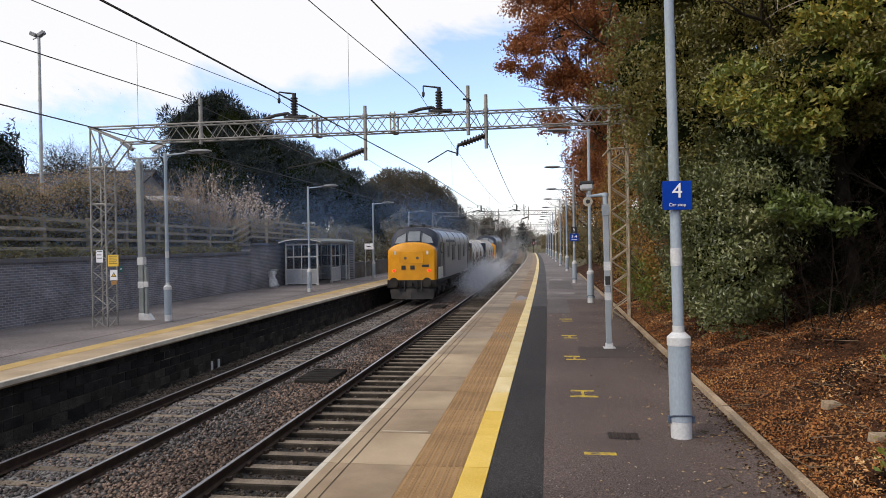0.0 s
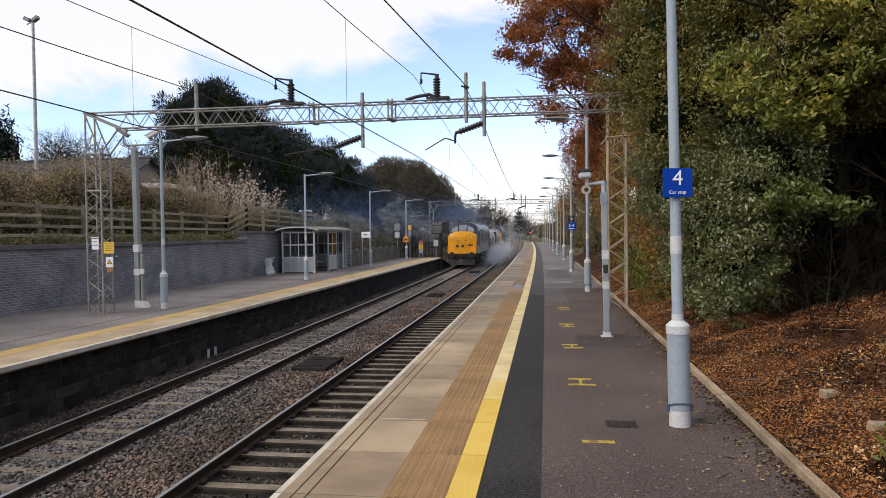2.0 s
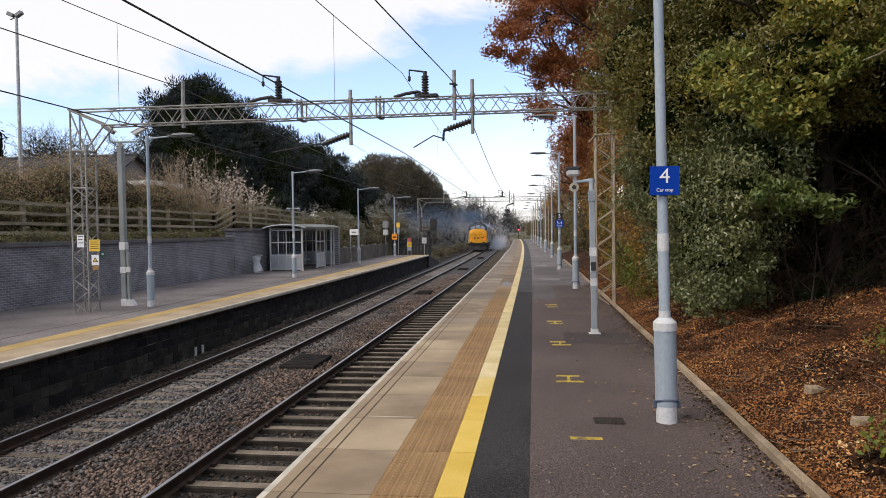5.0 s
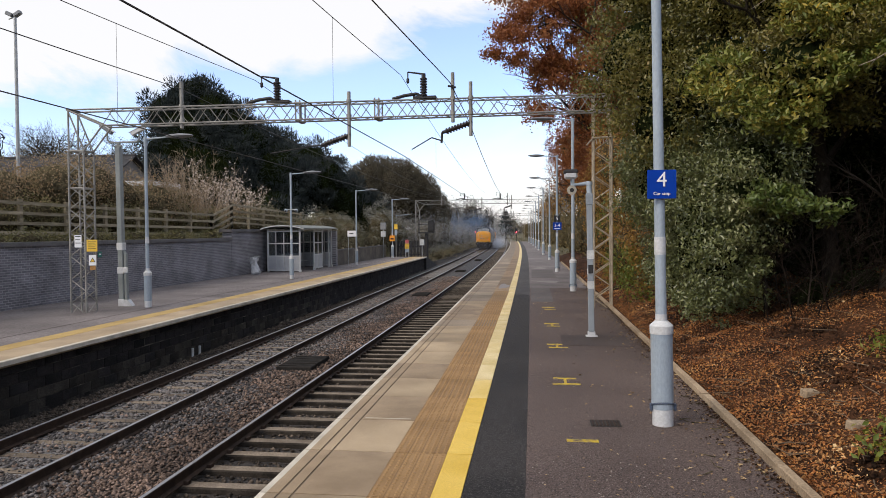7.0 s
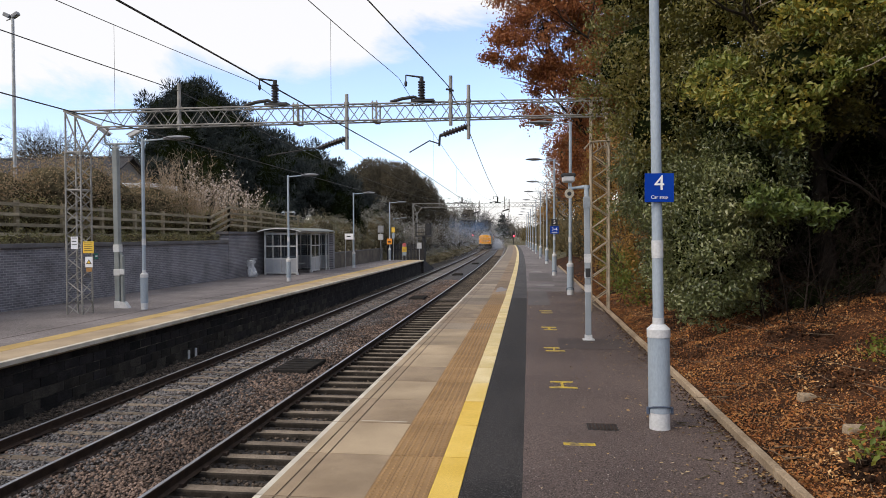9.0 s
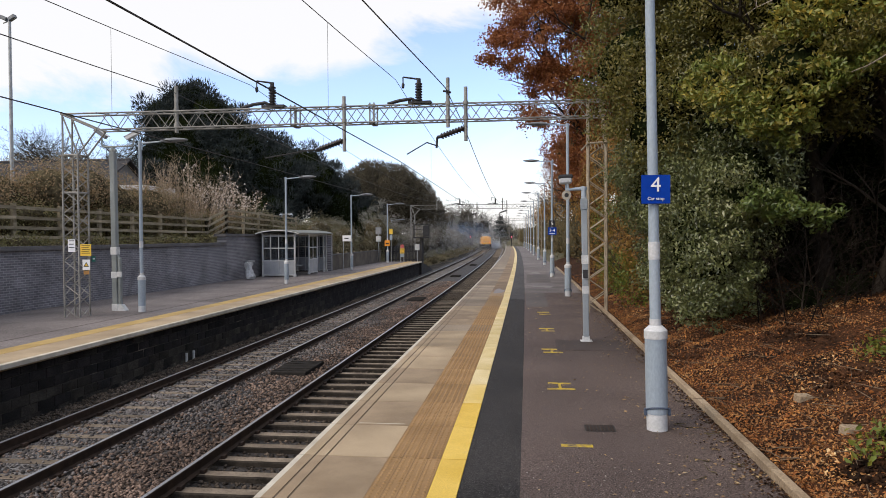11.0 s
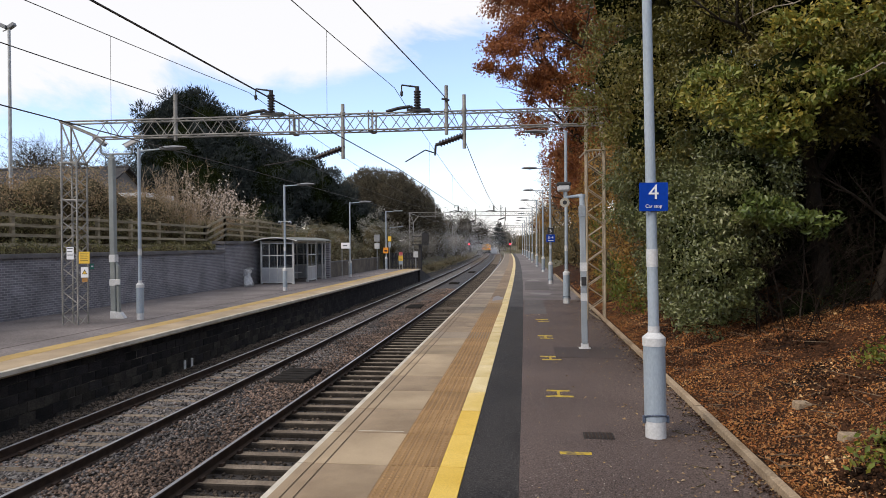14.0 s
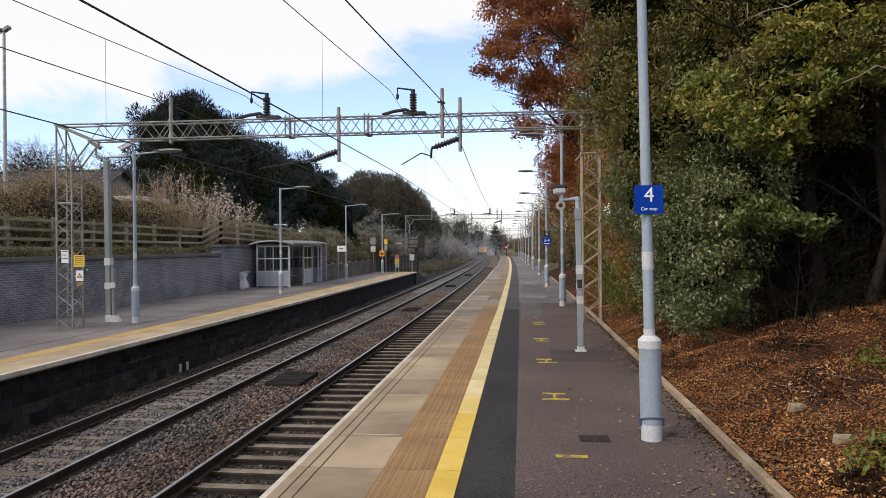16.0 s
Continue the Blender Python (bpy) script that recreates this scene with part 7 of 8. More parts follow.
plant("old_mans_beard", "mound of pale grey climber seed heads over scrub", "shrub", "bank scrub",
      [(-14.4, 49, 1.1, 0.9, 3.0, 1.2), (-14.3, 54, 1.0, 0.9, 3.0, 1.2), (-14.2, 60, 1.1, 0.9, 3.0, 1.3), (-15.9, 52, 2.6, 1.3, 2.6, 1.5), (-15.2, 57, 2.2, 1.2, 2.6, 1.2), (-14.6, 66, 2.6, 1.5, 2.6, 2.4), (-14.2, 71, 2.0, 1.4, 3.0, 1.7)], 17000, 0.12, L_scrub_b, 58, k_core=0.66, core_mat=M_core_b, gap=0.3,
      extra=[(clumps([(-15.9, 50, 2.8, 1.2, 2.4, 1.5), (-15.4, 56, 2.6, 1.2, 2.4, 1.4), (-14.9, 62, 3.0, 1.2, 2.4, 1.6), (-14.4, 66, 3.8, 1.4, 2.4, 2.2), (-14.0, 71, 2.4, 1.3, 2.6, 1.7)], 80, 0.2, 0.45, 9), 7500, L_beard, 0.085)], kind="stuff")
plant("dry_grass", "straw-coloured dry grass and low scrub at the foot of the cutting", "grass", "cutting scrub",
      [(-11.9 - 0.5 * math.sin(i * 2.9) + bend(70 + 4.5 * i), 70 + 4.5 * i, -0.85 + 0.12 * math.sin(i * 1.7), 1.5, 3.0, 0.55 + 0.2 * math.sin(i * 2.1)) for i in range(34)], 26000, 0.2, L_straw, 62, k_core=0.6, core_mat=M_core_b, gap=0.2, droop=-1.0, narrow=0.25, kind="stuff")
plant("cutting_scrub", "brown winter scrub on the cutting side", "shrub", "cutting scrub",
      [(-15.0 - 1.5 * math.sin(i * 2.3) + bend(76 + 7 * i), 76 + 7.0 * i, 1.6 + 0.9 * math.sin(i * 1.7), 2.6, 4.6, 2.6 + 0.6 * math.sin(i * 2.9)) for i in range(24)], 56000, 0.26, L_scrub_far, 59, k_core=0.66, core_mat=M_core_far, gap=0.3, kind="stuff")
for i, (x, s, h) in enumerate([(-44, 58, 9), (-48, 66, 10), (-40, 66, 9), (-55, 62, 10), (-36, 70, 8), (-46, 61, 8.5), (-41.5, 60, 8), (-38, 63, 8.5)]):
    plant("bare_tree", "bare winter tree behind the buildings", "tree", "bare trees", [(x, s, h * 0.75 + 2, 2.6, 2.6, h * 0.3)], 2600, 0.35, L_dome, 70 + i, narrow=0.06,
          trunk=[dict(base=(x, s, 2), height=h, r=0.12, limbs=26, depth=2)], k_core=0, shell=0.9, gap=0.3)
plant("conifer", "dark conifer at the edge of the bank", "tree", "dark conifers", [(-52.4, 60, 9, 2.4, 3, 5), (-52.9, 60, 5, 3, 4, 4)], 6000, 0.7, L_yew, 78, k_core=0.85, droop=-0.6, narrow=0.25)
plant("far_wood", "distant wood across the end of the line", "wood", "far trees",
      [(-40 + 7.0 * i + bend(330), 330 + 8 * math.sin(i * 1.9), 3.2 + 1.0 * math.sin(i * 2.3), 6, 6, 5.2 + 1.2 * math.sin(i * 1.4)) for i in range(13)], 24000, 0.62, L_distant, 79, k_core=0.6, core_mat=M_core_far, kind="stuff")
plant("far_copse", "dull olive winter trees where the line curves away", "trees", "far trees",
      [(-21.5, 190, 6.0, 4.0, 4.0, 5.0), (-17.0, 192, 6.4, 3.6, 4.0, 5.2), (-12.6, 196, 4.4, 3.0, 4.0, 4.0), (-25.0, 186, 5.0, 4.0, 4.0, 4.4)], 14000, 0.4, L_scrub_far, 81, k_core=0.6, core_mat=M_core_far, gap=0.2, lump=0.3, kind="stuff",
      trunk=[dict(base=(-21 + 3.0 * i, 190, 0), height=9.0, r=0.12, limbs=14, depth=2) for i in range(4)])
plant("far_conifer", "dark cedar beyond the end of the platform", "tree", "far trees", [(-9.6, 250, 8.8, 0.9, 1.2, 0.9), (-9.9, 250, 7.4, 1.8, 2, 0.7), (-9.3, 250, 5.9, 2.4, 2.4, 0.7), (-9.8, 250, 4.4, 2.8, 3, 0.8), (-9.4, 250, 2.8, 2.6, 3, 0.8)], 5200, 0.42, L_yew, 80,
      trunk=[dict(base=(-9.6, 250, -1), height=10, r=0.3, limbs=8)], k_core=0.45, gap=0.3, shell=0.7)


def litter():
    rng = np.random.default_rng(31)
    n = 175000
    s = 4.5 + 34 * rng.uniform(0, 1, n) ** 1.5
    x = 2.3 + 7.0 * rng.uniform(0, 1, n) ** 1.3
    z = np.array([ground_height(a, b) for a, b in zip(x, s)]) + rng.uniform(0.003, 0.04, n)
    bare = np.sin(x * 2.1 + 0.7 * s) * np.sin(s * 1.3 - x) + 0.5 * np.sin(x * 5.1) * np.sin(s * 4.3)
    keep = bare + 0.35 * np.sin(x * 9.3 + s * 3) * np.sin(s * 8.1 - x * 2) + rng.uniform(-0.6, 0.6, n) < 0.66
    x, s, z = x[keep], s[keep], z[keep]
    n = len(x)
    p = np.stack([x, s, z], 1)
    up = np.tile([[-0.25, 0, 1.0]], (n, 1))
    me = leaves("leaf_litter", p, up, rng.choice([0.024, 0.036, 0.052], n, p=[0.45, 0.4, 0.15]), L_litter, rng, 0, 0.5, 0.6, 0.28)
    tagged(new("leaf_litter", me), "thick carpet of orange-brown fallen leaves on the bank", "fallen leaves", kind="stuff")
    # clods of dark earth where the leaves lie thin, added to look like dark hollows
    n = 16000
    cs, cx = 5 + 16 * rng.uniform(0, 1, n) ** 1.3, 2.4 + 5.5 * rng.uniform(0, 1, n) ** 1.2
    thin = np.sin(cx * 2.1 + 0.7 * cs) * np.sin(cs * 1.3 - cx) + 0.5 * np.sin(cx * 5.1) * np.sin(cs * 4.3)
    cs, cx = cs[thin > 0.6], cx[thin > 0.6]
    n = len(cs)
    base = np.array([(1, 0, 0), (-1, 0, 0), (0, 1, 0), (0, -1, 0), (0, 0, 1), (0, 0, -1)], float)
    tri = np.array([(0, 2, 4), (2, 1, 4), (1, 3, 4), (3, 0, 4), (2, 0, 5), (1, 2, 5), (3, 1, 5), (0, 3, 5)])
    v = base[None] * rng.uniform(0.5, 1.3, (n, 6, 1)) * rng.uniform(0.012, 0.05, (n, 1, 1)) + rng.normal(0, 0.006, (n, 6, 3))
    v += np.stack([cx, cs, [ground_height(a, b) + 0.015 for a, b in zip(cx, cs)]], 1)[:, None]
    me = mesh_data("soil_clods", v.reshape(-1, 3), ((np.arange(n) * 6)[:, None, None] + tri[None]).reshape(-1, 3), M_soil)
    tagged(new("soil_clods", me), "clods of dark earth among the fallen leaves", "soil", kind="stuff")
    # dark crumbs and leaf mould washed against the edging
    n = 2600
    s = 5.0 + 24 * rng.uniform(0, 1, n) ** 1.3
    x = 2.16 - rng.exponential(0.10, n) * (0.6 + 0.5 * np.sin(s * 1.1) ** 2)
    p = np.stack([x, s, np.full(n, 0.006)], 1)
    me = leaves("leaf_mould", p, np.tile([[0, 0, 1.0]], (n, 1)), 0.034, L_mould, rng, 0, 0.7, 0.35, 0.4)
    tagged(new("leaf_mould", me), "dark crumbled leaf mould along the edging boards", "fallen leaves", kind="stuff")
    n = 1500
    s = 5.0 + 22 * rng.uniform(0, 1, n) ** 1.4
    x = np.where(rng.uniform(0, 1, n) < 0.75, 2.2 - rng.exponential(0.28, n), rng.uniform(0.0, 2.1, n))
    x = np.clip(x, -0.05, 2.2)
    p = np.stack([x, s, np.full(n, 0.012)], 1)
    me = leaves("scattered_leaves", p, np.tile([[0, 0, 1.0]], (n, 1)), rng.choice([0.026, 0.038, 0.05], n, p=[0.4, 0.4, 0.2]), L_paleleaf, rng, 0, 0.65, 0.18, 0.3)
    tagged(new("scattered_leaves", me), "scattered pale fallen leaves on the tarmac", "fallen leaves", kind="stuff")


litter()


def twigs():
    rng = np.random.default_rng(33)
    bm = bmesh.new()
    for i in range(260):
        s, x = 5.0 + 16 * rng.uniform() ** 1.3, 2.35 + 4.5 * rng.uniform() ** 1.3
        a, L = rng.uniform(0, 6.28), rng.uniform(0.12, 0.55)
        p = Vector((x, s, ground_height(x, s) + 0.03))
        for k in range(2):
            q = p + Vector((math.cos(a) * L / 2, math.sin(a) * L / 2, rng.uniform(-0.01, 0.05)))
            rod(bm, p, q, 0.006 - 0.002 * k, 0.004 - 0.002 * k, 4, caps=False)
            p, a = q, a + rng.uniform(-0.5, 0.5)
    tagged(new("fallen_twigs", mesh_of("fallen_twigs", bm, M_twig_dark)), "thin broken twigs among the fallen leaves", "twigs", kind="stuff")
    bm = bmesh.new()
    for i in range(26):
        x, s = rng.uniform(1.5, 2.12), 6.4 + 3.4 * rng.uniform()
        a, L = rng.uniform(0, 6.28), rng.uniform(0.05, 0.2)
        rod(bm, (x, s, 0.008), (x + math.cos(a) * L, s + math.sin(a) * L, 0.012), 0.006, 0.003, 4)
    tagged(new("platform_twigs", mesh_of("platform_twigs", bm, M_core_b)), "dark twig fragments on the tarmac", "twigs", kind="stuff")
    # stones and grit scattered on the tarmac
    n = 420
    x, s = rng.uniform(-0.05, 2.1, n), 5.2 + 16 * rng.uniform(0, 1, n) ** 1.4
    r = rng.uniform(0.003, 0.009, n)
    tet = np.array([(1, 1, 0), (1, -1, 0), (-1, 0, 0), (0, 0, 1.2)])
    v = np.stack([x, s, np.full(n, 0.001)], 1)[:, None] + tet[None] * r[:, None, None]
    f = (np.arange(n) * 4)[:, None, None] + np.array([(0, 3, 1), (1, 3, 2), (2, 3, 0), (0, 1, 2)])[None]
    tagged(new("tarmac_grit", mesh_data("tarmac_grit", v.reshape(-1, 3), f.reshape(-1, 3), M_patch_pale)), "pale grit scattered on the tarmac", "grit", kind="stuff")


M_patch_pale = surf("pale_grit", (0.20, 0.18, 0.16), (0.34, 0.31, 0.28), 3, 0.9, island=0.4)
twigs()

plant("bramble_sprig", "yellow-green bramble sprigs growing through the fallen leaves", "bramble", "bank sprigs",
      [(2.95, 6.3, 0.36, 0.26, 0.3, 0.16), (3.2, 6.7, 0.42, 0.25, 0.3, 0.14), (4.4, 9.45, 0.76, 0.28, 0.35, 0.2)], 330, 0.075, L_yellowing, 61, k_core=0, shell=0.9, gap=0.2)


def bare_branches():
    g = thing("bare_branch", "pale leafless twigs hanging from the tree canopy", "branch")
    rng = np.random.default_rng(64)
    for run in (((5.9, 11.8, 6.6), (4.57, 10.0, 5.74), (3.85, 10.0, 5.54), (3.36, 10.0, 5.41), (2.96, 10.1, 5.22)), ((4.57, 10.0, 5.74), (4.1, 9.9, 5.95), (3.7, 9.9, 5.7), (3.5, 9.9, 5.78)), ((6.4, 11.5, 4.9), (5.4, 10.2, 4.5), (4.8, 10.1, 4.62), (4.35, 10.1, 4.4)), ((6.6, 11.2, 6.2), (5.5, 10.1, 5.5), (5.2, 10.0, 4.9), (5.3, 10.0, 4.5))):
        bm = bmesh.new()
        pts = [Vector(p) for p in run]
        for k, (a, b) in enumerate(zip(pts, pts[1:])):
            m = a.lerp(b, 0.5) + Vector(rng.normal(0, 0.03, 3))
            rod(bm, a, m, 0.016 - 0.003 * k, 0.014 - 0.003 * k, 5, caps=False)
            rod(bm, m, b, 0.014 - 0.003 * k, 0.012 - 0.003 * k, 5, caps=False)
            for _ in range(2):
                rod(bm, m, m + Vector(rng.normal(0, 0.16, 3)), 0.005, 0.002, 4, caps=False)
        part("twig", bm, M_twig, g)


bare_branches()
# ---- train ----
M_navy = surf("loco_navy", (0.012, 0.018, 0.035), (0.022, 0.03, 0.05), 1.2, 0.35, bump=0.03, fine=40, fine_mix=0.15)
M_locoside = surf("loco_side_grey", (0.13, 0.135, 0.145), (0.20, 0.205, 0.215), 0.9, 0.35, bump=0.03, fine=40, fine_mix=0.15)
M_locoyel = surf("loco_yellow", (0.60, 0.255, 0.002), (0.74, 0.33, 0.004), 1.5, 0.4, bump=0.03, fine=40, fine_mix=0.08)
M_locoroof = surf("loco_roof_grey", (0.045, 0.045, 0.048), (0.085, 0.085, 0.09), 1.5, 0.6, bump=0.1, fine=20)
M_under = surf("underframe_grime", (0.013, 0.012, 0.011), (0.032, 0.028, 0.025), 3, 0.85, bump=0.3, fine=30)
M_plough = surf("plough_grey", (0.022, 0.021, 0.021), (0.045, 0.042, 0.041), 3, 0.7, bump=0.2, fine=30)
# grey-blue base: the sky's reflection in the glass is put into the colour
M_wind = surf("windscreen_sky_tint", (0.13, 0.155, 0.18), (0.20, 0.225, 0.25), 1, 0.08, bump=0.0, spec=0.9)
M_tank = surf("tank_pale", (0.40, 0.38, 0.34), (0.62, 0.60, 0.56), 1.2, 0.45, bump=0.05, fine=20)
M_tankrust = surf("tank_band_rust", (0.10, 0.075, 0.055), (0.16, 0.12, 0.085), 2, 0.8)
M_cream_side = surf("cab_side_cream", (0.5, 0.5, 0.47), (0.6, 0.6, 0.56), 2, 0.45)
M_tail = glow_mat("tail_lamp_red", (1.0, 0.02, 0.01), 2.2)


def loft(bm, rings, mi=0, ends=True):
    rs = [[bm.verts.new(p) for p in r] for r in rings]
    fs = []
    for a, b in zip(rs, rs[1:]):
        for i in range(len(a) - 1):
            fs.append(bm.faces.new((a[i], a[i + 1], b[i + 1], b[i])))
        fs.append(bm.faces.new((a[-1], a[0], b[0], b[-1])))
    if ends:
        fs += [bm.faces.new(rs[0]), bm.faces.new(rs[-1])]
    bmesh.ops.recalc_face_normals(bm, faces=fs)
    for f in fs:
        f.material_index = mi
    return bm


def arch(y, half, z0, z1, crown, n=14, power=2.6, dy=0.0):
    """An arched outline at y: straight sides from z0 to z1, then a rounded top of that height."""
    pts = [(half, y, z0)]
    for i in range(n + 1):
        a = math.pi * i / n
        c, s = math.cos(a), math.sin(a)
        x = half * (abs(c) ** (2 / power)) * (1 if c >= 0 else -1)
        pts.append((x, y + dy * (s ** 2), z1 + crown * (abs(s) ** (2 / power))))
    pts.append((-half, y, z0))
    return pts


def build_loco():
    g = thing("diesel_locomotive", "yellow-nosed dark blue diesel locomotive with three-window cab", "locomotive", "train vehicles")
    L = 18.75
    bm = bmesh.new()
    loft(bm, [arch(y, 1.33, 1.1, 3.0, 0.84) for y in (2.1, 6, 12, L - 2.1)])
    body = part("body", bm, M_locoside, g, "grey-blue glossy body side", 40)
    bm = bmesh.new()
    loft(bm, [arch(y, 1.0, 3.45, 3.5, 0.42) for y in (2.4, L - 2.4)])
    part("roof", bm, M_locoroof, g, "grey roof", 40)
    for y in (4.2, 7.0, 9.6, 12.2, 14.6):
        bm = bmesh.new()
        box(bm, -0.55, 0.55, y - 0.7, y + 0.7, 3.84, 3.97, bevel=0.04)
        part("roof_hatch", bm, M_locoroof, g)
    for y in (2.7, 5.6, 8.3, 10.9, 13.4, 15.9):
        bm = bmesh.new()
        loft(bm, [arch(q, 1.345, 2.8, 3.0, 0.855) for q in (y, y + 0.07)])
        part("roof_band", bm, M_black, g, "dark roof joint strip")
    bm = bmesh.new()
    for x in (-0.35, 0.35):
        rod(bm, (x, 2.3, 3.8), (x, 2.3, 4.0), 0.1, n=10)
    part("horn", bm, M_black, g)
    for end in (0, 1):
        m = Matrix.Identity(4) if end == 0 else pose(0, L, 0, 0, 0, 180)
        bm = bmesh.new()
        loft(bm, [[m @ Vector(p) for p in r] for r in (arch(0.42, 1.20, 1.12, 2.50, 0.47, dy=0.04, power=2.2), arch(0.47, 1.25, 1.1, 2.52, 0.50, dy=0.03, power=2.2), arch(0.86, 1.28, 1.1, 2.53, 0.525, power=2.2))])
        nose = part("nose", bm, M_locoyel, g, "bright yellow rounded nose", 45)
        bm = bmesh.new()
        loft(bm, [[m @ Vector(p) for p in r] for r in (arch(0.86, 1.275, 1.1, 2.53, 0.52, power=2.2), arch(1.3, 1.30, 1.1, 2.54, 0.56, power=2.3))])
        part("nose_side", bm, M_navy, g, "dark blue nose side", 45)
        bm = bmesh.new()
        box(bm, -0.64, 0.64, 0.405, 0.46, 1.98, 2.56, m=m, bevel=0.02)
        part("nose_door", bm, M_locoyel, nose)
        bm = bmesh.new()
        loft(bm, [[m @ Vector(p) for p in r] for r in (arch(1.15, 1.24, 1.1, 2.60, 0.46), arch(1.4, 1.28, 1.1, 2.85, 0.60), arch(1.65, 1.31, 1.1, 3.0, 0.84), arch(2.6, 1.34, 1.1, 3.0, 0.87))])
        cab = part("cab", bm, M_navy, g, "dark cab top", 40)
        for x0, x1 in ((-1.06, -0.42), (-0.35, 0.35), (0.42, 1.06)):
            bm = bmesh.new()
            zt = 3.64 if abs(x0 + x1) < 0.1 else 3.58
            pts = []
            for x, z in ((x0, 3.08 if abs(x0 + x1) < 0.1 else 2.98), (x1, 3.08 if abs(x0 + x1) < 0.1 else 2.98), (x1 * (1 if x1 < 1 else 0.88), zt if x1 < 1 else zt - 0.26), (x0 * (1 if x0 > -1 else 0.88), zt if x0 > -1 else zt - 0.26)):
                pts.append((x, 1.11 + (z - 3.05) / 1.62 + 0.16 * max(0.0, abs(x) - 0.5), z))
            r0 = [m @ Vector(p) for p in pts]
            r1 = [m @ Vector((p[0], p[1] + 0.12, p[2])) for p in pts]
            loft(bm, [r0, r1])
            part("windscreen", bm, M_wind, cab, "dark glazed windscreen")
            bm = bmesh.new()
            for i in range(4):
                rod(bm, r0[i], r0[(i + 1) % 4], 0.028, n=5)
            part("window_rim", bm, M_navy, cab)
        for x in (-0.93, 0.93):
            bm = bmesh.new()
            rod(bm, m @ Vector((x, 0.39, 1.6)), m @ Vector((x, 0.5, 1.6)), 0.065, n=12)
            part("tail_lamp", bm, M_tail if end == 0 else M_black, g, "glowing red tail lamp" if end == 0 else "unlit lamp")
        for x in (-0.32, 0.32):
            bm = bmesh.new()
            rod(bm, m @ Vector((x, 0.37, 2.24)), m @ Vector((x, 0.46, 2.24)), 0.075, n=12)
            part("marker_disc", bm, M_tankrust, g, "dull round marker lamp")
        for x in (-0.85, 0.85):
            bm = bmesh.new()
            box(bm, x - 0.05, x + 0.05, 0.40, 0.55, 2.42, 2.6, m=m)
            part("lamp_bracket", bm, M_cream_side, g)
        bm = bmesh.new()
        for x in (-0.42, 0.05):
            box(bm, x - 0.11, x + 0.11, 0.38, 0.46, 1.66, 1.86, m=m)
        part("socket_box", bm, M_black, g)
        bm = bmesh.new()
        box(bm, 0.55, 0.92, 0.395, 0.46, 1.78, 1.9, m=m)
        part("number_bar", bm, M_black, g, "small dark number bar")
        bm = bmesh.new()
        box(bm, -1.3, 1.3, 0.42, 0.75, 0.72, 1.14, m=m, bevel=0.03)
        part("buffer_beam", bm, M_under, g, "grimy black buffer beam")
        for x in (-0.87, 0.87):
            bm = bmesh.new()
            rod(bm, m @ Vector((x, 0.0, 1.02)), m @ Vector((x, 0.06, 1.02)), 0.24, n=14)
            rod(bm, m @ Vector((x, 0.06, 1.02)), m @ Vector((x, 0.5, 1.02)), 0.12, n=10)
            part("buffer", bm, M_under, g)
        bm = bmesh.new()
        loft(bm, [[m @ Vector(p) for p in r] for r in ([(-1.2, 0.55, 0.7), (0, 0.3, 0.7), (1.2, 0.55, 0.7), (1.2, 0.75, 0.7), (-1.2, 0.75, 0.7)], [(-1.1, 0.5, 0.18), (0, 0.18, 0.18), (1.1, 0.5, 0.18), (1.1, 0.75, 0.18), (-1.1, 0.75, 0.18)])])
        part("snowplough", bm, M_plough, g, "dull grey snowplough")
        bm = bmesh.new()
        for x in (-0.6, -0.35, 0.3, 0.55):
            rod(bm, m @ Vector((x, 0.35, 1.1)), m @ Vector((x, 0.3, 0.6)), 0.035, n=6)
        rod(bm, m @ Vector((0, 0.1, 0.95)), m @ Vector((0, 0.5, 0.95)), 0.09, n=8)
        part("coupling_hoses", bm, M_black, g)
        for sx in (-1, 1):
            bm = bmesh.new()
            box(bm, sx * 1.335 - 0.03, sx * 1.335 + 0.012, 1.0, 2.55, 1.15, 1.75, m=m)
            part("cab_door", bm, M_cream_side if end == 0 else M_navy, g, "cream cab side panel" if end == 0 else "")
            bm = bmesh.new()
            box(bm, sx * 1.335 - 0.012, sx * 1.335 + 0.012, 2.0, 2.75, 2.45, 3.05, m=m)
            part("cab_side_window", bm, M_wind, g)
            bm = bmesh.new()
            box(bm, sx * 1.335 - 0.014, sx * 1.335 + 0.014, 2.95, 3.55, 1.2, 3.0, m=m)
            part("cab_door", bm, M_navy, g)
    for sx in (-1, 1):
        for y, w, z0, z1 in ((5.2, 0.9, 2.2, 2.85), (7.4, 1.4, 2.0, 2.9), (10.5, 1.6, 1.9, 2.9), (13.2, 1.2, 2.1, 2.9)):
            bm = bmesh.new()
            box(bm, sx * 1.335 - 0.012, sx * 1.335 + 0.012, y - w / 2, y + w / 2, z0, z1)
            for k in range(6):
                z = z0 + (z1 - z0) * (k + 0.5) / 6
                box(bm, sx * 1.345 - 0.02, sx * 1.345 + 0.02, y - w / 2, y + w / 2, z - 0.02, z + 0.02)
            part("grille", bm, M_navy, g)
        bm = bmesh.new()
        box(bm, sx * 1.25 - 0.05, sx * 1.25 + 0.05, 0.9, L - 0.9, 0.95, 1.12)
        part("solebar", bm, M_under, g)
    for sx in (-1, 1):
        for k in range(5):
            bm = bmesh.new()
            box(bm, -0.02, 0.02, -0.3, 0.3, -0.16, 0.16, m=pose(sx * 1.285, 4.6 + 0.75 * k, 3.2, 0, -sx * 24, 0))
            part("roof_grille", bm, M_black, g)
    bm = bmesh.new()
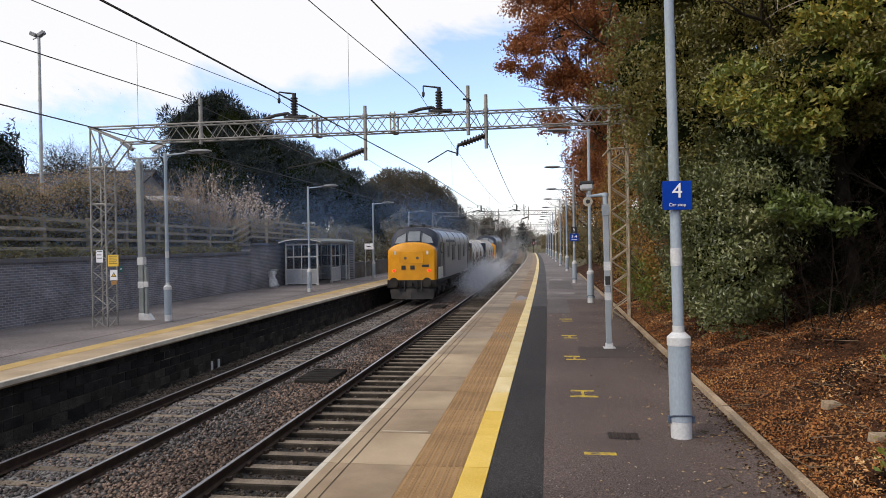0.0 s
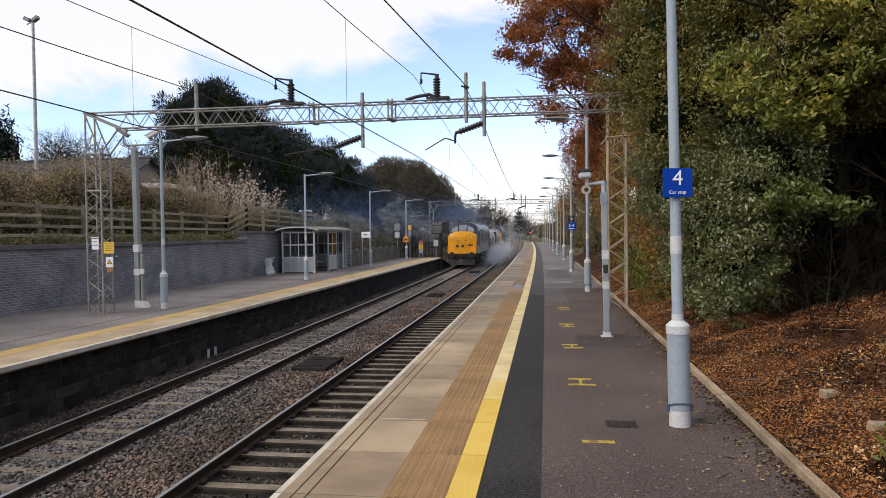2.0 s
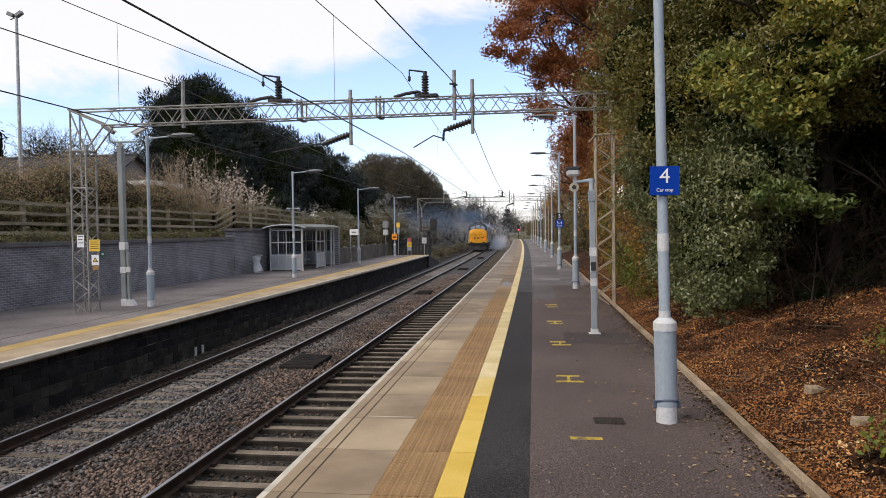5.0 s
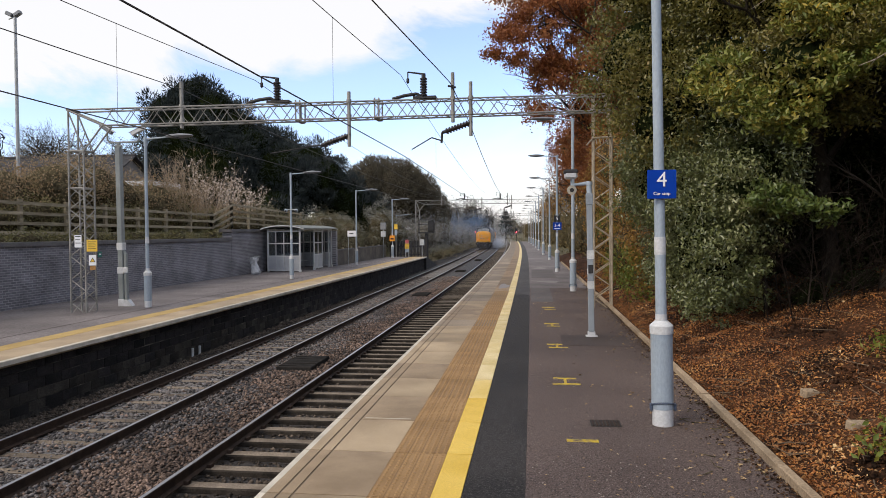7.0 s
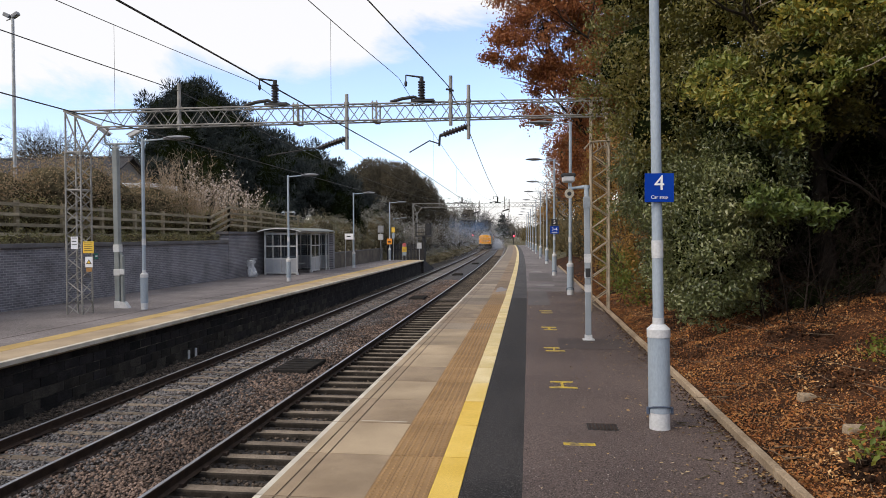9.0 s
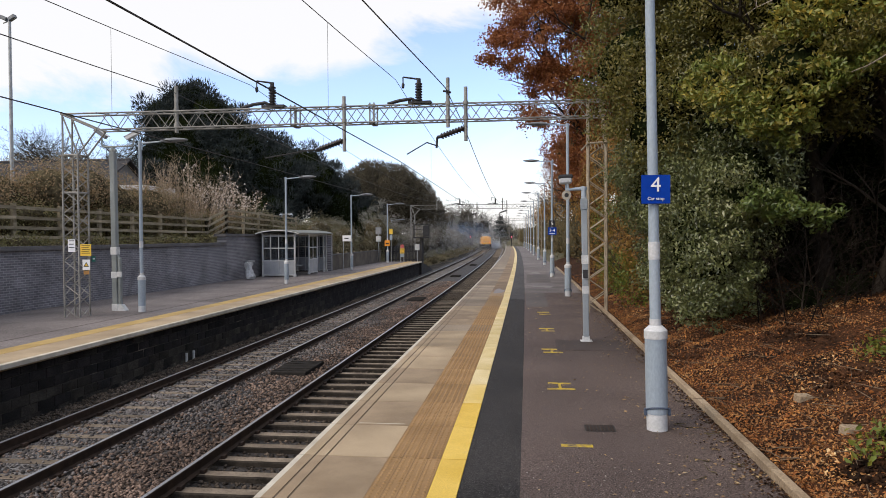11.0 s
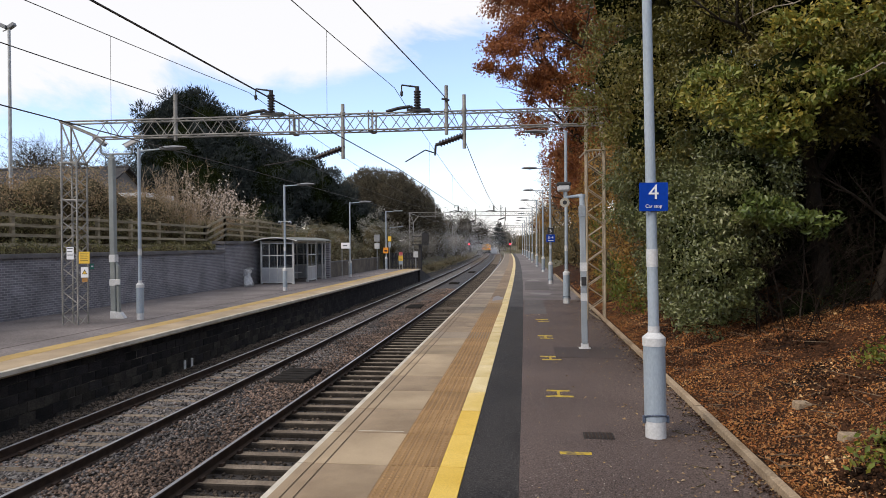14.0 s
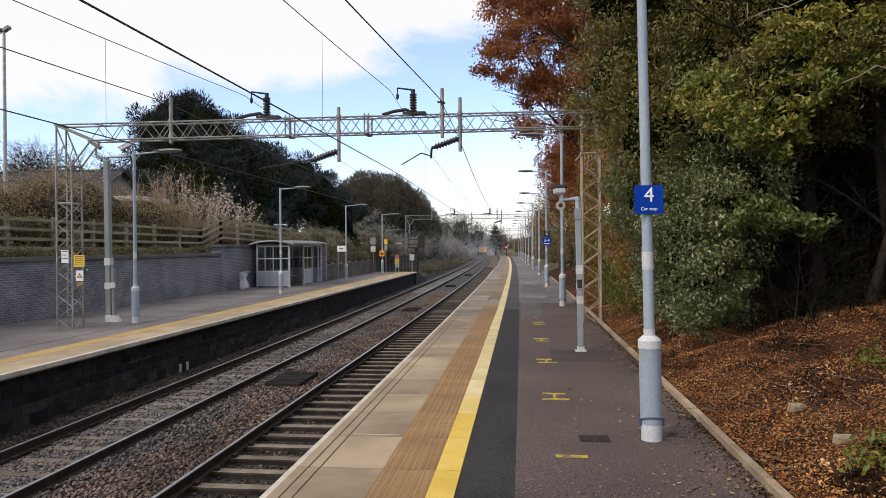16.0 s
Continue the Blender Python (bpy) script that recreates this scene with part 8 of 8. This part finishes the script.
    box(bm, -1.15, 1.15, 7.4, 11.4, 0.35, 1.1, bevel=0.08)
    part("fuel_tank", bm, M_under, g)
    for c in (3.9, L - 3.9):
        bg = bmesh.new()
        for sx in (-1, 1):
            box(bg, sx * 1.05 - 0.06, sx * 1.05 + 0.06, c - 2.5, c + 2.5, 0.55, 0.95, bevel=0.03)
            for dy in (-1.9, 0, 1.9):
                box(bg, sx * 1.13 - 0.1, sx * 1.13 + 0.1, c + dy - 0.17, c + dy + 0.17, 0.35, 0.75, bevel=0.03)
        box(bg, -1.0, 1.0, c - 2.2, c + 2.2, 0.6, 1.0)
        bogie = part("bogie", bg, M_under, g, "grimy six-wheel bogie")
        for dy in (-1.9, 0, 1.9):
            bm = bmesh.new()
            for sx in (-0.75, 0.75):
                rod(bm, (sx - 0.065, c + dy, 0.5), (sx + 0.065, c + dy, 0.5), 0.5, n=24)
            rod(bm, (-0.75, c + dy, 0.5), (0.75, c + dy, 0.5), 0.08, n=8)
            part("wheelset", bm, M_rust, bogie)
    for o in g.children_recursive:       # true body height over the wheels
        if o.name.split(".")[0] not in ("wheelset", "bogie", "fuel_tank"):
            for v in o.data.vertices:
                v.co.x *= 1.035
                v.co.z = 1.2 + (v.co.z - 1.1) * 1.055 if v.co.z > 1.1 else v.co.z * 1.09
    return g


def build_wagon():
    g = thing("tank_wagon", "flat wagon carrying pale water tanks with rusty bands", "wagon", "train vehicles")
    L = 14.6
    bm = bmesh.new()
    box(bm, -1.25, 1.25, 0.3, L - 0.3, 0.85, 1.12)
    part("deck", bm, M_under, g)
    for a, b in ((2.4, 5.6), (6.2, 9.4), (10.0, 13.2)):
        bm = bmesh.new()
        rod(bm, (0, a, 2.35), (0, b, 2.35), 1.2, n=24)
        rod(bm, (0, a, 2.35), (0, a - 0.25, 2.35), 1.2, 0.7, n=24)
        rod(bm, (0, b, 2.35), (0, b + 0.25, 2.35), 1.2, 0.7, n=24)
        t = part("tank", bm, M_tank, g, "pale grey cylindrical tank", 30)
        bm = bmesh.new()
        for y in (a + 0.15, (a + b) / 2, b - 0.15):
            rod(bm, (0, y - 0.05, 2.35), (0, y + 0.05, 2.35), 1.215, n=24)
        part("band", bm, M_tankrust, t, "rusty brown band")
        bm = bmesh.new()
        for sx in (-1, 1):
            for y in (a, b):
                rod(bm, (sx * 1.22, y, 1.1), (sx * 1.22, y, 2.4), 0.035, n=6)
            rod(bm, (sx * 1.22, a, 1.15), (sx * 1.22, b, 1.9), 0.04, n=6)
            rod(bm, (sx * 1.22, b, 1.15), (sx * 1.22, a, 1.9), 0.04, n=6)
        part("tank_cradle", bm, M_tankrust, g, "rusty brown steel cradle")
    bm = bmesh.new()
    box(bm, -1.2, 1.2, 0.5, 1.7, 1.12, 3.2, bevel=0.05)
    part("pump_cabinet", bm, M_navy, g, "dark pump cabinet")
    for c in (2.3, L - 2.3):
        bm = bmesh.new()
        for sx in (-1, 1):
            box(bm, sx * 1.02 - 0.07, sx * 1.02 + 0.07, c - 1.4, c + 1.4, 0.45, 0.75)
        bogie = part("bogie", bm, M_under, g)
        for dy in (-0.9, 0.9):
            bm = bmesh.new()
            for sx in (-0.75, 0.75):
                rod(bm, (sx - 0.06, c + dy, 0.42), (sx + 0.06, c + dy, 0.42), 0.42, n=20)
            rod(bm, (-0.75, c + dy, 0.42), (0.75, c + dy, 0.42), 0.07, n=8)
            part("wheelset", bm, M_rust, bogie)
    return g


loco_rear = build_loco()
loco_front = copy_thing(loco_rear, Matrix.Identity(4))
wagon_a = build_wagon()
wagon_b = copy_thing(wagon_a, Matrix.Identity(4))

L_spray = surf("spray_droplets", (0.62, 0.66, 0.72), (0.78, 0.80, 0.84), 1, 0.9, bump=0.0)
L_smoke = surf("exhaust_specks", (0.09, 0.165, 0.31), (0.13, 0.22, 0.38), 1, 0.95, bump=0.0)


def specks(name, puffs, n, r, mat, seed):
    """A cloud of very small droplets or soot specks, denser inside its puffs."""
    rng = np.random.default_rng(seed)
    w = np.array([p[6] for p in puffs])
    cnt = (w / w.sum() * n).astype(int)
    pts = np.concatenate([np.array(p[:3]) + rng.normal(0, 0.5, (c, 3)) * np.array(p[3:6]) for p, c in zip(puffs, cnt)])
    k = len(pts)
    v = pts[:, None] + rng.normal(0, 0.8, (k, 3, 3)) * (r * rng.uniform(0.6, 1.4, k))[:, None, None]
    f = np.arange(k * 3).reshape(-1, 3)
    return mesh_data(name, v.reshape(-1, 3), f, mat)


# places are relative to the tail of the train at rail height
spray = tagged(new("spray_mist", specks("spray_mist", [(2.1, 13, 0.7, 0.9, 4.5, 0.9, 1.3), (2.3, 20, 0.8, 1.0, 5.0, 1.2, 1.6), (2.8, 26, 0.8, 1.2, 7.0, 1.2, 1.2), (2.6, 8, 0.4, 1.2, 5.0, 0.7, 0.5)], 190000, 0.0107, L_spray, 91)), "white mist of water spray beside the train wheels", "spray", kind="stuff")
smoke = tagged(new("exhaust_haze", specks("exhaust_haze", [(-7.5, -10, 4.2, 4.0, 8.0, 2.4, 1.5), (-5.5, 2, 4.4, 3.4, 9.0, 2.4, 1.7), (-2.0, 16, 5.4, 2.8, 14.0, 1.5, 1.6), (-3.5, 36, 4.0, 3.0, 14.0, 2.6, 0.8), (-9.0, -18, 3.4, 4.5, 8.0, 2.6, 0.9)], 290000, 0.0113, L_smoke, 92)), "thin blue-grey diesel exhaust haze", "smoke", kind="stuff")

haze = tagged(new("lingering_haze", specks("lingering_haze", [(-9.0, 120, 1.2, 5.0, 26, 2.6, 1.0), (-9.5, 165, 1.5, 5.5, 34, 3.2, 1.3), (-12.5, 100, 2.2, 4.0, 22, 3.4, 0.7), (-10.5, 225, 1.6, 8.0, 50, 4.0, 1.3)], 110000, 0.0162, L_spray, 93)), "thin pale haze lingering over the distant line", "haze", kind="stuff")

TAIL, SPEED, GAIN = 36.4, 13.2, -0.035


def motions():
    times = [0.5 * i for i in range(33)]

    def on_line(d, x=TRACKS[1]):
        return [(t, along(x, TAIL + SPEED * t + GAIN * t * t + d, RAIL_Z)) for t in times]
    walk(loco_rear, on_line(0.0))
    walk(wagon_a, on_line(19.4))
    walk(wagon_b, on_line(34.6))
    walk(loco_front, on_line(49.9))
    walk(spray, on_line(0.0))
    walk(smoke, on_line(0.0))
    walk(haze, [(0.0, pose(0, 0, 0)), (16.0, pose(-1.0, 14.0, 0.5))])


motions()
